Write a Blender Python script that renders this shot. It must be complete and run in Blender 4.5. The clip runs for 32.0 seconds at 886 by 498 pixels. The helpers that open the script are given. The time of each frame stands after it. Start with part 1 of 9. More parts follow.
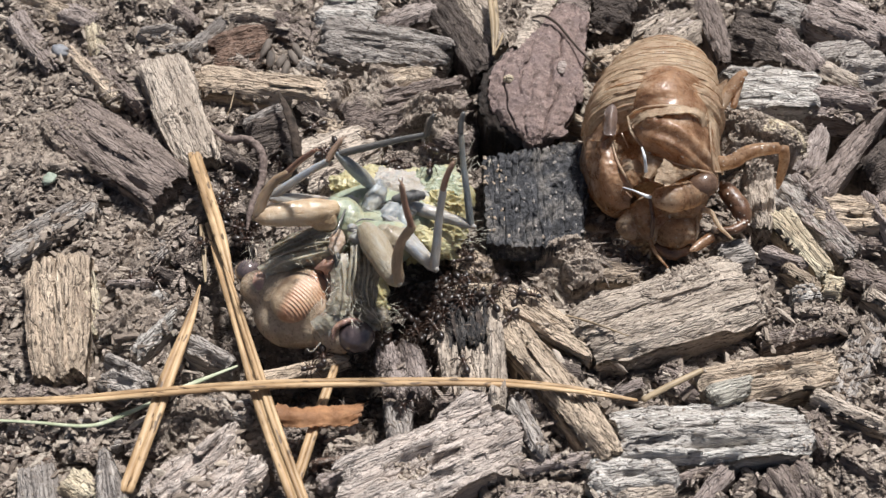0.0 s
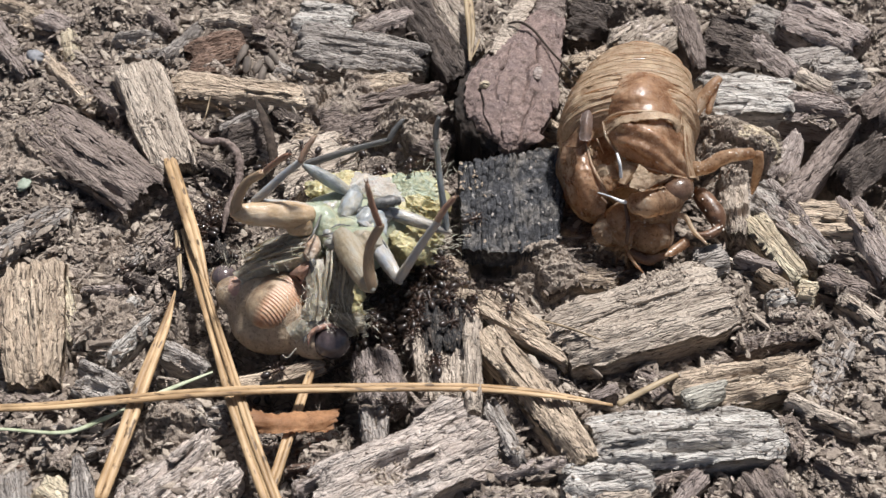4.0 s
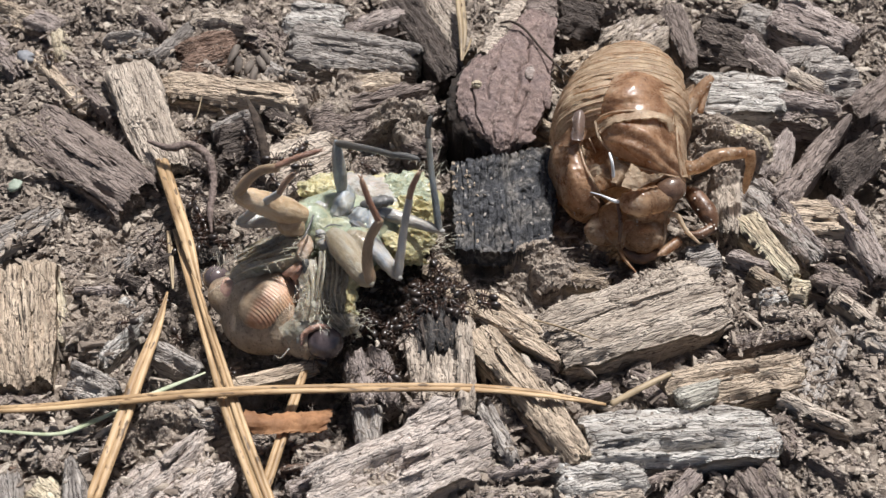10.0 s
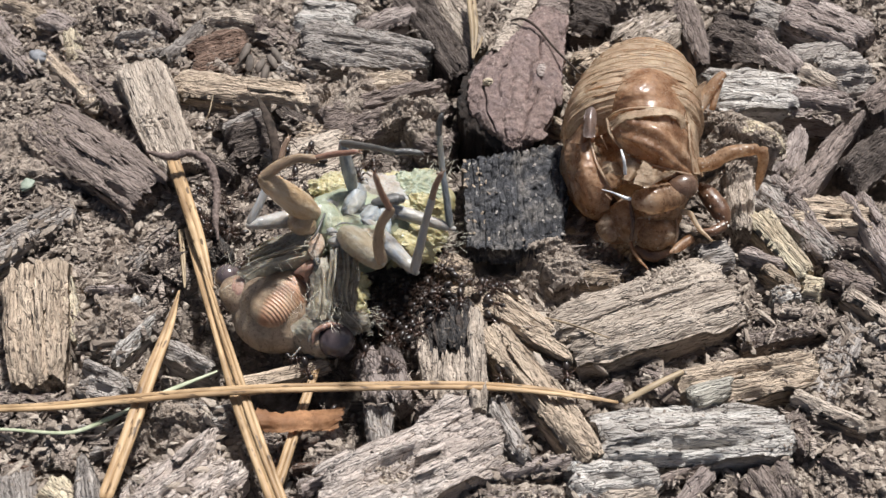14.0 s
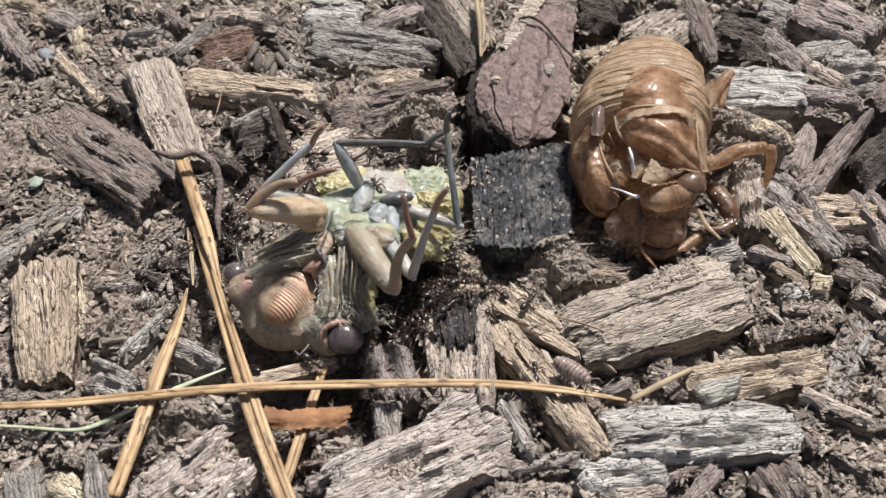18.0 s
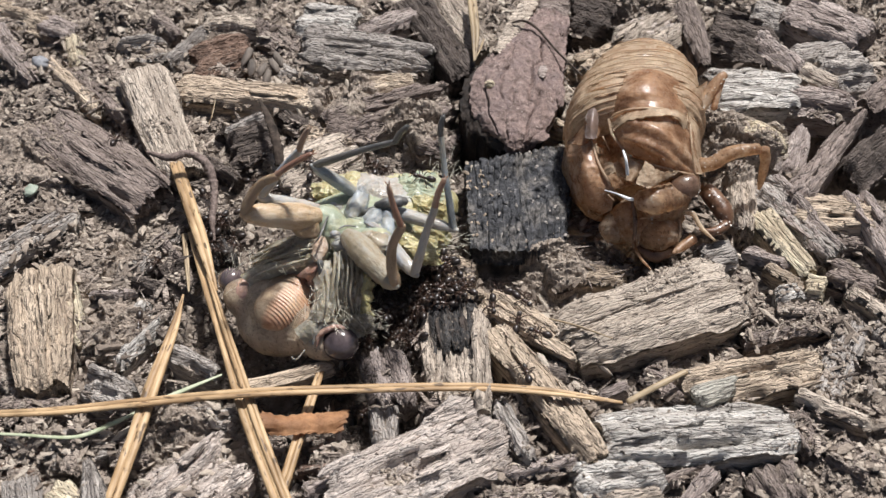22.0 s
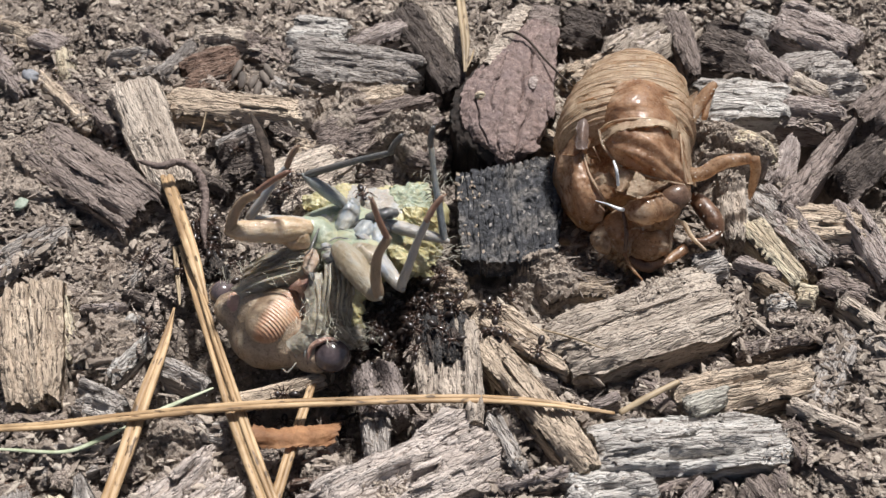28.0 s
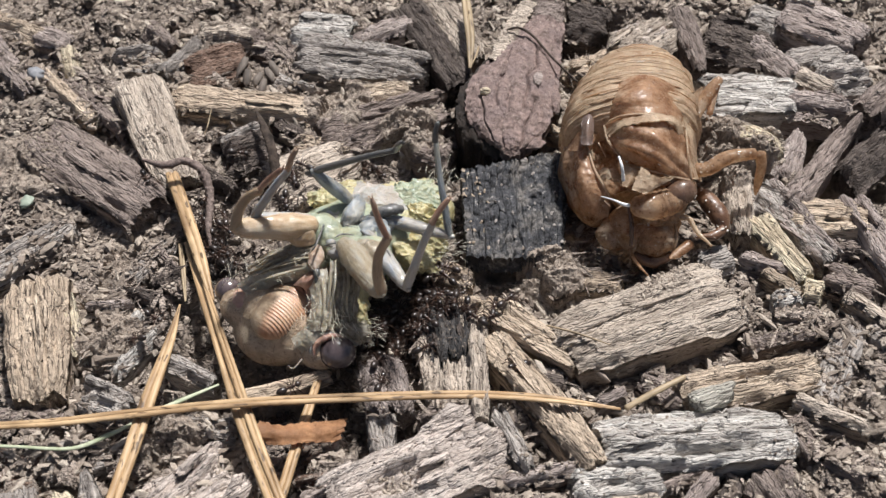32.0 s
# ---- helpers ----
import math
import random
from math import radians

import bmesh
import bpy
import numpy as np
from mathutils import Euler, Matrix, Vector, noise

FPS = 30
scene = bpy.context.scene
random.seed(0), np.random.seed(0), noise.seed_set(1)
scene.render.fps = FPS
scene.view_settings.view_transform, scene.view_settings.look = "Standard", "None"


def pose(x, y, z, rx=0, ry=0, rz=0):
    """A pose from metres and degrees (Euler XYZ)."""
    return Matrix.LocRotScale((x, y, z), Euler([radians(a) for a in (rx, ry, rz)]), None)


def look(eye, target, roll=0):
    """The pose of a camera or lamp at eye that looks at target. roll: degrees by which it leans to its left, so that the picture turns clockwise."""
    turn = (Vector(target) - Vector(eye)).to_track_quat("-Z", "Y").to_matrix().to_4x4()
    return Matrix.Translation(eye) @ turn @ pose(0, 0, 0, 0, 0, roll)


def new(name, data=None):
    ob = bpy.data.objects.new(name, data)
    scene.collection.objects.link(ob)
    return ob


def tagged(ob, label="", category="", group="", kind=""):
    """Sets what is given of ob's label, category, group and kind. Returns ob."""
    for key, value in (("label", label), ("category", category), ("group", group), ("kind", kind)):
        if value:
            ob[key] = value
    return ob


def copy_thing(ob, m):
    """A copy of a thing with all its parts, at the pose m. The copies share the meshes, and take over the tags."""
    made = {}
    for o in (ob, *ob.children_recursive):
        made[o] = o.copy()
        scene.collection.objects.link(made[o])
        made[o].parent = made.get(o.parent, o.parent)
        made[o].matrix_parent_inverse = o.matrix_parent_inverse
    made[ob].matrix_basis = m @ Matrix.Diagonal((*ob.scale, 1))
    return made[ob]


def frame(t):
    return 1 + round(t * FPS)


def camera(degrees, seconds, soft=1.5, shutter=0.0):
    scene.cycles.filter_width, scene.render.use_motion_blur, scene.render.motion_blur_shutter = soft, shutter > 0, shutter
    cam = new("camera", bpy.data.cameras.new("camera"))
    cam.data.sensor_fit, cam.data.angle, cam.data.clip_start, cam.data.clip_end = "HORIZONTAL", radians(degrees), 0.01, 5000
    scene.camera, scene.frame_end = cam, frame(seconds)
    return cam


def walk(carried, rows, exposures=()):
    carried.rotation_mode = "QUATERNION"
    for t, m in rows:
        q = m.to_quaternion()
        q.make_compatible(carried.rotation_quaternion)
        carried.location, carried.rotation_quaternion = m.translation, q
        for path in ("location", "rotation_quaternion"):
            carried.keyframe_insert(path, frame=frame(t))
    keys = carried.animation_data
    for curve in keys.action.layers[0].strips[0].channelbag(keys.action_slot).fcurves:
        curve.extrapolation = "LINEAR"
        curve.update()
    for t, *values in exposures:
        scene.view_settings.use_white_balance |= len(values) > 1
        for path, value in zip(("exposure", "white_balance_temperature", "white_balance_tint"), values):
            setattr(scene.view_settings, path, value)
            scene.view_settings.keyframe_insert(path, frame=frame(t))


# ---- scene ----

from mathutils.bvhtree import BVHTree

# ---------------------------------------------------------------- camera
cam = camera(40, 32.0, soft=1.42)
cam.data.dof.use_dof, cam.data.dof.focus_distance, cam.data.dof.aperture_fstop = True, 0.107, 82
PATH = [
    (0, pose(-0.00000, -0.07071, 0.08426, 40.000, -0.000, 0.000)),
    (0.5, pose(0.00024, -0.07060, 0.08426, 40.034, -0.080, -0.029)),
    (1, pose(0.00013, -0.07075, 0.08428, 40.123, -0.286, -0.198)),
    (1.5, pose(0.00030, -0.07075, 0.08416, 40.213, -0.370, -0.261)),
    (2, pose(0.00009, -0.07071, 0.08420, 40.212, -0.529, -0.388)),
    (2.5, pose(0.00017, -0.07073, 0.08428, 40.160, -0.541, -0.460)),
    (3, pose(0.00055, -0.07072, 0.08422, 40.220, -0.419, -0.459)),
    (3.5, pose(0.00043, -0.07084, 0.08423, 40.297, -0.569, -0.578)),
    (5.5, pose(0.00054, -0.07077, 0.08425, 40.343, -0.676, -0.753)),
    (6, pose(0.00046, -0.07071, 0.08428, 40.252, -0.797, -0.841)),
    (6.5, pose(0.00068, -0.07084, 0.08422, 40.296, -0.758, -0.837)),
    (7, pose(0.00048, -0.07072, 0.08422, 40.247, -0.888, -0.951)),
    (7.5, pose(0.00035, -0.07080, 0.08424, 40.313, -0.929, -0.961)),
    (8, pose(0.00037, -0.07078, 0.08418, 40.312, -0.881, -0.934)),
    (8.5, pose(0.00057, -0.07080, 0.08408, 40.258, -0.845, -0.940)),
    (9, pose(0.00059, -0.07092, 0.08413, 40.301, -0.786, -0.957)),
    (9.5, pose(0.00051, -0.07072, 0.08425, 40.158, -0.795, -1.001)),
    (10, pose(0.00027, -0.07078, 0.08419, 40.315, -0.854, -1.050)),
    (10.5, pose(0.00041, -0.07074, 0.08411, 40.293, -0.770, -1.010)),
    (11, pose(0.00050, -0.07075, 0.08410, 40.288, -0.678, -0.936)),
    (11.5, pose(0.00030, -0.07081, 0.08404, 40.280, -0.696, -0.980)),
    (12, pose(0.00041, -0.07084, 0.08405, 40.237, -0.577, -0.929)),
    (12.5, pose(0.00040, -0.07074, 0.08415, 40.150, -0.522, -0.894)),
    (13, pose(0.00027, -0.07075, 0.08403, 40.201, -0.505, -0.864)),
    (13.5, pose(0.00037, -0.07069, 0.08408, 40.212, -0.360, -0.779)),
    (14, pose(0.00043, -0.07070, 0.08404, 40.235, -0.279, -0.763)),
    (14.5, pose(0.00046, -0.07071, 0.08403, 40.207, -0.209, -0.713)),
    (16.5, pose(0.00010, -0.07075, 0.08404, 40.180, -0.230, -0.646)),
    (17, pose(0.00022, -0.07070, 0.08405, 40.159, -0.134, -0.584)),
    (17.5, pose(0.00006, -0.07065, 0.08413, 40.119, -0.153, -0.585)),
    (18, pose(0.00030, -0.07087, 0.08394, 40.240, -0.065, -0.547)),
    (18.5, pose(0.00022, -0.07078, 0.08408, 40.137, -0.097, -0.610)),
    (19, pose(0.00025, -0.07068, 0.08405, 40.145, -0.048, -0.608)),
    (19.5, pose(0.00027, -0.07081, 0.08401, 40.286, -0.053, -0.586)),
    (20, pose(0.00068, -0.07083, 0.08395, 40.182, 0.137, -0.545)),
    (20.5, pose(0.00035, -0.07091, 0.08384, 40.257, 0.028, -0.664)),
    (21, pose(0.00053, -0.07091, 0.08391, 40.281, 0.233, -0.836)),
    (21.5, pose(0.00031, -0.07089, 0.08422, 40.225, 0.134, -1.036)),
    (22, pose(0.00035, -0.07094, 0.08407, 40.418, 0.107, -1.050)),
    (22.5, pose(0.00052, -0.07111, 0.08392, 40.561, 0.159, -1.116)),
    (23, pose(0.00054, -0.07098, 0.08396, 40.619, 0.184, -1.204)),
    (23.5, pose(0.00050, -0.07095, 0.08389, 40.606, 0.284, -1.446)),
    (24, pose(0.00065, -0.07092, 0.08409, 40.598, 0.262, -1.425)),
    (24.5, pose(0.00061, -0.07088, 0.08420, 40.655, 0.225, -1.509)),
    (25, pose(0.00072, -0.07094, 0.08398, 40.826, 0.281, -1.500)),
    (25.5, pose(0.00067, -0.07096, 0.08408, 40.851, 0.234, -1.501)),
    (27.5, pose(0.00068, -0.07098, 0.08402, 40.964, 0.145, -1.486)),
    (28, pose(0.00055, -0.07080, 0.08409, 40.888, 0.102, -1.513)),
    (28.5, pose(0.00060, -0.07090, 0.08402, 40.980, 0.153, -1.491)),
    (29, pose(0.00059, -0.07081, 0.08418, 40.856, 0.163, -1.527)),
    (29.5, pose(0.00059, -0.07103, 0.08397, 40.954, 0.145, -1.555)),
    (30, pose(0.00038, -0.07096, 0.08383, 40.954, 0.046, -1.630)),
    (30.5, pose(0.00059, -0.07091, 0.08398, 40.888, 0.200, -1.553)),
    (31, pose(0.00054, -0.07094, 0.08383, 40.954, 0.218, -1.523)),
    (31.5, pose(0.00060, -0.07094, 0.08382, 40.931, 0.356, -1.452)),
    (32, pose(0.00067, -0.07086, 0.08399, 40.766, 0.447, -1.430)),
]
walk(cam, PATH)

# ---------------------------------------------------------------- light
MM = 0.001
SUN_DIR = Vector((0.22, 0.42, 0.86)).normalized()
world = bpy.data.worlds.new("sky")
scene.world = world
world.use_nodes = True
wn = world.node_tree
sky = wn.nodes.new("ShaderNodeTexSky")
sky.sky_type = "NISHITA"
sky.sun_disc = False
sky.sun_elevation = math.asin(SUN_DIR.z)
sky.sun_rotation = math.atan2(SUN_DIR.x, SUN_DIR.y)
sky.air_density, sky.dust_density = 1.0, 4.0
wn.nodes["Background"].inputs["Strength"].default_value = 0.036
wn.links.new(sky.outputs[0], wn.nodes["Background"].inputs["Color"])
sun_data = bpy.data.lights.new("sun", "SUN")
sun_data.energy, sun_data.angle, sun_data.color = 3.75, radians(6), (1.0, 0.985, 0.975)
sun = new("sun", sun_data)
sun.matrix_world = look(SUN_DIR * 3, (0, 0, 0))
scene.view_settings.exposure = 0.66

# ---------------------------------------------------------------- materials


def nodes_of(name):
    m = bpy.data.materials.new(name)
    m.use_nodes = True
    nt = m.node_tree
    return m, nt, nt.nodes["Principled BSDF"]


def add(nt, kind, **values):
    n = nt.nodes.new(kind)
    for key, v in values.items():
        n.inputs[key].default_value = v
    return n


def ramp(nt, fac, stops):
    r = nt.nodes.new("ShaderNodeValToRGB")
    e = r.color_ramp.elements
    while len(e) < len(stops):
        e.new(0.5)
    for el, (at, c) in zip(e, stops):
        el.position, el.color = at, (*c, 1)
    nt.links.new(fac, r.inputs[0])
    return r.outputs[0]


def mixed(nt, fac, a, b, blend="MIX"):
    m = nt.nodes.new("ShaderNodeMix")
    m.data_type, m.blend_type = "RGBA", blend
    for sock, v in ((m.inputs[0], fac), (m.inputs[6], a), (m.inputs[7], b)):
        if isinstance(v, (int, float)):
            sock.default_value = v
        elif isinstance(v, tuple):
            sock.default_value = (*v, 1)
        else:
            nt.links.new(v, sock)
    return m.outputs[2]


def coords(nt, scale, shift=True):
    """Object coordinates, stretched, and shifted by a random step for each object."""
    tc = nt.nodes.new("ShaderNodeTexCoord")
    mp = nt.nodes.new("ShaderNodeMapping")
    mp.inputs["Scale"].default_value = scale
    nt.links.new(tc.outputs["Object"], mp.inputs[0])
    if shift:
        oi = nt.nodes.new("ShaderNodeObjectInfo")
        mul = nt.nodes.new("ShaderNodeMath")
        mul.operation = "MULTIPLY"
        mul.inputs[1].default_value = 40
        nt.links.new(oi.outputs["Random"], mul.inputs[0])
        nt.links.new(mul.outputs[0], mp.inputs["Location"])
    return mp.outputs[0]


def tex(nt, co, scale, detail=4, rough=0.6):
    n = add(nt, "ShaderNodeTexNoise", Scale=scale, Detail=detail, Roughness=rough)
    nt.links.new(co, n.inputs["Vector"])
    return n.outputs["Fac"]


def bumped(nt, bsdf, height, strength, distance):
    b = add(nt, "ShaderNodeBump", Strength=strength, Distance=distance)
    nt.links.new(height, b.inputs["Height"])
    nt.links.new(b.outputs[0], bsdf.inputs["Normal"])


def wood(name, low, mid, high, stain=(0.10, 0.075, 0.06), stain_at=0.62, dust=0.35, island=False):
    """Weathered wood: fibres along x, blotches, pits, a film of dust and specks of soil."""
    m, nt, bsdf = nodes_of(name)
    fine = tex(nt, coords(nt, (260, 2500, 2500)), 1.0, 6, 0.7)
    band = tex(nt, coords(nt, (60, 700, 700)), 1.0, 3, 0.55)
    col = ramp(nt, fine, ((0.30, low), (0.5, mid), (0.72, high)))
    col = mixed(nt, 0.45, col, ramp(nt, band, ((0.32, low), (0.52, mid), (0.7, high))))
    blot = tex(nt, coords(nt, (260, 260, 260)), 1.0, 4, 0.6)
    col = mixed(nt, ramp(nt, blot, ((stain_at, (0, 0, 0)), (stain_at + 0.16, (0.8, 0.8, 0.8)))), col, stain)
    film = tex(nt, coords(nt, (460, 640, 640)), 1.0, 6, 0.72)
    pale = tuple(0.72 * a + 0.28 * b for a, b in zip(mid, high))
    col = mixed(nt, ramp(nt, film, ((0.46, (0, 0, 0)), (0.62, (0.5, 0.5, 0.5)))), col, pale)
    speck = tex(nt, coords(nt, (2600, 2600, 2600)), 1.0, 3, 0.7)
    col = mixed(nt, ramp(nt, speck, ((0.56, (0, 0, 0)), (0.66, (dust, dust, dust)))), col, (0.30, 0.24, 0.19))
    crack = tex(nt, coords(nt, (110, 2300, 2300)), 1.0, 4, 0.7)
    gaps = mixed(nt, 1.0, ramp(nt, crack, ((0.35, (0.9, 0.9, 0.9)), (0.43, (0, 0, 0)))), ramp(nt, tex(nt, coords(nt, (420, 620, 620)), 1.0, 3, 0.6), ((0.42, (0.1, 0.1, 0.1)), (0.56, (1, 1, 1)))), "MULTIPLY")
    col = mixed(nt, gaps, col, (0.055, 0.042, 0.035))
    pit = tex(nt, coords(nt, (1100, 2600, 2600)), 1.0, 3, 0.65)
    col = mixed(nt, ramp(nt, pit, ((0.28, (0.85, 0.85, 0.85)), (0.35, (0, 0, 0)))), col, (0.085, 0.064, 0.053))
    warp = nt.nodes.new("ShaderNodeVectorMath")
    warp.operation = "MULTIPLY_ADD"
    wob = add(nt, "ShaderNodeTexNoise", Scale=1.0, Detail=2)
    nt.links.new(coords(nt, (500, 700, 700)), wob.inputs["Vector"])
    nt.links.new(wob.outputs["Color"], warp.inputs[0])
    warp.inputs[1].default_value = (1.4, 1.4, 1.4)
    nt.links.new(coords(nt, (330, 2700, 2700)), warp.inputs[2])
    cells, edges = nt.nodes.new("ShaderNodeTexVoronoi"), nt.nodes.new("ShaderNodeTexVoronoi")
    edges.feature = "DISTANCE_TO_EDGE"
    for vn in (cells, edges):
        vn.inputs["Scale"].default_value = 1.0
        nt.links.new(warp.outputs[0], vn.inputs["Vector"])
    tone = ramp(nt, cells.outputs["Color"], ((0.0, (0.80, 0.785, 0.77)), (1.0, (1.18, 1.175, 1.16))))
    col = mixed(nt, 0.8, col, tone, "MULTIPLY")
    dash = mixed(nt, 1.0, ramp(nt, tex(nt, coords(nt, (420, 4200, 4200)), 1.0, 3, 0.6), ((0.36, (0.9, 0.9, 0.9)), (0.42, (0, 0, 0)))), ramp(nt, tex(nt, coords(nt, (500, 500, 500)), 1.0, 3, 0.6), ((0.36, (0.15, 0.15, 0.15)), (0.54, (1, 1, 1)))), "MULTIPLY")
    col = mixed(nt, dash, col, (0.06, 0.045, 0.037))
    vary = nt.nodes.new("ShaderNodeHueSaturation")
    if island:
        src = nt.nodes.new("ShaderNodeNewGeometry").outputs["Random Per Island"]
    else:
        src = nt.nodes.new("ShaderNodeObjectInfo").outputs["Random"]
    mr = add(nt, "ShaderNodeMapRange")
    mr.inputs[3].default_value, mr.inputs[4].default_value = (0.55, 1.3) if island else (0.86, 1.14)
    nt.links.new(src, mr.inputs[0])
    nt.links.new(mr.outputs[0], vary.inputs["Value"])
    nt.links.new(col, vary.inputs["Color"])
    nt.links.new(vary.outputs[0], bsdf.inputs["Base Color"])
    bsdf.inputs["Roughness"].default_value = 0.88
    bsdf.inputs["Specular IOR Level"].default_value = 0.25
    tot = nt.nodes.new("ShaderNodeMath")
    tot.operation = "ADD"
    nt.links.new(fine, tot.inputs[0])
    nt.links.new(ramp(nt, edges.outputs["Distance"], ((0.0, (0.6, 0.6, 0.6)), (0.15, (1, 1, 1)))), tot.inputs[1])
    relief = tot.outputs[0]
    for other, much in ((film, 0.9), (pit, 0.7), (speck, 0.35)):
        more = nt.nodes.new("ShaderNodeMath")
        more.operation = "MULTIPLY_ADD"
        nt.links.new(other, more.inputs[0])
        more.inputs[1].default_value = much
        nt.links.new(relief, more.inputs[2])
        relief = more.outputs[0]
    bumped(nt, bsdf, relief, 1.0, 0.0004)
    return m


WOOD = {
    "pale": wood("pale_wood", (0.247, 0.200, 0.163), (0.570, 0.483, 0.403), (0.800, 0.701, 0.603)),
    "rose": wood("rosy_wood", (0.42, 0.34, 0.295), (0.70, 0.605, 0.545), (0.80, 0.73, 0.675)),
    "tan": wood("tan_wood", (0.246, 0.188, 0.138), (0.550, 0.441, 0.341), (0.782, 0.659, 0.516)),
    "yellow": wood("yellow_wood", (0.322, 0.258, 0.176), (0.667, 0.556, 0.409), (0.800, 0.774, 0.596)),
    "grey": wood("grey_wood", (0.172, 0.151, 0.138), (0.433, 0.392, 0.361), (0.659, 0.611, 0.568)),
    "silver": wood("silver_wood", (0.214, 0.193, 0.176), (0.574, 0.532, 0.492), (0.800, 0.800, 0.766), dust=0.2),
    "pink": wood("pinkish_wood", (0.198, 0.155, 0.140), (0.427, 0.358, 0.330), (0.607, 0.532, 0.492)),
    "brown": wood("brown_wood", (0.108, 0.084, 0.074), (0.284, 0.230, 0.205), (0.472, 0.399, 0.363)),
    "dark": wood("dark_wood", (0.0438, 0.0354, 0.0321), (0.117, 0.096, 0.0859), (0.234, 0.192, 0.172)),
    "red": wood("red_brown_wood", (0.0853, 0.0517, 0.0403), (0.219, 0.144, 0.109), (0.327, 0.234, 0.189)),
    "orange": wood("orange_wood", (0.187, 0.0944, 0.0496), (0.414, 0.238, 0.133), (0.553, 0.368, 0.232), dust=0.1),
    "char": wood("charred_wood", (0.016, 0.016, 0.018), (0.05, 0.049, 0.051), (0.15, 0.142, 0.138), stain=(0.19, 0.16, 0.135), stain_at=0.56, dust=0.5),
    "mould": wood("white_mould", (0.339, 0.311, 0.266), (0.565, 0.537, 0.469), (0.746, 0.718, 0.644), stain_at=0.7, dust=0.2),
    "half": wood("half_charred_wood", (0.0982, 0.0856, 0.0795), (0.295, 0.261, 0.235), (0.473, 0.431, 0.392), stain=(0.02, 0.02, 0.0224), stain_at=0.47),
    "debris": wood("debris_wood", (0.133, 0.107, 0.091), (0.386, 0.322, 0.276), (0.611, 0.527, 0.458), island=True),
}


def soil_material():
    m, nt, bsdf = nodes_of("mulch_soil")
    co = coords(nt, (1, 1, 1), False)
    col = ramp(nt, tex(nt, co, 900, 6, 0.7), ((0.3, (0.07, 0.056, 0.045)), (0.5, (0.23, 0.188, 0.152)), (0.7, (0.41, 0.342, 0.282))))
    col = mixed(nt, ramp(nt, tex(nt, co, 60, 3), ((0.45, (0, 0, 0)), (0.65, (0.6, 0.6, 0.6)))), col, (0.15, 0.115, 0.093))
    nt.links.new(col, bsdf.inputs["Base Color"])
    bsdf.inputs["Roughness"].default_value = 0.95
    bumped(nt, bsdf, tex(nt, co, 1600, 6, 0.7), 0.9, 0.0004)
    return m


def crumb_material():
    m, nt, bsdf = nodes_of("soil_crumbs")
    geo = nt.nodes.new("ShaderNodeNewGeometry")
    col = ramp(nt, geo.outputs["Random Per Island"], ((0.0, (0.15, 0.118, 0.095)), (0.35, (0.33, 0.272, 0.222)), (0.8, (0.47, 0.40, 0.33)), (1.0, (0.60, 0.525, 0.44))))
    n = tex(nt, coords(nt, (1, 1, 1), False), 3500, 4, 0.7)
    col = mixed(nt, 0.55, col, ramp(nt, n, ((0.3, (0.35, 0.33, 0.31)), (0.65, (1.0, 1.0, 1.0)))), "MULTIPLY")
    nt.links.new(col, bsdf.inputs["Base Color"])
    bsdf.inputs["Roughness"].default_value = 0.95
    bumped(nt, bsdf, n, 0.8, 0.0002)
    return m


def plain(name, low, high, rough=0.5, scale=600, bump=0.2, sss=0.0, coat=0.0, spec=0.5, stretch=(1, 1, 1), glow=0.0):
    """Two tones mottled at a given scale; sss and glow let light in and through."""
    m, nt, bsdf = nodes_of(name)
    n = tex(nt, coords(nt, stretch), scale, 4, 0.6)
    col = ramp(nt, n, ((0.33, low), (0.66, high)))
    nt.links.new(col, bsdf.inputs["Base Color"])
    bsdf.inputs["Roughness"].default_value = rough
    bsdf.inputs["Specular IOR Level"].default_value = spec
    bsdf.inputs["Coat Weight"].default_value = coat
    bsdf.inputs["Coat Roughness"].default_value = 0.12
    if sss:
        bsdf.inputs["Subsurface Weight"].default_value = sss
        bsdf.inputs["Subsurface Radius"].default_value = (0.0011, 0.0008, 0.0005)
        bsdf.inputs["Subsurface Scale"].default_value = 0.6
    if bump:
        bumped(nt, bsdf, n, bump, 0.0002)
    if glow:
        tr = nt.nodes.new("ShaderNodeBsdfTranslucent")
        nt.links.new(col, tr.inputs["Color"])
        mx = nt.nodes.new("ShaderNodeMixShader")
        mx.inputs[0].default_value = glow
        out = nt.nodes["Material Output"]
        nt.links.new(bsdf.outputs[0], mx.inputs[1])
        nt.links.new(tr.outputs[0], mx.inputs[2])
        nt.links.new(mx.outputs[0], out.inputs[0])
    return m


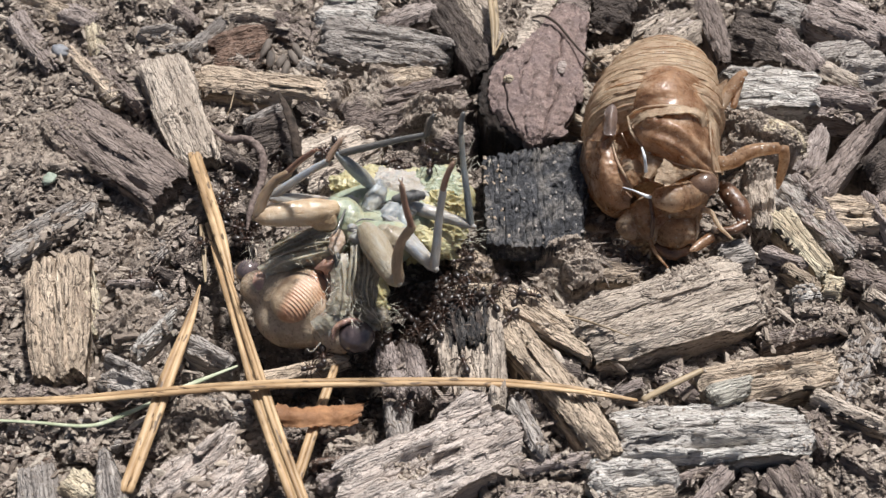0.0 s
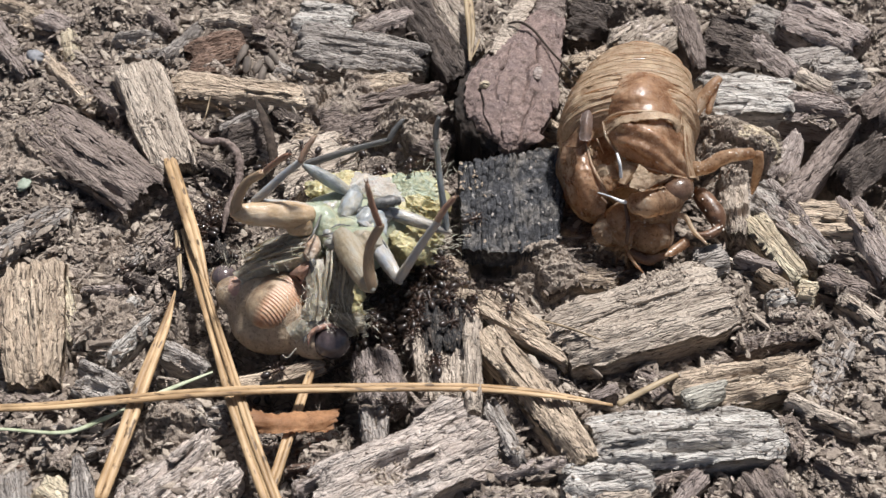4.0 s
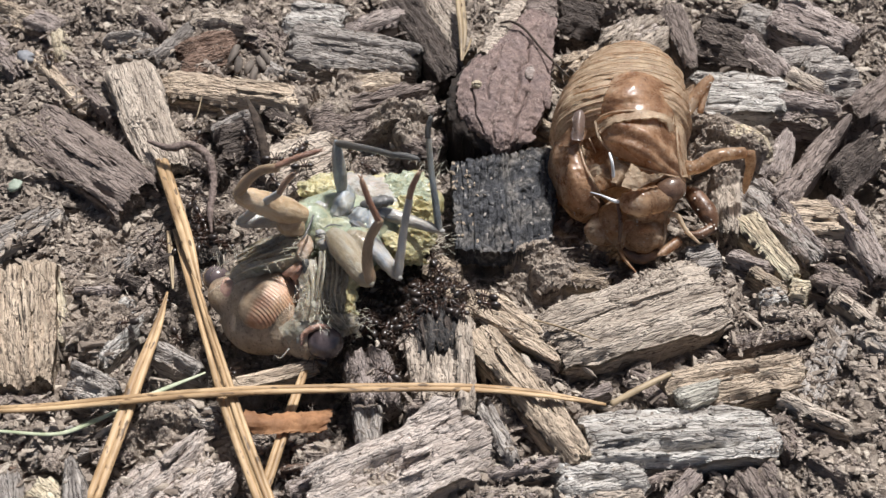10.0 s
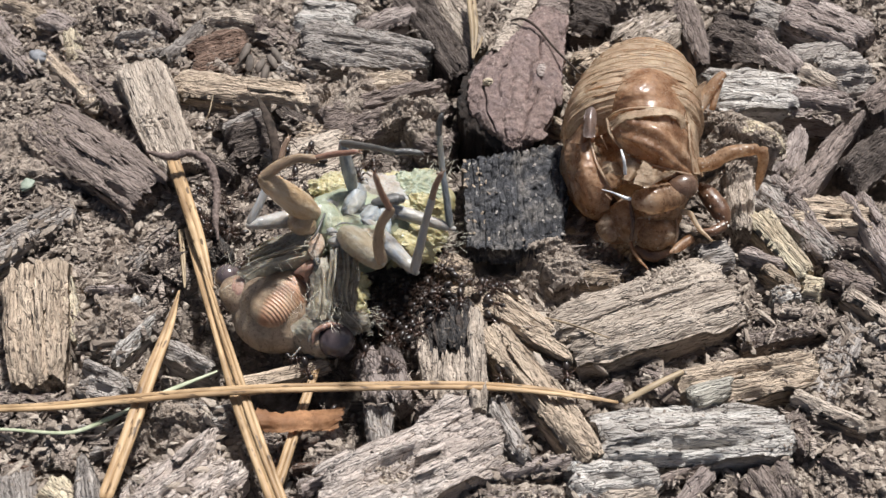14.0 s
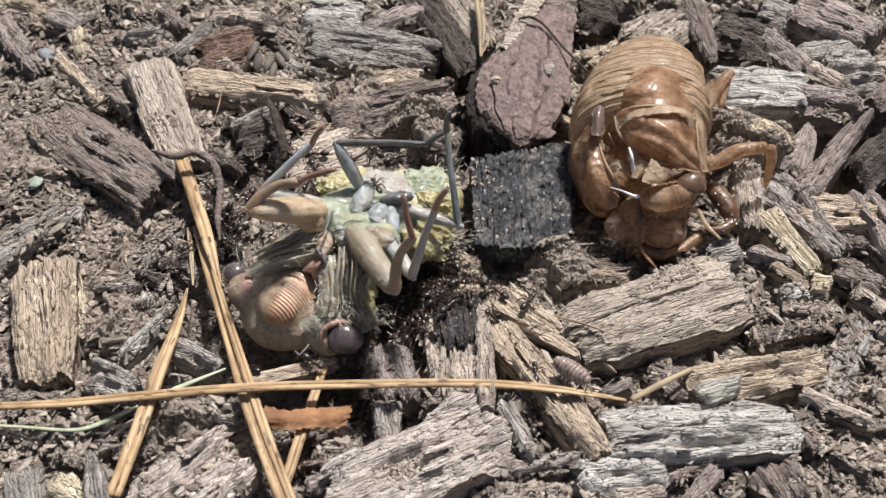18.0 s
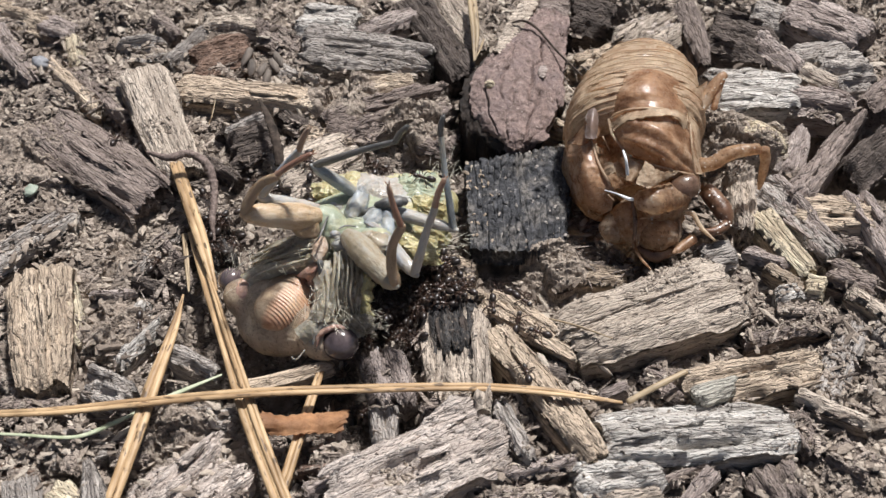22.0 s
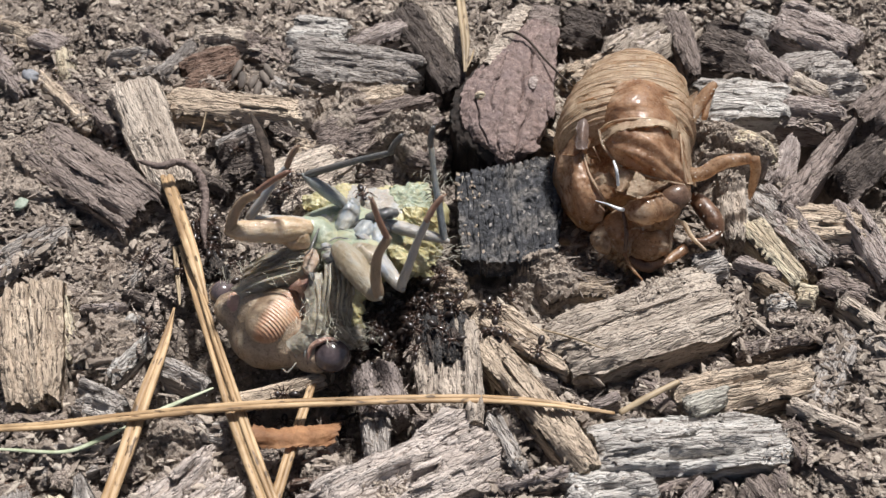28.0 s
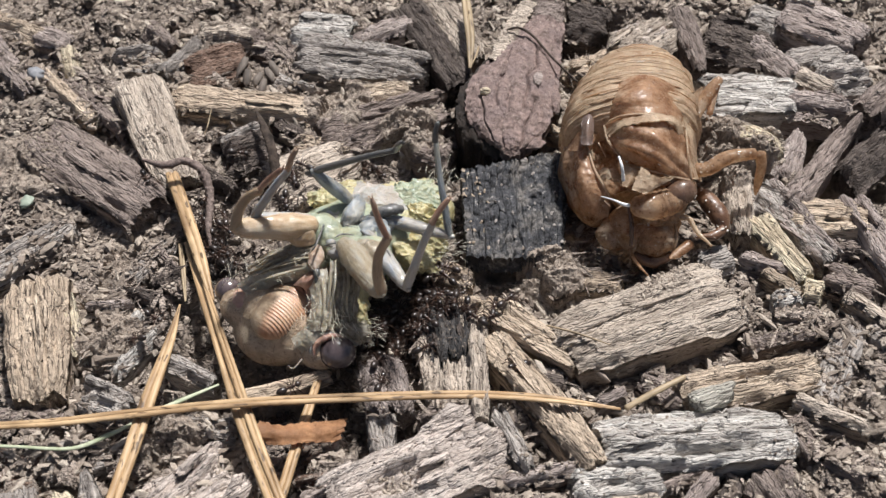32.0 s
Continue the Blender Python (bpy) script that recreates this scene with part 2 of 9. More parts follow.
def flesh(name, low, high, patch, dark=(0.06, 0.05, 0.04), patch_at=0.52, dark_at=0.30, rough=0.34, sss=0.25, coat=0.4, glow=0.0, dust=None, fine=2600, grain=700, bump=0.3, clear=0.0, spec=0.5, patches=230, wet=0.0, stretch=(1, 1, 1)):
    """Insect skin or shell: two tones, patches of a third, dark flecks, optional dust, broken gloss."""
    m, nt, bsdf = nodes_of(name)
    co = coords(nt, stretch)
    n1, n2, n3 = tex(nt, co, grain, 8, 0.72), tex(nt, co, patches, 6, 0.68), tex(nt, co, fine, 5, 0.7)
    col = ramp(nt, n1, ((0.36, low), (0.63, high)))
    col = mixed(nt, ramp(nt, n2, ((patch_at, (0, 0, 0)), (patch_at + 0.14, (0.85, 0.85, 0.85)))), col, patch)
    col = mixed(nt, ramp(nt, n3, ((dark_at, (0.75, 0.75, 0.75)), (dark_at + 0.09, (0, 0, 0)))), col, dark)
    rgh = ramp(nt, n1, ((0.35, (rough * 0.7,) * 3), (0.65, (rough * 1.35,) * 3)))
    if dust:
        d = ramp(nt, n3, ((0.60, (0, 0, 0)), (0.68, (0.8, 0.8, 0.8))))
        col = mixed(nt, d, col, dust)
        rgh = mixed(nt, d, rgh, (0.85, 0.85, 0.85))
    nt.links.new(col, bsdf.inputs["Base Color"])
    nt.links.new(rgh, bsdf.inputs["Roughness"])
    bsdf.inputs["Specular IOR Level"].default_value = spec
    bsdf.inputs["Coat Weight"].default_value = coat
    bsdf.inputs["Coat Roughness"].default_value = 0.11
    if sss:
        bsdf.inputs["Subsurface Weight"].default_value = sss
        bsdf.inputs["Subsurface Radius"].default_value = (0.0008, 0.0006, 0.0004)
        bsdf.inputs["Subsurface Scale"].default_value = 0.4
    tot = nt.nodes.new("ShaderNodeMath")
    tot.operation = "MULTIPLY_ADD"
    nt.links.new(n3, tot.inputs[0])
    tot.inputs[1].default_value = 0.25
    nt.links.new(n1, tot.inputs[2])
    bumped(nt, bsdf, tot.outputs[0], bump, 0.0004)
    if wet:
        film = add(nt, "ShaderNodeBump", Strength=wet, Distance=0.0006)
        nt.links.new(tex(nt, co, 1500, 5, 0.6), film.inputs["Height"])
        nt.links.new(film.outputs[0], bsdf.inputs["Coat Normal"])
    if glow:
        tr = nt.nodes.new("ShaderNodeBsdfTranslucent")
        nt.links.new(col, tr.inputs["Color"])
        mx = nt.nodes.new("ShaderNodeMixShader")
        mx.inputs[0].default_value = glow
        nt.links.new(bsdf.outputs[0], mx.inputs[1])
        nt.links.new(tr.outputs[0], mx.inputs[2])
        last = mx.outputs[0]
        if clear:
            tp = nt.nodes.new("ShaderNodeBsdfTransparent")
            tp.inputs["Color"].default_value = (1.0, 0.86, 0.68, 1)
            mc = nt.nodes.new("ShaderNodeMixShader")
            mc.inputs[0].default_value = clear
            nt.links.new(last, mc.inputs[1])
            nt.links.new(tp.outputs[0], mc.inputs[2])
            last = mc.outputs[0]
        nt.links.new(last, nt.nodes["Material Output"].inputs[0])
    return m


SOIL, CRUMB = soil_material(), crumb_material()
CLOD = flesh("soil_clod", (0.18, 0.142, 0.115), (0.50, 0.42, 0.345), (0.38, 0.31, 0.255), (0.06, 0.046, 0.038), dark_at=0.36, rough=0.95, sss=0, coat=0, dust=(0.54, 0.46, 0.38), fine=3200, grain=1300, bump=1.0)
WOOD["bark"] = flesh("mauve_bark", (0.15, 0.102, 0.088), (0.38, 0.28, 0.25), (0.26, 0.195, 0.185), (0.045, 0.03, 0.026), patch_at=0.50, dark_at=0.34, rough=0.8, sss=0, coat=0, dust=(0.60, 0.51, 0.45), fine=2800, grain=1100, bump=1.3, patches=420)
# bark side wall, with the shade under the scale put into its near-black colour
WOOD["crust"] = flesh("shade_toned_bark_crust", (0.012, 0.009, 0.007), (0.055, 0.04, 0.032), (0.035, 0.026, 0.021), (0.006, 0.005, 0.004), rough=0.9, sss=0, coat=0, dust=(0.09, 0.07, 0.056), fine=3000, grain=900, bump=1.2)
WOOD["coal"] = flesh("charred_crust", (0.008, 0.009, 0.013), (0.085, 0.086, 0.094), (0.25, 0.225, 0.20), (0.003, 0.003, 0.004), patch_at=0.51, dark_at=0.43, rough=0.55, sss=0, coat=0, dust=(0.44, 0.41, 0.38), fine=1900, grain=1200, bump=1.0, patches=420)


def needle_material(name, low, high):
    m, nt, bsdf = nodes_of(name)
    col = ramp(nt, tex(nt, coords(nt, (90, 2400, 2400)), 1.0, 4, 0.6), ((0.3, low), (0.68, high)))
    blot = tex(nt, coords(nt, (160, 160, 160)), 1.0, 3)
    col = mixed(nt, ramp(nt, blot, ((0.46, (0, 0, 0)), (0.66, (0.85, 0.85, 0.85)))), col, tuple(v * 0.6 for v in low))
    speck = tex(nt, coords(nt, (700, 2600, 2600)), 1.0, 2, 0.5)
    col = mixed(nt, ramp(nt, speck, ((0.33, (0.9, 0.9, 0.9)), (0.40, (0, 0, 0)))), col, (0.09, 0.055, 0.03))
    nt.links.new(col, bsdf.inputs["Base Color"])
    bsdf.inputs["Roughness"].default_value = 0.5
    bsdf.inputs["Specular IOR Level"].default_value = 0.35
    bumped(nt, bsdf, speck, 0.35, 0.0002)
    return m


NEEDLE = needle_material("dry_needle", (0.31, 0.185, 0.088), (0.60, 0.43, 0.25))
NEEDLE_PALE = needle_material("faded_needle", (0.26, 0.19, 0.115), (0.46, 0.36, 0.23))
GREEN_STEM = plain("green_stem", (0.32, 0.36, 0.22), (0.52, 0.55, 0.40), 0.55, 900)
SEED = plain("grey_seed", (0.07, 0.056, 0.046), (0.19, 0.157, 0.13), 0.75, 1.0, 0.6, stretch=(1800, 300, 1800))
ROOT = plain("brown_root", (0.09, 0.064, 0.054), (0.25, 0.19, 0.165), 0.8, 2600, 0.9)
DARK_BLADE = plain("dark_blade", (0.022, 0.017, 0.014), (0.09, 0.068, 0.055), 0.85, 1600, 0.9, spec=0.2)
PEBBLE = plain("blue_grey_pebble", (0.16, 0.165, 0.18), (0.30, 0.305, 0.32), 0.7, 1500, 0.5)
MINT = plain("mint_flake", (0.22, 0.26, 0.20), (0.36, 0.41, 0.33), 0.6, 1500, 0.5)
SHELL = flesh("amber_shell", (0.335, 0.175, 0.092), (0.710, 0.460, 0.280), (0.800, 0.640, 0.480), (0.150, 0.078, 0.043), patch_at=0.52, dark_at=0.33, rough=0.3, sss=0, coat=1.0, glow=0.43, dust=(0.780, 0.708, 0.586), fine=3600, grain=600, bump=0.5, clear=0.26, spec=0.7, patches=300, wet=0.13)
SHELL_PALE = flesh("pale_shell", (0.431, 0.283, 0.175), (0.780, 0.623, 0.439), (0.612, 0.425, 0.286), (0.222, 0.128, 0.073), dark_at=0.33, rough=0.38, sss=0, coat=0.45, glow=0.45, dust=(0.780, 0.764, 0.630), fine=3600, grain=700, bump=0.5, spec=0.5, patches=330, wet=0.14)
SHELL_DUST = flesh("dusty_shell", (0.310, 0.170, 0.092), (0.720, 0.485, 0.300), (0.751, 0.594, 0.439), (0.112, 0.059, 0.032), patch_at=0.49, dark_at=0.34, rough=0.38, sss=0, coat=0.5, glow=0.45, dust=(0.780, 0.778, 0.659), fine=3200, grain=1000, bump=0.8, clear=0.3, patches=400, wet=0.14)
# greyer shell tone with the sky's sheen painted into the colour
SHELL_SHEEN = flesh("sheen_toned_shell", (0.24, 0.175, 0.15), (0.42, 0.345, 0.32), (0.30, 0.20, 0.15), (0.12, 0.07, 0.05), rough=0.16, sss=0, coat=0.7, glow=0.45, dust=(0.5, 0.42, 0.36), fine=3600, grain=600, bump=0.3, wet=0.14)
SHELL_DARK = flesh("dark_shell", (0.075, 0.036, 0.02), (0.22, 0.115, 0.065), (0.14, 0.07, 0.04), (0.03, 0.015, 0.01), rough=0.35, sss=0, coat=0.35, glow=0.06, dust=(0.30, 0.22, 0.16), fine=4200, bump=0.25)
GRIT = plain("pale_grit", (0.46, 0.41, 0.35), (0.68, 0.63, 0.56), 0.6, 3000, 0.2)
THREAD = plain("white_thread", (0.62, 0.64, 0.66), (0.82, 0.84, 0.86), 0.45, 900, 0.1)
SOFT = {"sss": 0.4, "coat": 0.4, "rough": 0.38, "grain": 460, "bump": 0.6, "dark_at": 0.29, "patches": 620, "patch_at": 0.47, "wet": 0.24}
LIMB = {**SOFT, "stretch": (0.28, 1, 1), "grain": 900, "patches": 900}
SKIN = flesh("pale_skin", (0.255, 0.226, 0.182), (0.483, 0.431, 0.381), (0.378, 0.377, 0.360), (0.123, 0.102, 0.080), **SOFT)
SKIN_YELLOW = flesh("yellow_skin", (0.300, 0.252, 0.112), (0.525, 0.462, 0.250), (0.425, 0.400, 0.250), (0.138, 0.102, 0.054), **SOFT)
SKIN_GREEN = flesh("green_skin", (0.200, 0.232, 0.160), (0.380, 0.422, 0.315), (0.400, 0.388, 0.250), (0.098, 0.094, 0.075), **SOFT)
SKIN_OLIVE = flesh("olive_skin", (0.255, 0.180, 0.117), (0.585, 0.460, 0.320), (0.530, 0.395, 0.285), (0.114, 0.074, 0.058), **{**SOFT, "dark_at": 0.36, "sss": 0.25, "patches": 380, "bump": 0.8, "fine": 3400})
SKIN_TAN = flesh("tan_skin", (0.324, 0.227, 0.159), (0.549, 0.420, 0.321), (0.441, 0.388, 0.328), (0.147, 0.095, 0.068), **SOFT)
SKIN_PINK = flesh("pink_skin", (0.302, 0.175, 0.130), (0.551, 0.356, 0.265), (0.431, 0.257, 0.225), (0.129, 0.067, 0.051), **SOFT)
LEG = flesh("leg_skin", (0.385, 0.271, 0.160), (0.665, 0.503, 0.340), (0.545, 0.461, 0.350), (0.208, 0.139, 0.095), **LIMB)
LEG_PALE = flesh("grey_leg_skin", (0.189, 0.177, 0.154), (0.501, 0.467, 0.421), (0.321, 0.352, 0.395), (0.068, 0.061, 0.061), **{**LIMB, "dark_at": 0.27, "grain": 500})
LEG_OLIVE = flesh("olive_leg_skin", (0.205, 0.167, 0.110), (0.440, 0.366, 0.260), (0.310, 0.294, 0.250), (0.064, 0.054, 0.051), **LIMB)
LEG_BLUE = flesh("blue_leg_skin", (0.134, 0.148, 0.157), (0.413, 0.450, 0.470), (0.330, 0.313, 0.260), (0.036, 0.037, 0.039), **{**LIMB, "dark_at": 0.28, "grain": 600})
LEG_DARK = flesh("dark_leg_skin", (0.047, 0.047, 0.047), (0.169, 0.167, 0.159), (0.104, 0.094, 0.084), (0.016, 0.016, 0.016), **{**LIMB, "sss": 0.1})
LEG_TAN = flesh("tan_leg_skin", (0.225, 0.155, 0.094), (0.422, 0.318, 0.211), (0.338, 0.220, 0.150), (0.075, 0.051, 0.037), **LIMB)
LEG_RED = flesh("reddish_leg_skin", (0.206, 0.104, 0.071), (0.393, 0.239, 0.169), (0.291, 0.206, 0.145), (0.075, 0.043, 0.033), **LIMB)


def ridge_material():
    """Orange-tan face plate, olive towards the forehead."""
    m = flesh("orange_ridged_skin", (0.41, 0.21, 0.12), (0.60, 0.37, 0.245), (0.52, 0.36, 0.24), (0.26, 0.14, 0.08), **{**SOFT, "bump": 0.3, "coat": 0.2})
    nt = m.node_tree
    bsdf = nt.nodes["Principled BSDF"]
    paint = bsdf.inputs["Base Color"].links[0].from_socket
    sep = nt.nodes.new("ShaderNodeSeparateXYZ")
    nt.links.new(nt.nodes["Texture Coordinate"].outputs["Generated"], sep.inputs[0])
    speck = ramp(nt, tex(nt, coords(nt, (1, 1, 1)), 800, 5, 0.6), ((0.38, (0.20, 0.135, 0.085)), (0.60, (0.44, 0.335, 0.23))))
    nt.links.new(mixed(nt, ramp(nt, sep.outputs[1], ((0.46, (0, 0, 0)), (0.60, (1, 1, 1)))), speck, paint), bsdf.inputs["Base Color"])
    return m


RIDGE = ridge_material()
FILM = flesh("milky_membrane", (0.44, 0.40, 0.32), (0.72, 0.67, 0.56), (0.64, 0.57, 0.43), (0.20, 0.17, 0.12), **{**SOFT, "grain": 900, "glow": 0.42})
EYE = plain("brown_eye", (0.055, 0.04, 0.04), (0.15, 0.115, 0.115), 0.18, 700, 0.05, coat=0.8)
EYE_SHELL = flesh("empty_eye", (0.11, 0.062, 0.04), (0.30, 0.19, 0.13), (0.20, 0.12, 0.085), (0.04, 0.025, 0.02), rough=0.25, sss=0, coat=0.9, glow=0.25, clear=0.12, bump=0.2, wet=0.08)
WING = flesh("grey_wing", (0.260, 0.242, 0.205), (0.600, 0.560, 0.480), (0.640, 0.585, 0.450), (0.075, 0.073, 0.070), dark_at=0.31, rough=0.3, coat=0.6, glow=0.4, grain=900, bump=0.7, clear=0.2, patches=520, patch_at=0.50, stretch=(1, 1, 1), wet=0.12)
FUZZ = plain("pale_hair", (0.60, 0.56, 0.45), (0.78, 0.74, 0.62), 0.6, 900, 0)
ANT = plain("black_ant_skin", (0.012, 0.009, 0.008), (0.04, 0.028, 0.023), 0.34, 900, 0.1, coat=0.15)
ANT_BROWN = plain("brown_ant_skin", (0.03, 0.016, 0.011), (0.07, 0.04, 0.028), 0.28, 900, 0.1, coat=0.3)
BUG = plain("tan_bug_plate", (0.15, 0.108, 0.09), (0.34, 0.26, 0.22), 0.28, 1500, 0.3, coat=0.6)
BUG_EDGE = plain("pale_bug_edge", (0.34, 0.28, 0.25), (0.48, 0.42, 0.38), 0.5, 1500, 0.2)

# ---------------------------------------------------------------- building tools


def hash2(ix, iy, seed):
    v = np.sin(ix * 127.1 + iy * 311.7 + seed * 74.7) * 43758.5453
    return v - np.floor(v)


def vnoise(x, y, seed=0):
    """Smooth value noise in 0..1 on arrays."""
    x, y = np.broadcast_arrays(np.asarray(x, float), np.asarray(y, float))
    ix, iy = np.floor(x), np.floor(y)
    fx, fy = x - ix, y - iy
    fx, fy = fx * fx * (3 - 2 * fx), fy * fy * (3 - 2 * fy)
    a = hash2(ix, iy, seed) * (1 - fx) + hash2(ix + 1, iy, seed) * fx
    b = hash2(ix, iy + 1, seed) * (1 - fx) + hash2(ix + 1, iy + 1, seed) * fx
    return a * (1 - fy) + b * fy


def fbm(x, y, seed=0, octaves=3):
    tot, amp, s = 0, 0.5, 0
    for k in range(octaves):
        tot = tot + amp * vnoise(np.asarray(x) * 2**k, np.asarray(y) * 2**k, seed + k * 13.7)
        s += amp
        amp *= 0.5
    return tot / s


def mesh_of(name, verts, faces, material, smooth=True):
    me = bpy.data.meshes.new(name)
    me.from_pydata([tuple(v) for v in verts], [], [tuple(f) for f in faces])
    me.materials.append(material)
    if smooth:
        me.polygons.foreach_set("use_smooth", [True] * len(me.polygons))
    me.update()
    return me


def part(name, geo, material, parent, label="", local=False):
    """One mesh under a thing or a part. geo: vertices in mm (in the world, or in the parent's space if local) and faces."""
    verts, faces = geo
    verts = np.asarray(verts, float) * MM
    if not local:
        m = np.array(base_of(parent).inverted())
        verts = verts @ m[:3, :3].T + m[:3, 3]
    ob = new(name, mesh_of(name, verts, faces, material))
    ob.parent = parent
    return tagged(ob, label)


def base_of(ob):
    m = ob.matrix_basis.copy()
    while ob.parent:
        ob = ob.parent
        m = ob.matrix_basis @ m
    return m


def thing(name, at, label, category, group="", rz=0, kind=""):
    ob = new(name)
    ob.empty_display_size = 0.002
    ob.matrix_basis = pose(at[0] * MM, at[1] * MM, at[2] * MM, 0, 0, rz)
    return tagged(ob, label, category, group, kind)


def grid_faces(nu, nv, wrap=False, offset=0):
    out = []
    for i in range(nu - 1):
        for j in range(nv if wrap else nv - 1):
            k = (j + 1) % nv
            out.append((offset + i * nv + j, offset + i * nv + k, offset + (i + 1) * nv + k, offset + (i + 1) * nv + j))
    return out


def smooth_path(points, n):
    """n points on a Catmull-Rom curve through the given ones (any width of row)."""
    p = np.asarray(points, float)
    if len(p) == 2:
        s = np.linspace(0, 1, n)[:, None]
        return p[0] * (1 - s) + p[1] * s
    q = np.vstack([2 * p[0] - p[1], p, 2 * p[-1] - p[-2]])
    out = []
    for s in np.linspace(0, len(p) - 1 - 1e-9, n):
        i = int(s)
        t = s - i
        a, b, c, d = q[i], q[i + 1], q[i + 2], q[i + 3]
        out.append(0.5 * (2 * b + (c - a) * t + (2 * a - 5 * b + 4 * c - d) * t * t + (3 * b - a - 3 * c + d) * t**3))
    return np.array(out)


def tube(points, radii, n=10, steps=24, flat=1.0, up=(0, 0, 1), lump=0.0, seed=0, ribs=0):
    """A round or flattened tube along a path in mm, with closed rounded ends."""
    rows = np.hstack([np.asarray(points, float), np.asarray(radii, float).reshape(-1, 1)])
    rows = smooth_path(rows, steps)
    pts, rad = rows[:, :3], np.maximum(rows[:, 3], 0.01)
    tan = np.gradient(pts, axis=0)
    tan /= np.linalg.norm(tan, axis=1)[:, None] + 1e-12
    side = np.cross(tan, np.asarray(up, float))
    weak = np.linalg.norm(side, axis=1) < 0.15
    side[weak] = np.cross(tan[weak], (1.0, 0.3, 0.0))
    side /= np.linalg.norm(side, axis=1)[:, None]
    nor = np.cross(side, tan)
    a = np.linspace(0, 2 * np.pi, n, endpoint=False)
    r = rad[:, None] * (1 + lump * (fbm(np.arange(len(rad))[:, None] * 0.5, np.cos(a)[None] * 1.5 + 3, seed) - 0.5) * 2)
    if ribs:
        r = r * (1 + 0.09 * np.cos(ribs * a + 0.6 * np.sin(np.arange(len(rad)) * 0.2)[:, None]))
    v = pts[:, None] + side[:, None] * (r * np.cos(a))[..., None] + nor[:, None] * (r * np.sin(a) * flat)[..., None]
    first, last = pts[0] - tan[0] * rad[0] * 0.6, pts[-1] + tan[-1] * rad[-1] * 0.6
    verts = np.vstack([v.reshape(-1, 3), first, last])
    faces = [f[::-1] for f in grid_faces(len(pts), n, True)]
    k = len(verts) - 2
    e = (len(pts) - 1) * n
    faces += [(k, j, (j + 1) % n) for j in range(n)] + [(k + 1, e + (j + 1) % n, e + j) for j in range(n)]
    return verts, faces


def join(*geos):
    verts, faces, k = [], [], 0
    for v, f in geos:
        verts.append(np.asarray(v, float))
        faces += [tuple(i + k for i in q) for q in f]
        k += len(v)
    return np.vstack(verts), faces


def blob(centre, radii, axes=None, nu=20, nv=28, lump=0.0, freq=1.5, seed=0, shape=None):
    """An ellipsoid with its own axes (rows), lumps, and an optional reshaping of its unit sphere."""
    th = np.linspace(0.02, np.pi - 0.02, nu)[:, None]
    ph = np.linspace(0, 2 * np.pi, nv, endpoint=False)[None]
    s = np.stack([np.cos(th) + 0 * ph, np.sin(th) * np.cos(ph), np.sin(th) * np.sin(ph)], -1)
    if shape is not None:
        s = shape(s)
    if lump:
        s = s * (1 + lump * (fbm(s[..., 0] * freq + 5 + s[..., 2] * 0.7, s[..., 1] * freq + 9 + s[..., 2] * freq, seed) - 0.5) * 2)[..., None]
    ax = np.eye(3) if axes is None else np.asarray(axes, float)
    v = (s * np.asarray(radii, float)).reshape(-1, 3) @ ax + np.asarray(centre, float)
    faces = [f[::-1] for f in grid_faces(nu, nv, True)]
    faces.append(tuple(range(nv))[::-1])
    faces.append(tuple((nu - 1) * nv + j for j in range(nv)))
    return v, [f[::-1] for f in faces]


def crinkle(geo, amp, freq, seed=0, sharp=True):
    """Pushes a closed skin in and out along its normals in creases."""
    v, f = np.asarray(geo[0], float), geo[1]
    q = np.array([g for g in f if len(g) == 4])
    n = np.cross(v[q[:, 2]] - v[q[:, 0]], v[q[:, 3]] - v[q[:, 1]])
    nor = np.zeros_like(v)
    for j in range(4):
        np.add.at(nor, q[:, j], n)
    nor /= np.linalg.norm(nor, axis=1)[:, None] + 1e-12
    p = v * freq
    k = (fbm(p[:, 0] + 11, p[:, 1] + p[:, 2] * 0.6 + 5, seed, 4) + fbm(p[:, 1] + 3, p[:, 2] + p[:, 0] * 0.6 + 17, seed + 3, 4)) / 2 - 0.5
    k = 0.32 - 4.0 * np.abs(k) if sharp else 2.5 * k
    return v + nor * (amp * k)[:, None], f


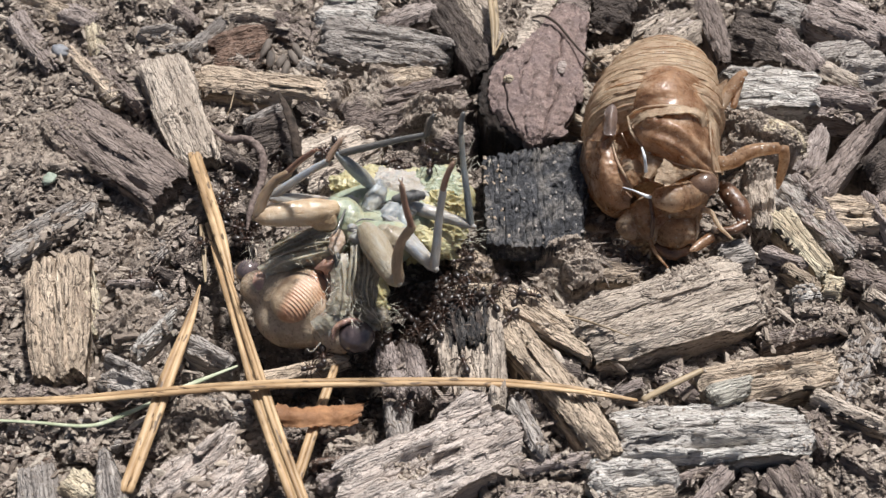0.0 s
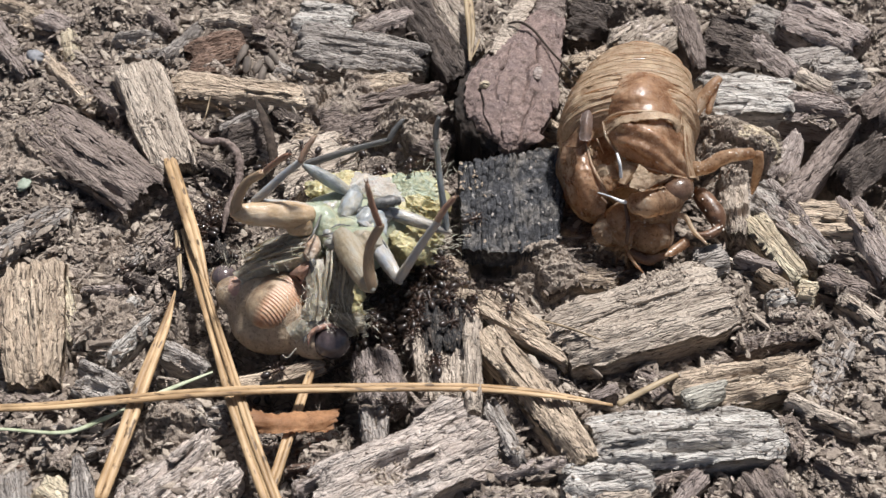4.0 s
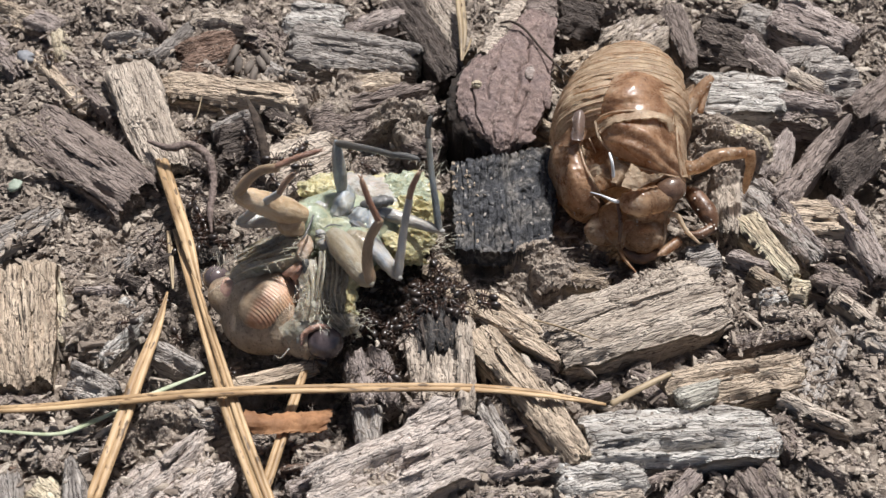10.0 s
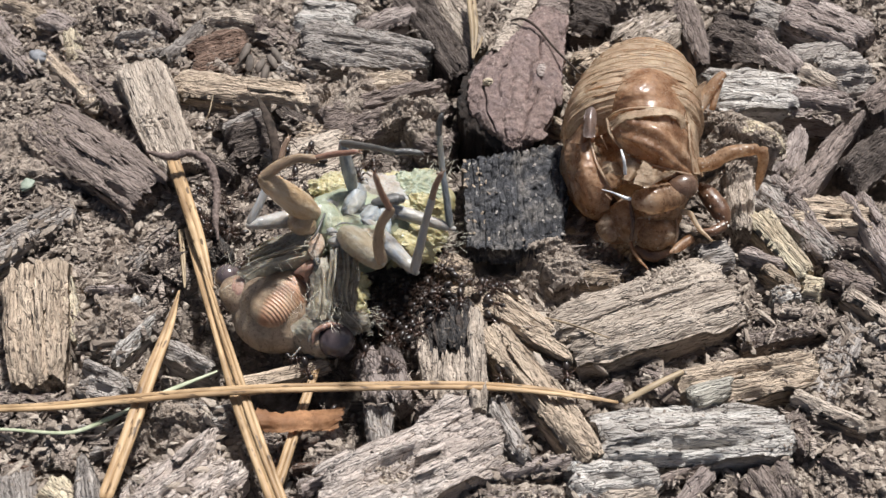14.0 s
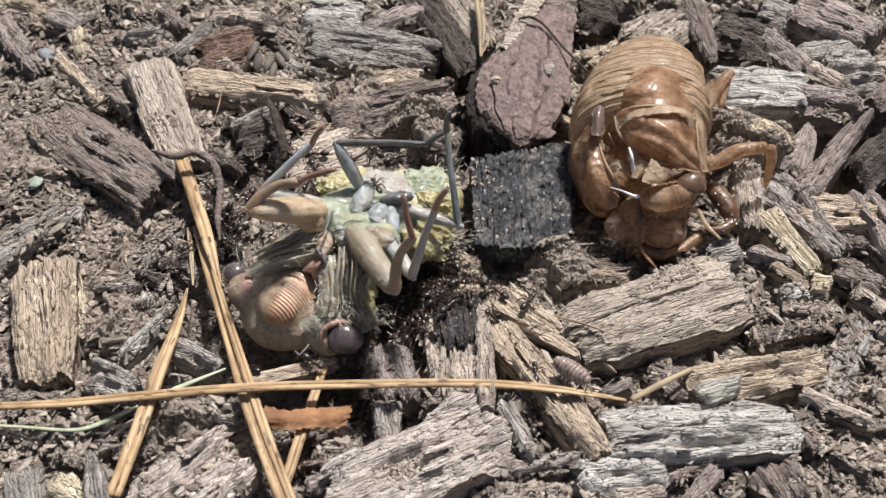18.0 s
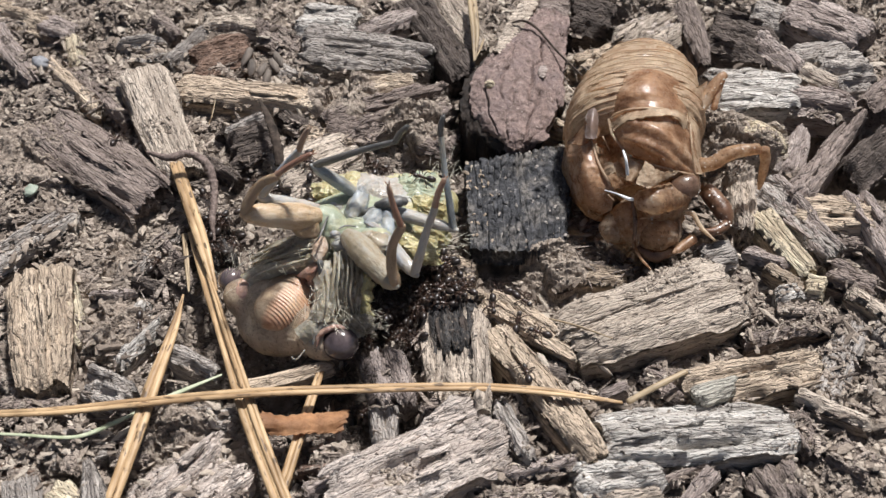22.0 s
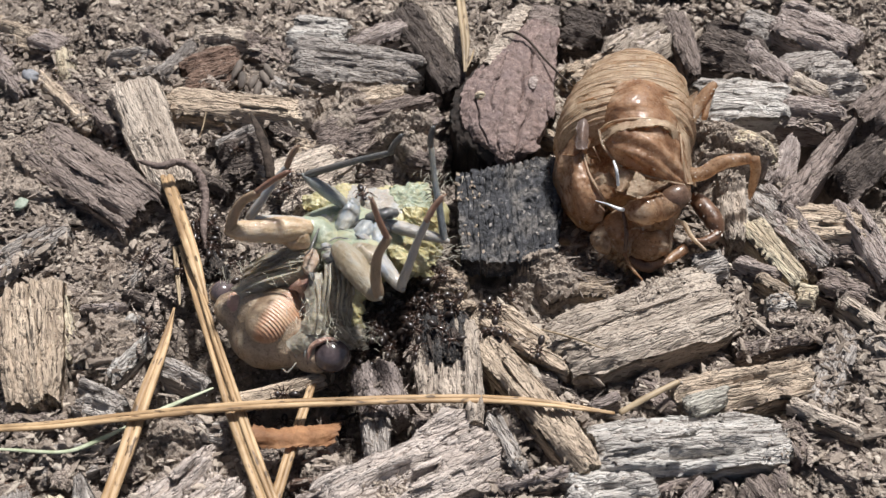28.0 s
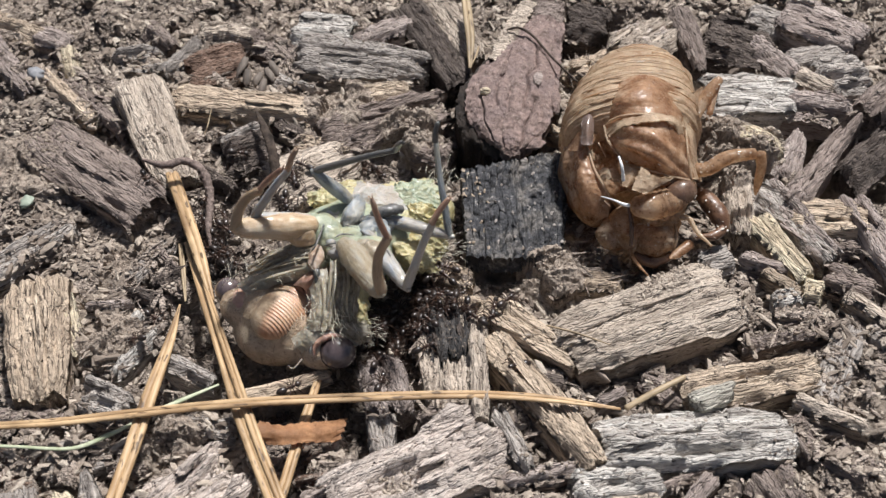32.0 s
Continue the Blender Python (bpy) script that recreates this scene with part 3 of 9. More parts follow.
def ribbon(points, widths, ribs=4, thick=0.14, seed=0, n=44, m=30):
    """A soft pleated strap along a path, wavy across, with a real thickness."""
    rows = smooth_path(np.hstack([np.asarray(points, float), np.asarray(widths, float).reshape(-1, 1)]), n)
    pts, wid = rows[:, :3], rows[:, 3]
    tan = np.gradient(pts, axis=0)
    tan /= np.linalg.norm(tan, axis=1)[:, None]
    side = np.cross(tan, (0.0, -0.5, 0.85))
    side /= np.linalg.norm(side, axis=1)[:, None]
    nor = np.cross(side, tan)
    s, v = np.linspace(0, 1, n)[:, None], np.linspace(-1, 1, m)[None]
    pleat = 0.13 * np.cos(v * ribs * 3.14 + 7 * fbm(s * 2.5, v * 1.2, seed)) * (0.4 + vnoise(s * 4, v * 3, seed + 4)) + 0.5 * (fbm(s * 8, v * 3 + 5, seed + 1, 4) - 0.5) - 0.35 * v * v
    edge = 1 + 0.22 * (vnoise(s * 9, np.sign(v) * 3, seed + 2) - 0.5)
    base = pts[:, None] + side[:, None] * (v * wid[:, None] / 2 * edge)[..., None]
    top = base + nor[:, None] * pleat[..., None]
    low = top - nor[:, None] * thick
    verts = np.vstack([top.reshape(-1, 3), low.reshape(-1, 3)])
    faces = grid_faces(n, m)
    k = n * m
    faces += [tuple(i + k for i in f)[::-1] for f in grid_faces(n, m)]
    loop = [i * m for i in range(n)] + [(n - 1) * m + j for j in range(1, m)] + [i * m + m - 1 for i in range(n - 2, -1, -1)] + list(range(m - 2, 0, -1))
    faces += [(loop[i], loop[i] + k, loop[(i + 1) % len(loop)] + k, loop[(i + 1) % len(loop)]) for i in range(len(loop))]
    return verts, faces


def sheet(rows, nu=40, nv=40, amp=0.12, freq=0.7, seed=0, thick=0.14, back=None, sharp=True, edge=0.0, relief=None):
    """A curved shell through a small net of places (mm), creased along its normals, with a real thickness."""
    net = np.array([smooth_path(r, nv) for r in rows])
    g = np.stack([smooth_path(net[:, j], nu) for j in range(nv)], 1)
    nor = np.cross(np.gradient(g, axis=0), np.gradient(g, axis=1))
    nor /= np.linalg.norm(nor, axis=-1)[..., None] + 1e-12
    u, v = np.linspace(0, 1, nu)[:, None], np.linspace(0, 1, nv)[None]
    p = g * freq
    k = (fbm(p[..., 0] + 11, p[..., 1] + p[..., 2] * 0.6 + 5, seed, 4) + fbm(p[..., 1] + 3, p[..., 2] + p[..., 0] * 0.6 + 17, seed + 3, 4)) / 2 - 0.5
    k = 0.3 - 4.0 * np.abs(k) if sharp else 2.5 * k
    h = amp * k
    if relief is not None:
        h = h + relief(u, v, g)
    if edge:
        rim = np.maximum(np.abs(u - 0.5), np.abs(v - 0.5)) * 2
        w = edge * np.clip(rim - 0.8, 0, 1) / 0.2
        g = g + w[..., None] * np.stack([fbm(p[..., 1] * 3, u * 9 + v * 7, seed + 5) - 0.5, fbm(p[..., 0] * 3, v * 9 + u * 7 + 4, seed + 6) - 0.5, 0 * w], -1) * 2
    top = g + nor * h[..., None]
    low = top - (nor * thick if back is None else np.asarray(back, float))
    if back is not None:
        low[..., 2] = np.minimum(low[..., 2], g[..., 2].mean() - back[2] * 0.6)
    verts = np.vstack([top.reshape(-1, 3), low.reshape(-1, 3)])
    faces = grid_faces(nu, nv)
    n = nu * nv
    faces += [tuple(i + n for i in f)[::-1] for f in grid_faces(nu, nv)]
    loop = [i * nv for i in range(nu)] + [(nu - 1) * nv + j for j in range(1, nv)] + [i * nv + nv - 1 for i in range(nu - 2, -1, -1)] + list(range(nv - 2, 0, -1))
    faces += [(loop[i], loop[i] + n, loop[(i + 1) % len(loop)] + n, loop[(i + 1) % len(loop)]) for i in range(len(loop))]
    return verts, faces


def axes_of(forward, up=(0, 0, 1)):
    f = np.asarray(forward, float)
    f = f / np.linalg.norm(f)
    s = np.cross(np.asarray(up, float), f)
    s /= np.linalg.norm(s)
    return np.array([f, s, np.cross(f, s)])


SURFACE = []     # world geometry on which small things rest


def remember(verts, faces):
    SURFACE.append((verts, faces))


# ---------------------------------------------------------------- ground


def ground_height(x, y):
    h = 1.35 * (fbm(x * 0.16, y * 0.16, 3, 3) - 0.5) * 2 + 0.9 * (fbm(x * 0.6, y * 0.6, 8, 3) - 0.5) * 2 + 0.45 * (fbm(x * 2.1, y * 2.1, 5, 2) - 0.5)
    for (cx, cy, _), deep, rx, ry in PITS:
        h = h - deep * np.exp(-(((x - cx) / rx) ** 2 + ((y - cy) / ry) ** 2))
    return h - 0.3


PIT = (-10.85, -8.03, 0.6)
PITS = ((PIT, 3.2, 9, 7), ((-11.25, -12.73, 0.6), 4.0, 7, 3), ((18.54, 32.64, 0.6), 7.0, 5, 5), ((42.22, 31.42, 0.6), 7.0, 4, 4), ((5.54, 13.54, 0.6), 4.0, 4, 3), ((37.58, 13.15, 0.6), 5.0, 5, 3.5), ((-6.6, -16.89, 0.6), 3.0, 3, 2), ((41.89, 10.49, 0.6), 6.0, 5, 4), ((-24.18, 0.56, 0.6), 2.2, 4, 3), ((2.97, 24.65, 0.6), 5.0, 3, 4))


def build_ground():
    inner = np.linspace(-1, 1, 331)
    xs = np.concatenate([[-4000, -1200, -400, -160, -95], inner * 66, [95, 160, 400, 1200, 4000]])
    ys = np.concatenate([[-4000, -1200, -400, -140, -70], inner * 46 + 9, [85, 150, 400, 1200, 4000]])
    gx, gy = np.meshgrid(xs, ys, indexing="ij")
    z = ground_height(gx, gy)
    verts = np.stack([gx, gy, z], -1).reshape(-1, 3)
    faces = grid_faces(len(xs), len(ys))
    ob = new("ground", mesh_of("ground", verts * MM, faces, SOIL))
    tagged(ob, "dark brown crumbly soil under wood-chip mulch", "ground", kind="structure")
    remember(verts, faces)


build_ground()

# ---------------------------------------------------------------- wood chips


def chip_geo(L, W, T, seed, taper=0.12, jag=1.0, groove=0.3, rough=0.25, point=0.0, bow=0.0, cell=1.0, under=0.92, tip=0.0):
    """A splintered chip of wood: fibres along x, top near z = 0, torn ends, cracks, an undercut base."""
    nu, nv = int(np.clip(L / 0.27 * cell, 8, 90)), int(np.clip(W / 0.16 * cell, 6, 60))
    u, v = np.linspace(0, 1, nu)[:, None], np.linspace(-1, 1, nv)[None]
    half = W / 2 * (1 - taper * (2 * u - 1))
    ragged = 1 + 0.34 * (fbm(u * L * 0.22, seed * 3.1 + 7 * (v > 0), seed, 3) - 0.5) * np.abs(v)
    snap = random.Random(seed * 5 + 2)
    for end in (u, 1 - u):
        for s in (v > 0, v <= 0):
            ragged = ragged - s * snap.choice((0, 0.12, 0.3, 0.5)) * jag * 0.6 * np.exp(-((end / snap.uniform(0.05, 0.16)) ** 2)) * np.abs(v)
    half = half * ragged * (1 - point * u**1.6) * (1 - tip * (1 - u) ** 1.6)
    vy = v * W / 2
    e0 = jag * min(W, L) * (0.22 * (vnoise(vy * 0.35, 1.3, seed + 1) - 0.5) + 0.13 * (vnoise(vy * 1.6, 4.1, seed + 2) - 0.5))
    e1 = jag * min(W, L) * (0.22 * (vnoise(vy * 0.35, 8.3, seed + 3) - 0.5) + 0.13 * (vnoise(vy * 1.6, 2.1, seed + 4) - 0.5))
    e0, e1 = e0 + 0.5 * jag * (vnoise(vy * 4.5, 3.3, seed + 30) - 0.5), e1 + 0.5 * jag * (vnoise(vy * 4.5, 6.3, seed + 31) - 0.5)
    x = -L / 2 + e0 + u * (L + e1 - e0)
    y = v * half + 0.05 * W * (vnoise(u * L * 0.25, 2.2, seed + 5) - 0.5) + 0.10 * (vnoise(x * 0.9, v * 3, seed + 6) - 0.5)
    xx = x + 0 * y
    wander = y + 0.35 * (vnoise(xx * 0.22, y * 0.3, seed + 7) - 0.5)
    fib = vnoise(wander * 2.3, xx * 0.10, seed + 8) * 0.6 + vnoise(wander * 5.2, xx * 0.22, seed + 9) * 0.4
    z = groove * 1.5 * (fib - 0.6)
    steps = vnoise(wander * 0.75, xx * 0.07, seed + 10)
    z = z + rough * 1.6 * (np.floor(steps * 4) / 4 - 0.4) + rough * 1.3 * (fbm(xx * 0.35, y * 0.5, seed + 11) - 0.5)
    z = z + (0.12 + rough * 0.8) * (np.abs(fbm(xx * 0.55, y * 1.3, seed + 12, 4) - 0.5) * -2 + 0.35)
    z = z + (0.09 + rough * 0.5) * (fbm(xx * 1.5, y * 1.9, seed + 13, 3) - 0.5) * 2
    row = np.floor(wander / 0.36)
    cell_id = np.floor((xx + 7 * hash2(row, 1.0, seed)) / (1.0 + 2.2 * hash2(row, 2.0, seed)))
    z = z + groove * 0.75 * (hash2(row, cell_id, seed + 3) - 0.5)
    lift = vnoise(xx * 0.13 + 3, wander * 0.5, seed + 14)
    z = z - rough * 1.5 * np.clip((lift - 0.58) * 14, 0, 1)
    rnd = random.Random(seed * 7 + 1)
    for _ in range(int(W / 1.3) + 1):
        c, s, ln, d = rnd.uniform(-W / 2, W / 2), rnd.uniform(-L / 2, L / 2), rnd.uniform(0.15, 0.45) * L, rnd.uniform(0.5, 1.6) * groove
        z = z - d * np.exp(-((wander - c) / 0.13) ** 2) * np.clip(1.2 - np.abs(xx - s) / ln, 0, 1)
    for _ in range(int(L / 4)):
        c, s, d = rnd.uniform(-W / 2, W / 2), rnd.uniform(-L / 2, L / 2), rnd.uniform(0.3, 0.9) * groove
        z = z - d * np.exp(-((xx - s - 0.3 * (vnoise(y * 2, 1, seed) - 0.5)) / 0.2) ** 2) * np.clip(1.2 - np.abs(y - c) / (0.2 * W), 0, 1)
    edge = np.abs(v) ** 5 * 0.38 * min(T, 2.6) * (0.5 + vnoise(xx * 0.4, v * 2, seed + 40)) + (np.abs(2 * u - 1) ** 12) * 0.26 * min(T, 2.6)
    z = z - edge + bow * (1 - (2 * u - 1) ** 2)
    top = np.stack([xx, y + 0 * xx, z], -1)
    loop = [(i, 0) for i in range(nu)] + [(nu - 1, j) for j in range(1, nv)] + [(i, nv - 1) for i in range(nu - 2, -1, -1)] + [(0, j) for j in range(nv - 2, 0, -1)]
    rim = np.array([top[i, j] for i, j in loop])
    n = len(rim)
    k = np.arange(n)
    verts = [top.reshape(-1, 3)]
    for depth, size in ((0.22, 1.02), (0.55, 0.5 + under / 2), (1.0, under)):
        ring = rim.copy()
        lay = 1 + 0.05 * (vnoise(k * 0.6, depth * 31, seed + 20) - 0.5) * 2
        ring[:, :2] *= (size * lay)[:, None]
        ring[:, 2] = rim[:, 2] * (1 - depth) - T * depth
        verts.append(ring)
    faces = grid_faces(nu, nv)
    first = [i * nv + j for i, j in loop]
    prev = first
    for r in range(3):
        cur = [nu * nv + r * n + q for q in range(n)]
        faces += [(prev[q], cur[q], cur[(q + 1) % n], prev[(q + 1) % n]) for q in range(n)]
        prev = cur
    faces.append(tuple(prev))
    return np.vstack(verts), faces


CHIP_COUNT = [0]
CHIP_LABEL = {
    "pale": "pale weathered wood chip with splintered grain in mulch",
    "tan": "tan wood chip with rough torn grain in mulch",
    "yellow": "fresh yellowish splinter of wood lying in mulch",
    "grey": "grey weathered wood chip half sunk in mulch",
    "silver": "silvery grey wood chip with deep parallel cracks",
    "pink": "pinkish grey wood chip with torn ends in mulch",
    "brown": "dark brown weathered wood chip lying in mulch",
    "dark": "dark brown piece of wood in mulch",
    "red": "reddish brown lump of crumbling bark in mulch",
    "orange": "orange brown curled sliver of wood on mulch",
    "char": "blackened charred wood chip flecked with soil",
    "mould": "white crust of mould on a wood chip",
    "half": "pale wood chip with a charred black end",
    "rose": "pale pinkish wood chip with crumbling grain in mulch",
    "bark": "smooth mauve brown scale of bark on mulch",
}


def add_splinters(ob, L, W, kind, seed, verts):
    """Half-torn slivers along the grain, each a part of its chip."""
    rnd = random.Random(seed + 900)
    tone = {"char": "dark", "half": "grey", "bark": "bark"}.get(kind, kind)
    for k in range(min(7, 2 + int(L * W / 30))):
        ln, wd = rnd.uniform(0.18, 0.5) * L, rnd.uniform(0.35, 1.0)
        x, y = rnd.uniform(-0.5, 0.5) * (L - ln * 0.8), rnd.uniform(-0.44, 0.44) * W
        near = verts[np.argsort((verts[:, 0] - x) ** 2 + (verts[:, 1] - y) ** 2)[:6], 2].max()
        v, f = chip_geo(ln, wd, 0.5, seed * 11 + k, jag=1.2, groove=0.12, rough=0.1, point=rnd.uniform(0.3, 0.8), tip=rnd.uniform(0, 0.6), cell=0.7)
        m = np.array(pose(x, y, near + rnd.uniform(0.02, 0.22), rnd.uniform(-14, 14), rnd.uniform(-4, 4), rnd.uniform(-7, 7)))
        part("splinter", (v @ m[:3, :3].T + m[:3, 3], f), WOOD[tone], ob, "", True)


def chip(x, y, z, L, W, yaw, pitch, kind="pale", T=None, roll=0, label="", name="wood_chip", category="wood chip", group="wood chips of the mulch", **how):
    CHIP_COUNT[0] += 1
    T = max(1.2, z + 1.6) if T is None else T
    verts, faces = chip_geo(L, W, T, CHIP_COUNT[0], **how)
    ob = new(name, mesh_of(name, verts * MM, faces, WOOD[kind]))
    m = pose(x * MM, y * MM, z * MM, 0, -pitch, yaw) @ pose(0, 0, 0, roll)
    ob.matrix_basis = m
    mw = np.array(m)
    remember((verts * MM) @ mw[:3, :3].T / MM + mw[:3, 3] / MM, faces)
    if L * W > 24:
        add_splinters(ob, L, W, kind, CHIP_COUNT[0], verts)
    return tagged(ob, label or CHIP_LABEL[kind], category, group)


# the chips round the left edge and behind the insect
chip(-31.20, 11.09, 2.75, 16.42, 6.49, -41.07, -0, "brown", jag=1.3, groove=0.4, label="large dark brown wood chip with furrowed grain, damp at one end")
chip(-25.68, 15.6, 3.46, 14.77, 4.76, -67.33, -3.41, "pale", T=5, rough=0.15, groove=0.16, jag=0.6, under=0.86, label="squarish pale wood chip dusted with soil, resting on a pine needle")
chip(-17.39, 19.92, 2.36, 15.21, 3.71, -11.01, 0, "tan", jag=0.8, label="long pale wood chip with straight grain in mulch")
chip(-6.07, 26.05, 2.8, 13.73, 5.72, -12.65, 0, "grey", groove=0.4, point=0.3)
chip(-3.46, 16.98, 2.45, 12.86, 5.17, 20.11, 0, "brown", groove=0.5, rough=0.5, jag=1.4)
chip(-4.15, 20.61, 2.89, 6.22, 3, 7.72, 0, "tan", rough=0.4)
chip(-16.63, 13.72, 2.45, 5.39, 5.4, 22.87, 0, "dark", rough=0.5, jag=1.4, label="dark charred lump of wood with a pale crusted edge")
chip(-17.37, 14.81, 3.31, 4.28, 0.92, 28.41, 4.13, "grey", T=3)
def charred_block():
    """A square block of charcoal, cracked along and across its grain, ashy towards one corner."""
    rows = (((3.72, 8.75, 2.80), (6.80, 9.28, 3.00), (10.01, 10.01, 3.00), (13.44, 10.80, 2.80)),
            ((3.75, 5.21, 2.80), (6.76, 5.51, 3.00), (10.06, 6.02, 2.90), (13.34, 6.48, 2.70)),
            ((3.83, 1.54, 2.80), (6.76, 1.64, 2.90), (9.93, 1.92, 2.80), (12.94, 2.45, 2.50)),
            ((3.97, -1.21, 2.60), (6.72, -2.10, 2.70), (9.63, -1.77, 2.60), (12.26, -1.35, 2.40)))

    def relief(u, v, g):
        cv = v * 15 + 1.8 * (fbm(u * 3, v * 7, 3) - 0.5)
        col = np.floor(cv)
        cu = u * (5 + 9 * hash2(col, col * 0 + 3, 5)) + 6 * hash2(col, col * 0 + 4, 5) + 1.6 * (fbm(u * 6, v * 9, 4) - 0.5)
        row = np.floor(cu)
        along = np.clip(1 - np.minimum(cv - col, 1 - cv + col) / 0.16, 0, 1) * np.clip(vnoise(u * 7 + 3, v * 9, 7) * 2.4 - 0.6, 0, 1)
        across = np.clip(1 - np.minimum(cu - row, 1 - cu + row) / 0.12, 0, 1) * np.clip(vnoise(u * 9 + 8, v * 7, 17) * 2.4 - 0.8, 0, 1)
        grain = 0.16 * (vnoise(v * 60 + 2 * fbm(u * 4, v * 4, 2), u * 7, 21) - 0.5)
        return grain + 0.22 * (hash2(col, row, 9) - 0.5) * np.clip(vnoise(u * 4, v * 4, 19) * 2 - 0.5, 0, 1) - 0.42 * along - 0.34 * across + 0.7 * (fbm(u * 4, v * 4, 8) - 0.5) + 0.22 * (fbm(u * 20, v * 20, 12, 4) - 0.5)

    at = np.array((8.73, 5.74, 0.6))
    g = sheet(rows, 150, 160, 0.06, 1.0, 31, back=(0, 0, 2.0), edge=0.3, relief=relief)
    remember(*g)
    ob = thing("charred_chip", at, "blackened charred wood chip flecked with soil and ash", "wood chip", "wood chips of the mulch")
    part("block", g, WOOD["coal"], ob)
    rnd = random.Random(3)
    for _ in range(46):
        u, v = rnd.random(), rnd.random() ** 1.5
        i = int(u * 149) * 160 + int(v * 159)
        part("ash_flake", crinkle(blob(g[0][i], (rnd.uniform(0.1, 0.34), rnd.uniform(0.08, 0.18), 0.08), axes_of((rnd.uniform(-1, 1), 1, rnd.uniform(-0.3, 0.3))), 8, 10, 0.3, 3, 4), 0.05, 2, 3), WOOD["grey"] if v > 0.3 else WOOD["tan"], ob)


charred_block()
chip(11.9, -1.89, 1.74, 3.93, 5.99, 14.34, 0, "dark", rough=0.45)
chip(18.92, -8.55, 3.33, 15.97, 7.04, 20.53, 0, "pale", jag=0.9, groove=0.32, rough=0.22, taper=-0.05, label="large pale wood chip with stepped parallel grain")
chip(9.03, -9.76, 2.89, 10.22, 2.89, -42.26, 0, "tan", groove=0.4)
chip(21.02, -20.47, 3.24, 14.87, 5.07, 2.56, 0, "silver", groove=0.55, rough=0.3, jag=1.0, taper=0, label="silvery grey wood chip with deep parallel cracks and torn ends")
chip(26.51, -15.15, 2.8, 11.58, 3.37, 11.75, 0, "tan", groove=0.4, rough=0.35, label="tan wood chip with a white mouldy patch at one end")
chip(9.38, -16.39, 3.33, 14.85, 2.95, -59.24, 0.68, "tan", groove=0.4, jag=0.9, label="long pinkish grey wood chip lying under a pine needle")
chip(-1.24, -23.37, 3.24, 14.76, 6.72, 27.27, 0, "rose", jag=1.1, rough=0.55, groove=0.25, taper=-0.15, label="broad pinkish wood chip with a crumbling surface")
chip(2.37, -12.12, 2.45, 9.25, 5.49, -89.14, 0, "pale", T=4, groove=0.4, jag=0.7, label="upright-grained pale wood chip with a charred black end")
chip(4.29, -14.81, 4.08, 8.16, 1.54, -90.29, -1.85, "pale", T=4, groove=0.3, rough=0.3, taper=0.0, label="narrow pale strip of wood lying over a pine needle")
chip(-3.38, -14, 2.1, 5.15, 4.08, -77.38, 0, "pink", rough=0.55, jag=1.3)
chip(-3.47, -18.82, 1.92, 3.78, 2.33, -86.64, 0, "grey", rough=0.4)
chip(1.41, -16.96, 1.74, 4.1, 2.15, 3.76, 0, "brown", rough=0.5)
chip(-32.56, -8.94, 3.24, 12.88, 5.43, -77.15, 0, "tan", groove=0.4, rough=0.35, jag=0.6, label="thick tan wood chip with pitted rough grain")
chip(-30.44, -6.72, 2.36, 7.39, 1.58, -71.97, 0, "yellow", groove=0.3)
chip(-35.67, 1.82, 1.74, 9.6, 3.17, 42.17, 0, "grey", groove=0.4, point=0.3)
chip(-27.31, -4.97, 1.66, 4.03, 1.2, 3.56, 0, "pink", rough=0.1, groove=0.1, tip=0.6, point=0.5)
chip(-25.32, -9.09, 2.01, 5.26, 4.37, 53.33, 0, "silver", rough=0.5, jag=1.4)
chip(-24.15, 0.65, 1.57, 6.57, 1.87, 54.64, 0, "grey")
chip(-42.58, 27.07, 2.01, 10.34, 2.75, -54.32, 0, "pink", point=0.3)
chip(-35.99, 22.61, 1.57, 11.14, 1.71, -50.04, 0, "tan", T=3)
chip(-32.91, 21.01, 1.48, 11.47, 1.87, -47.06, 0, "brown", groove=0.4)
chip(-30.85, 22.4, 1.66, 8.46, 3.54, -33.64, 0, "brown", rough=0.5)
chip(-21, 26.13, 2.1, 5.68, 5.49, 21.01, 0, "red", rough=0.5, groove=0.4)
chip(-24.29, 28.43, 2.01, 7.89, 2.03, 54.67, 0, "grey", rough=0.2)
chip(-20.56, 30.56, 2.36, 5.07, 4.24, -2.1, 0, "pale", rough=0.6, jag=1.4)
chip(-10.11, 30.91, 2.45, 6.57, 5.67, -9.78, 0, "silver", groove=0.4)
chip(-3.64, 30.26, 2.8, 6.6, 2.61, 27.5, -0, "pink")
chip(1.49, 28.38, 2.8, 13.66, 3.69, -64.5, -1.85, "dark", groove=0.4, label="long dark brown strip of bark in mulch")
chip(3.9, 31.3, 1.92, 9.93, 3.92, -69.97, 0, "pale", rough=0.15, groove=0.12)
chip(-10.6, 10.62, 2.1, 8.37, 6.22, 30.12, 0, "pale", rough=0.1, groove=0.08, label="flat pale chip of wood behind the insect")
chip(-14.32, 18.86, 1.48, 9.48, 2.75, -40.5, 0, "dark", rough=0.5)
chip(0.59, 13.76, 1.92, 4.62, 4.68, -19.63, 0, "brown", rough=0.6, jag=1.5)
chip(-9.49, 13.96, 2.1, 5.54, 2.31, -8.07, 0, "tan", rough=0.3)
chip(2.01, -9.63, 2.78, 5.6, 4.8, -87, 0, "char", T=3, rough=0.5, groove=0.5, jag=1.8, label="black charred end of a pale wood chip")
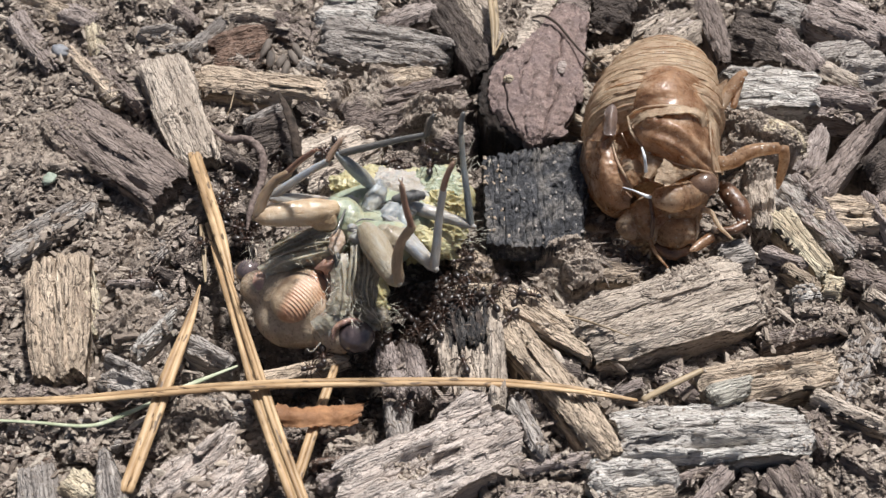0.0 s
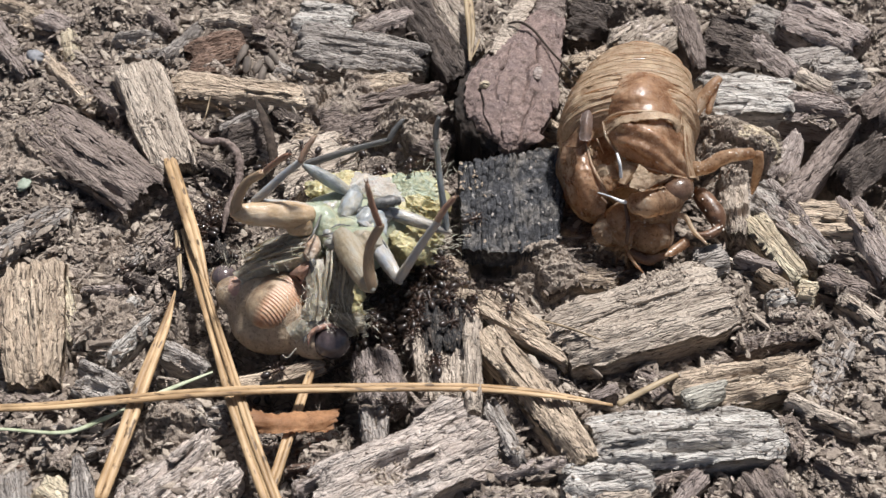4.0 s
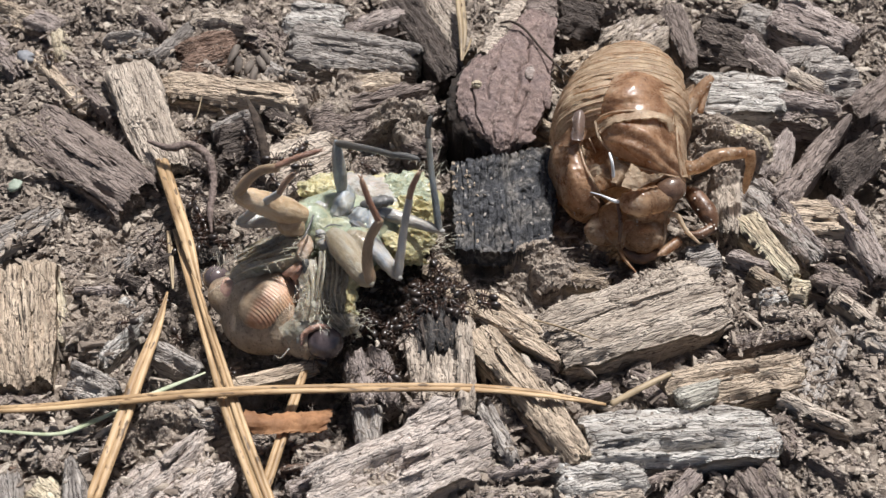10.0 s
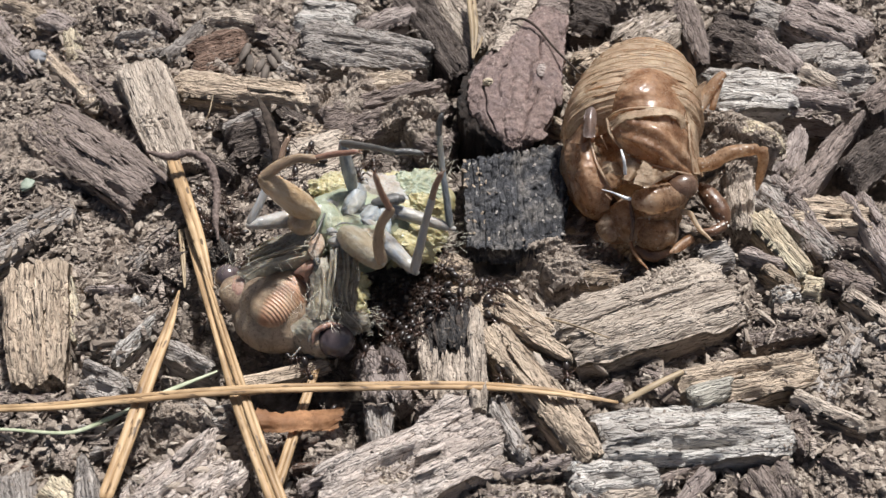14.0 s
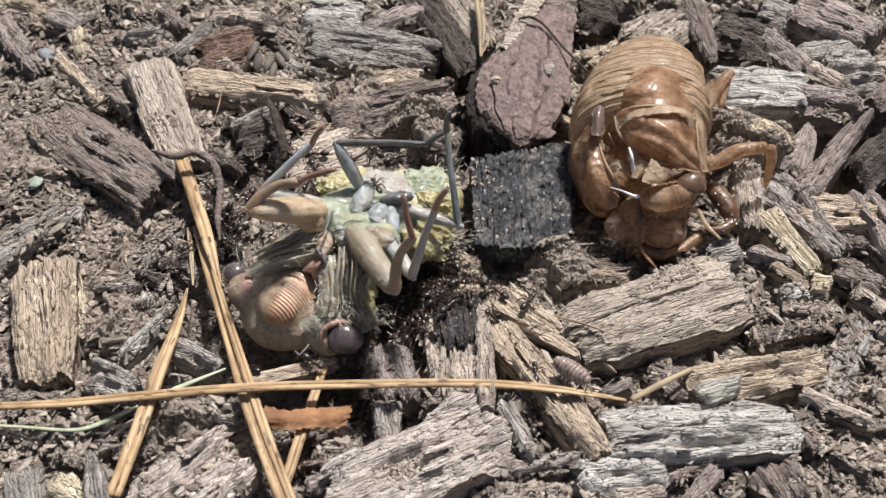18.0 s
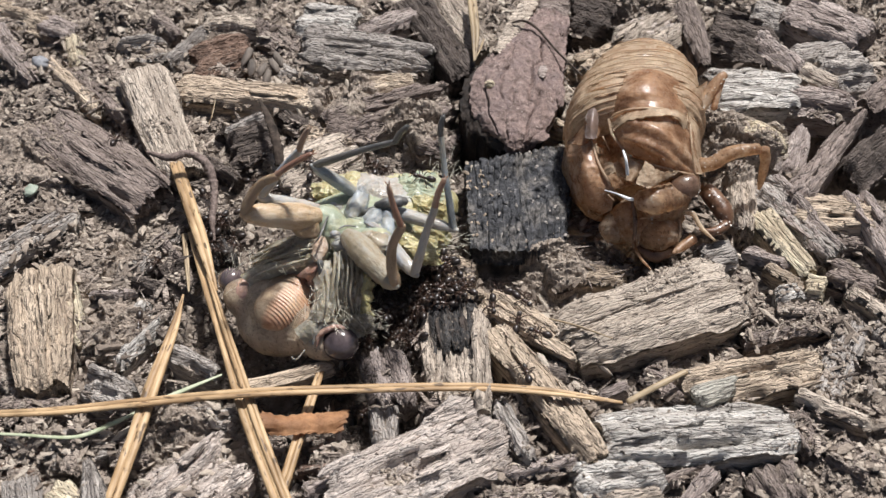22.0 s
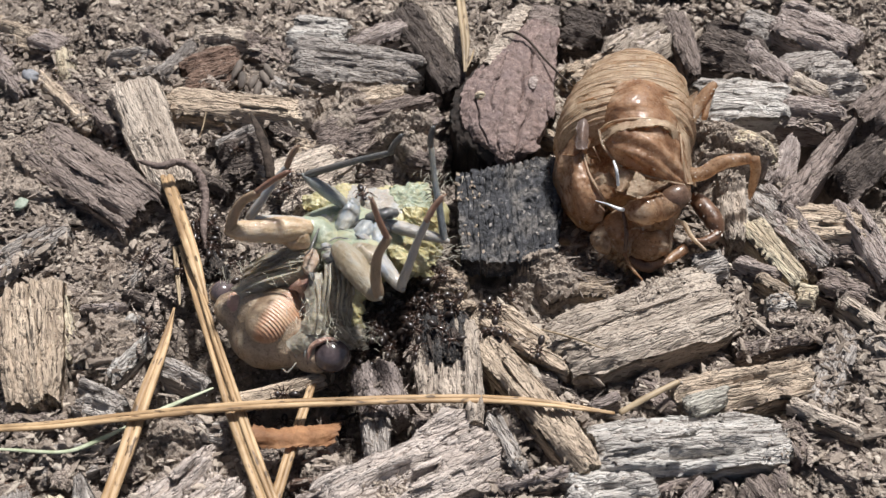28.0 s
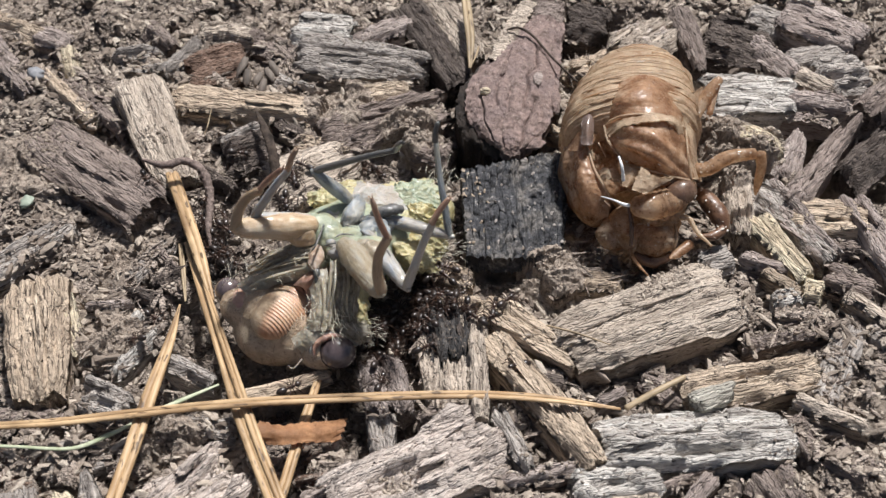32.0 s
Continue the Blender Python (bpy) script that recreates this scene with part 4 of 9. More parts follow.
# beside and beyond the shed skin
chip(32.82, 19.42, 2.8, 9.27, 6.15, -2.55, 0, "silver", groove=0.4, label="grey cracked wood chip beyond the empty insect skin")
chip(39.28, 17.94, 2.36, 7.73, 3.87, -13.99, 0, "pink", rough=0.5)
chip(38.24, 9.72, 3.24, 14.53, 2.9, 49.87, 0, "brown", groove=0.35, point=0.8, T=4, rough=0.3, label="mauve-brown pointed wood chip leaning on others")
# dark wood laid here for the deep shade behind the pointed chip
chip(42.89, 10.76, 1.7, 7.13, 3.37, 43.27, 0, "dark", rough=0.6)
chip(40.31, 0.33, 2.89, 9.58, 3.04, -80.13, 0, "pink", rough=0.3)
chip(37.25, -4.52, 1.92, 4.61, 2.25, -30.29, 0, "brown", rough=0.5)
chip(38.29, -7.62, 2.36, 5.11, 1.12, -48.19, 0, "pale", T=3)
chip(46.86, 18.84, 2.8, 7.11, 3.55, 43.78, 0, "brown", rough=0.5)
chip(39.21, -10.19, 1.92, 3.1, 2.68, -49.2, 0, "grey", rough=0.5)
chip(-22.45, -1.34, 1.48, 3.77, 1.73, 25.74, 0, "dark", rough=0.6)
chip(-23.13, 0.32, 1.48, 4.03, 1.17, -48.16, 0, "brown", rough=0.6)
chip(-24.08, -4.07, 1.48, 4.1, 1.36, -27.61, 0, "dark", rough=0.6)
chip(-19.66, 10.21, 1.48, 5.53, 1.65, -37.47, 0, "dark", rough=0.6)
chip(31.68, 12.35, 2.62, 5.89, 4.09, -18.14, 0, "pale", rough=0.9, jag=1.5, groove=0.4, T=3)
chip(28.77, 13.41, 2.45, 2.96, 2.87, -66.14, 0, "tan", rough=0.9, jag=1.5, T=3)
chip(35.32, 11.06, 2.36, 6.81, 3.24, 62.28, 0, "pink", point=0.5, rough=0.3)
chip(29.88, 11.97, 2.8, 8.44, 5.5, -1.55, 0, "pale", rough=0.8, jag=1.5, label="crumbly grey clod of soil and wood beside the skin")
chip(29.09, 4.39, 2.36, 7.38, 2.67, -96.8, 0, "pale", rough=0.4, jag=1.3)
chip(33.51, 2.29, 2.01, 10.51, 3.99, -57.44, 0, "grey", rough=0.5)
chip(31.34, -1.25, 2.89, 7.76, 1.19, -65.31, 0, "yellow", rough=0.12, groove=0.15, T=4)
chip(32.03, -1.01, 3.15, 7.72, 1.4, -68.86, 0, "yellow", rough=0.12, groove=0.2, T=4)
chip(30.74, -2.66, 2.1, 5.68, 1.2, -22.64, 0, "pink", T=3)
chip(31.23, -4.58, 2.27, 3.81, 0.9, -38.8, 0, "tan", T=3)
chip(37.16, 2.26, 2.8, 6.82, 4.33, -7.46, 0, "tan", groove=0.45, label="tan wood chip with frayed parallel fibres")
chip(37.19, 0.11, 2.1, 5.73, 2.83, -3.33, 0, "brown")
chip(31.07, -6.45, 2.62, 2.39, 1.77, 10.36, 0, "silver", T=2.5, rough=0.3)
chip(33.63, -5.74, 2.62, 2.05, 2.06, -17.57, 0, "yellow", T=3)
chip(30.73, -9.13, 2.27, 8.73, 3.25, 13.76, 0, "brown", rough=0.6, groove=0.5)
chip(34.45, -12.67, 1.48, 9.26, 2.91, 59.22, 0, "grey", rough=0.12, groove=0.12, label="smooth blue-grey slip of wood half buried in soil")
chip(32.54, -17.97, 1.96, 6.24, 1.24, -27.78, -2.42, "pale", T=2.6, groove=0.2)
chip(29.73, -20.06, 1.48, 3.97, 2.65, -65.58, 0, "brown", groove=0.4)
chip(26.87, -24.77, 2.27, 3.58, 3.97, -70.93, 0, "brown", groove=0.45, rough=0.4)
chip(20.61, -24.91, 2.01, 4.25, 1.5, -129.48, 0, "pink")
chip(23.32, -24.48, 1.3, 2.84, 1.66, -121.19, 0, "dark")
chip(14.38, -24.06, 2.36, 6.77, 3, 3.3, 0, "silver", rough=0.5, jag=1.3)
chip(15.54, -25.6, 1.92, 4.14, 1.7, 6.63, 0, "pale")
chip(20.03, -23.51, 1.74, 4.37, 0.93, 19.76, 0, "brown")
chip(6.71, -19.91, 2.62, 6.39, 1.58, -66.8, 0, "grey", groove=0.5)
chip(10.56, -22.47, 1.92, 10.79, 1.28, 10.12, 0, "pink", T=3)
chip(7.58, -25.27, 1.39, 6.04, 2.21, 1.83, 0, "pink", rough=0.3)
chip(-17.65, -24.11, 2.36, 7.79, 6.89, 44.39, 0, "rose", rough=0.8, jag=1.3, label="thick crumbling pale chunk of wood")
chip(-25.3, -25.24, 3.35, 5.17, 2.54, 105.54, 12.28, "grey", point=0.75, T=8, label="pointed grey splinter of wood standing out of mulch")
chip(-30.66, -25.33, 2.89, 5.54, 3.74, 108.6, 0, "grey", point=0.35, rough=0.4)
chip(-27.53, -25.08, 2.36, 2.74, 2.42, -36.66, 0, "yellow", rough=0.4, jag=1.3)
chip(-32.61, -20.75, 1.3, 4.78, 3.4, -12.38, 0, "red", rough=0.5)
AMBER_BARK = flesh("orange_bark", (0.36, 0.17, 0.075), (0.66, 0.37, 0.19), (0.42, 0.24, 0.14), (0.18, 0.08, 0.035), patch_at=0.5, dark_at=0.30, rough=0.6, sss=0, coat=0.0, glow=0.45, fine=2200, grain=700, bump=0.6)
SLIVER_AT = (-9.47, -18.49, 0.6)
SLIVER = thing("bark_sliver", SLIVER_AT, "translucent orange curled sliver of bark under pine needles", "bark sliver")
part("sliver", sheet((((-13.05, -18.33, 2.90), (-11.68, -18.72, 3.00), (-10.02, -18.67, 2.90), (-8.29, -18.39, 2.60), (-6.47, -17.72, 2.20)), ((-13.10, -19.50, 3.10), (-11.45, -19.64, 3.30), (-9.73, -19.42, 3.10), (-8.00, -19.25, 2.80), (-6.33, -18.73, 2.30)), ((-12.58, -20.11, 2.60), (-11.22, -20.45, 2.80), (-9.58, -20.20, 2.70), (-8.20, -20.23, 2.40), (-6.92, -19.79, 2.00))), 70, 100, 0.22, 0.45, 71, edge=0.35, thick=0.12), AMBER_BARK, SLIVER)
chip(-8.03, -21.14, 2.1, 2.8, 2.29, 36.78, 0, "pale", rough=0.5)
chip(-7.93, -22.53, 1.74, 5.02, 0.8, 2.28, 0, "red")
chip(-7.52, -23.74, 1.92, 4.58, 1.48, 22.04, 0, "pink", rough=0.3)
chip(-26, -15.28, 2.01, 4.06, 2.93, -21.43, 0, "grey", rough=0.9, jag=1.5)
chip(-18.29, -17.62, 1.57, 5.97, 2.42, -5.12, 0, "grey", rough=0.4)
chip(-18.67, -20.08, 1.48, 3.22, 2.22, -9.21, 0, "brown", rough=0.6)
chip(-19.3, -12.57, 2.1, 4.84, 1.54, -29.58, 0, "grey", groove=0.4)
chip(-20.43, -14.67, 1.92, 2.11, 0.64, -10.58, 0, "pale", T=2.2, rough=0.1)
chip(-11.82, -14.38, 2.36, 8.04, 1.23, 16.02, 0, "tan", T=1.6, rough=0.06, groove=0.12, label="flat dry strip of leaf lying under the insect's head")
chip(-27.66, -19.92, 1.22, 4.85, 3.16, 6.13, 0, "grey", rough=0.6)
chip(-23.43, -20.14, 1.57, 3.02, 2.5, -9.84, 0, "brown", rough=0.5)
chip(-31.76, -16.26, 1.3, 6.54, 2.13, -4.77, 0, "brown")
chip(2.9, -6.3, 2.71, 4.27, 1.1, 4.96, 0, "tan", T=3, rough=0.3)
chip(2.76, -2.73, 2.18, 3.11, 2.38, -38.28, 0, "tan", rough=0.5)
chip(15.29, -3.52, 2.36, 4.41, 2.69, -4.97, 0, "tan", rough=0.4)
chip(19.65, -15.02, 1.92, 4.49, 2.89, -37.82, 0, "brown", groove=0.4)
chip(15.01, -15.97, 2.1, 2.82, 1.04, 17.98, 0, "pink", T=3)
chip(9.78, -13.9, 1.48, 3.37, 2.81, -19.42, 0, "dark")
chip(7.57, -16.47, 1.3, 6.53, 2.03, -84.8, 0, "dark")
chip(25.71, -2.27, 2.98, 3.26, 2.78, 17.28, 0, "grey", rough=0.6)
chip(-19.71, 4.2, 1.92, 3.84, 1.69, -46.57, 0, "pale", rough=0.5)
chip(-19.21, 2.29, 1.22, 6.87, 3.05, -70.76, 0, "char", rough=0.6)
chip(22.87, -16.95, 3.33, 4.12, 1.82, 16.61, 0, "mould", T=1.6, rough=0.3, jag=1.4, groove=0.1)
chip(33.67, 2.15, 2.9, 9.69, 2.9, -63.10, 0, "pink", rough=0.45, groove=0.45, jag=1.3, label="long pinkish weathered chip beside yellow splinters")
chip(32.25, 11.40, 3.2, 4.6, 3.0, -38, 0, "yellow", rough=0.5, groove=0.15, jag=1.2, bow=0.6, T=3, label="pale folded flake of bark on a clod of soil")
# the far edge
chip(23.82, 29.65, 2.8, 6.2, 4.6, 20, 0, "rose", rough=0.6, jag=1.2, T=4, label="rounded pale chunk of wood beyond the empty skin")
chip(19.37, 25.73, 2.1, 8.88, 3.39, 13.79, 0, "tan", rough=0.8, jag=1.4)
chip(24.18, 27.86, 2.8, 8.24, 5.31, 41.03, 0, "pale", rough=0.6, jag=1.3)
chip(28.07, 27.14, 3.46, 9.36, 2.34, -84.29, -2.69, "brown", groove=0.3)
chip(33.37, 27.69, 2.36, 6.69, 6.91, -28.1, 0, "dark", rough=0.6)
chip(36.18, 24.55, 2.8, 6.67, 2.63, -58.08, 0, "pink", rough=0.5)
chip(42.02, 28.64, 4.12, 8.34, 5.7, -35.26, 0, "pink", rough=0.4)
chip(42.66, 21.47, 3.46, 4.82, 5.52, 2, -0, "grey", rough=0.8, jag=1.4)
chip(40.71, 24.73, 2.8, 6.48, 2.96, 12.44, 0, "grey", rough=0.4)
chip(39.76, 20.79, 2.62, 4.35, 2.18, -39.42, 0, "pale")
chip(36.79, 30.81, 2.8, 4.38, 4.29, -31.98, 0, "grey", rough=0.5)
# its dark colour stands for the black, shaded gap at this edge
chip(17.98, 31.43, 1.92, 4.29, 5.59, -19.05, 0, "dark", rough=0.6)
chip(14.62, 18.98, 1.92, 5.1, 2.06, -75.25, 0, "pale", rough=0.4)
chip(13.51, 15.32, 1.92, 2.61, 1.63, -37.19, 0, "tan")
chip(-42.4, 32.85, 1.92, 7.49, 4.03, -26.28, 0, "tan", rough=0.4)
chip(-38.45, 31.2, 1.92, 4.36, 3.23, -25.32, 0, "pink", rough=0.4)
chip(-36.24, 27.1, 1.74, 5.14, 1.94, -73.1, 0, "yellow", rough=0.3)
chip(-29.03, 27.61, 1.48, 4.66, 3.66, 11.13, 0, "grey", rough=0.7, jag=1.4)
chip(-27.6, 31.25, 1.7, 4.53, 2.81, -46.11, 0, "brown", rough=0.5)
chip(-15.64, 29.36, 1.92, 6.21, 3.43, -36.1, 0, "brown", rough=0.5)
chip(-12.48, 21.87, 1.92, 5.36, 3.69, -28.31, -0, "grey", rough=0.6)
chip(33.07, -22.16, 1.13, 3.31, 3.23, -37.37, 0, "brown", rough=0.6)


def bark_scale():
    """A rounded plate of bark with a stem end, cracks in its face and a thick crust below, coloured near black for
    shade.
    """
    ob = thing("bark_scale", (9.49, 21.22, 0.6), "rough dusty mauve-brown scale of bark with cracks", "bark")
    rows = (((11.17, 28.86, 4.20), (12.32, 28.97, 4.70), (13.59, 28.79, 4.70), (14.94, 27.53, 4.10)),
            ((8.67, 25.14, 4.30), (10.37, 25.48, 4.90), (12.40, 25.12, 4.90), (14.31, 23.81, 4.10)),
            ((6.75, 22.66, 4.20), (8.61, 22.06, 5.00), (11.38, 21.55, 5.00), (13.94, 20.39, 4.10)),
            ((4.87, 19.51, 4.00), (7.11, 18.22, 5.00), (10.37, 17.56, 5.00), (13.40, 17.37, 4.00)),
            ((4.40, 16.15, 3.80), (6.55, 14.39, 4.70), (9.43, 13.91, 4.70), (12.55, 14.55, 3.80)),
            ((5.15, 13.37, 3.60), (6.88, 11.37, 4.20), (9.08, 10.80, 4.30), (11.44, 12.12, 3.60)),
            ((7.02, 11.22, 3.30), (7.81, 10.02, 3.60), (8.74, 9.72, 3.60), (9.97, 10.66, 3.40)))

    def relief(u, v, g):
        x, y = g[..., 0], g[..., 1]
        h = 0.34 * (fbm(x * 2.2, y * 2.2, 45) - 0.5) + 0.16 * (fbm(x * 6, y * 6, 46) - 0.5)
        for c, a, z, d, lean in ((0.42, 0.25, 0.62, 0.4, 0.25), (0.70, 0.22, 0.62, 0.7, 0.12), (0.20, 0.45, 0.85, 0.4, 0.3), (0.82, 0.55, 0.92, 0.6, -0.25), (0.55, 0.5, 0.9, 0.3, -0.3), (0.12, 0.1, 0.4, 0.5, 0.2)):
            w = c + lean * (u - 0.5) + 0.10 * (vnoise(u * 14, c * 30 + 0 * v, 48) - 0.5)
            h = h - d * np.exp(-((v - w) / 0.014) ** 2) * ((u > a) & (u < z))
            h = h + 0.25 * d * np.clip(1 - (v - w) / 0.22, 0, 1) * (v > w) * ((u > a) & (u < z))
        return h

    face = sheet(rows, 120, 100, 0.10, 0.9, 44, back=(0, 0, 0.9), edge=0.25, relief=relief)
    part("face", face, WOOD["bark"], ob)
    remember(*face)
    mid = np.mean([np.mean(r, axis=0) for r in rows], axis=0)
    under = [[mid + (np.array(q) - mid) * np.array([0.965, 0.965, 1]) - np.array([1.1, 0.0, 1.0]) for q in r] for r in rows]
    # the brown side wall and the dark void beside it, both coloured near black
    part("crust", sheet(under, 60, 60, 0.3, 1.2, 47, back=(0, 0, 6.0), edge=0.5), WOOD["crust"], ob, "side wall of the bark under the scale, its shade coloured in near black")
    part("strip", sheet((((10.72, 31.70, 4.60), (11.51, 31.31, 4.90), (12.47, 31.32, 4.60)), ((8.73, 27.03, 4.80), (9.49, 26.48, 5.10), (10.29, 26.13, 4.80)), ((6.86, 22.82, 4.50), (7.37, 22.01, 4.90), (7.93, 21.68, 4.60))), 60, 24, 0.2, 1.4, 49, back=(0, 0, 1.4), edge=0.3), WOOD["pale"], ob, "pale fibrous edge torn along the bark")
    part("root_end", sheet((((12.11, 32.47, 4.00), (13.52, 31.83, 4.50), (15.37, 31.98, 3.80)), ((11.66, 30.15, 4.20), (13.04, 29.34, 4.70), (15.10, 29.42, 3.90)), ((11.60, 28.13, 4.20), (12.91, 27.27, 4.60), (14.59, 27.23, 3.90))), 50, 50, 0.3, 1.0, 50, back=(0, 0, 2.0), edge=0.4), WOOD["brown"], ob, "dark grey splintered end of the bark")
    for q, rr, d in (((11.53, 18.72, 5.20), (0.9, 0.45, 0.12), (0.2, 1, 0)), ((14.32, 26.39, 4.30), (1.8, 0.5, 0.4), (0.25, 1, 0)), ((13.12, 16.56, 4.00), (1.6, 0.5, 0.4), (0.05, 1, 0)), ((10.63, 11.21, 3.60), (1.1, 0.7, 0.3), (0.9, 0.3, 0)), ((8.30, 20.20, 5.00), (1.6, 0.3, 0.15), (0.6, 0.8, 0))):
        part("flake", crinkle(blob(q, rr, axes_of(d), 22, 26, 0.3, 3, 4), 0.12, 1.2, 5), WOOD["pink"] if rr[2] < 0.15 else WOOD["bark"], ob)


bark_scale()

# ---------------------------------------------------------------- surface for small things
allv, allf, k0 = [], [], 0
for sv, sf in SURFACE:
    allv.append(sv)
    allf += [tuple(i + k0 for i in f) for f in sf]
    k0 += len(sv)
TREE = BVHTree.FromPolygons(np.vstack(allv).tolist(), allf)


def surf(x, y):
    hit, nor, _, _ = TREE.ray_cast(Vector((x, y, 60)), Vector((0, 0, -1)))
    return (hit.z, nor) if hit else (0.0, Vector((0, 0, 1)))


# ---------------------------------------------------------------- needles, stems, roots


def strand(name, points, radii, material, label, category, flat=0.45, steps=46, lump=0.05, seed=1, group=""):
    """A needle or stem laid through the given places (mm). Its own x runs along it."""
    p = np.asarray(points, float)
    d = p[-1] - p[0]
    at = p[0]
    ob = thing_mesh(name, tube(points, radii, 10, steps, flat, lump=lump, seed=seed), material, at, math.degrees(math.atan2(d[1], d[0])))
    return tagged(ob, label, category, group)


def thing_mesh(name, geo, material, at, rz=0):
    m = pose(at[0] * MM, at[1] * MM, at[2] * MM, 0, 0, rz)
    inv = np.array(m.inverted())
    verts = np.asarray(geo[0], float) * MM @ inv[:3, :3].T + inv[:3, 3]
    ob = new(name, mesh_of(name, verts, geo[1], material))
    ob.matrix_basis = m
    return ob


def pine_needle(points, radii, label, material=NEEDLE, seed=1):
    """A needle with a lengthwise groove: two half blades side by side."""
    p = np.asarray(points, float)
    d = p[-1] - p[0]
    side = np.array([-d[1], d[0], 0]) / np.linalg.norm(d[:2])
    r = np.asarray(radii, float)
    r = r * 0.9
    a = tube(p + side * r[:, None] * 0.46, r * 0.6, 8, 50, 0.7, lump=0.06, seed=seed)
    b = tube(p - side * r[:, None] * 0.46, r * 0.6, 8, 50, 0.7, lump=0.06, seed=seed + 5)
    ob = thing("pine_needle", p[0], label, "pine needle", "pine needles on the mulch", math.degrees(math.atan2(d[1], d[0])))
    part("blade", a, material, ob)
    part("blade", b, material, ob)


pine_needle(((-37.57, -18.32, 3.06), (-29.47, -18.34, 3.42), (-23.28, -17.88, 3.68), (-14.86, -17.31, 3.94), (-5.99, -16.87, 3.68), (3.41, -16.75, 3.5), (9.62, -17.45, 3.68), (15.33, -18.16, 3.06)), (0.3, 0.42, 0.45, 0.46, 0.45, 0.42, 0.38, 0.14), "long dry orange pine needle lying across the chips", seed=2)
pine_needle(((-23.36, 9.48, 2.62), (-21.51, 4.35, 2.89), (-19.55, -1.21, 3.06), (-18.04, -5.93, 2.62)), (0.66, 0.66, 0.6, 0.22), "broad dry orange pine needle coming from under a chip", seed=3)
pine_needle(((-21.22, 1.36, 2.01), (-19.19, -4.4, 2.27), (-16.57, -11.94, 2.71), (-14.32, -18.62, 2.89), (-10.64, -27.58, 2.62)), (0.18, 0.42, 0.5, 0.56, 0.6), "dry orange pine needle running past the insect's head", seed=4)
pine_needle(((-18.86, -4.13, 2.71), (-16.43, -11.04, 3.06), (-14.14, -17.27, 3.24), (-12.59, -21.36, 3.15), (-9.99, -27.68, 2.8)), (0.2, 0.36, 0.4, 0.4, 0.4), "dry brown pine needle beside another needle", seed=5)
pine_needle(((-20.8, -6.1, 2.45), (-21.13, -10.2, 2.71), (-21.97, -15.47, 2.98), (-22.69, -20.23, 2.98), (-23.82, -25.94, 2.62)), (0.1, 0.45, 0.66, 0.68, 0.62), "broad tapered dry orange pine needle under a longer one", seed=6)
pine_needle(((-8.57, -12.96, 1.74), (-9.57, -17.53, 2.01), (-10.47, -21.78, 2.18), (-11.43, -26.18, 2.18)), (0.3, 0.45, 0.48, 0.5), "dry tan pine needle under other needles", seed=7)
pine_needle(((5, 33.12, 4.12), (5.25, 26.89, 3.94), (5.09, 22.46, 3.42)), (0.5, 0.5, 0.16), "dry tan pine needle standing beside the bark", NEEDLE_PALE, seed=8)
pine_needle(((-21.89, 1.78, 1.3), (-21.3, -1.1, 1.39), (-20.69, -4.74, 1.13)), (0.2, 0.26, 0.1), "short frayed end of a dry pine needle", NEEDLE_PALE, seed=9)
strand("twig", ((15.9, -17.71, 2.45), (18.09, -16.6, 2.8), (20.84, -15.2, 2.89)), (0.26, 0.28, 0.24), NEEDLE_PALE, "short straight tan twig across a gap", "twig", 0.8)
strand("grass_stem", ((-36.81, -19.16, 1.92), (-32.24, -19.53, 2.01), (-27.7, -19.89, 2.1), (-24.98, -18.8, 2.18), (-23.08, -17.86, 2.36), (-20.59, -16.36, 2.36), (-16.77, -14.21, 2.1)), (0.14, 0.14, 0.17, 0.22, 0.14, 0.22, 0.1), GREEN_STEM, "pale green bent grass stem under pine needles", "grass stem", 0.6)
strand("thin_stem", ((8.99, 25.93, 5.40), (10.18, 25.86, 5.60), (11.53, 24.57, 5.50), (13.16, 21.65, 5.20), (15.32, 17.98, 5.20)), (0.1, 0.13, 0.12, 0.11, 0.08), DARK_BLADE, "thin dark stem lying over the bark scale", "stem", 1.0)
strand("thin_stem", ((10.08, -10.29, 3.77), (12.32, -11.23, 3.94), (15.1, -12.41, 3.77)), (0.06, 0.1, 0.05), NEEDLE_PALE, "thin dry stem on a pale wood chip", "stem", 1.0)
strand("splinter", ((-15.84, 16.07, 4.56), (-14.92, 13.9, 4.38), (-14, 11.37, 3.5), (-13.65, 9.47, 2.18)), (0.1, 0.34, 0.5, 0.46), DARK_BLADE, "dark pointed splinter standing behind the insect", "splinter", 0.35, lump=0.35)
strand("thin_stem", ((-20.4, 17.75, 3.02), (-20.62, 15.77, 2.62), (-20.88, 14.86, 2.36)), (0.05, 0.06, 0.06), NEEDLE_PALE, "short pale fibre standing up from mulch", "stem", 1.0)
strand("thin_stem", ((6.15, 26.48, 2.8), (5.72, 24.38, 3.24), (5.16, 22.92, 3.24)), (0.1, 0.1, 0.08), NEEDLE_PALE, "short pale fibre beside a pine needle", "stem", 1.0)

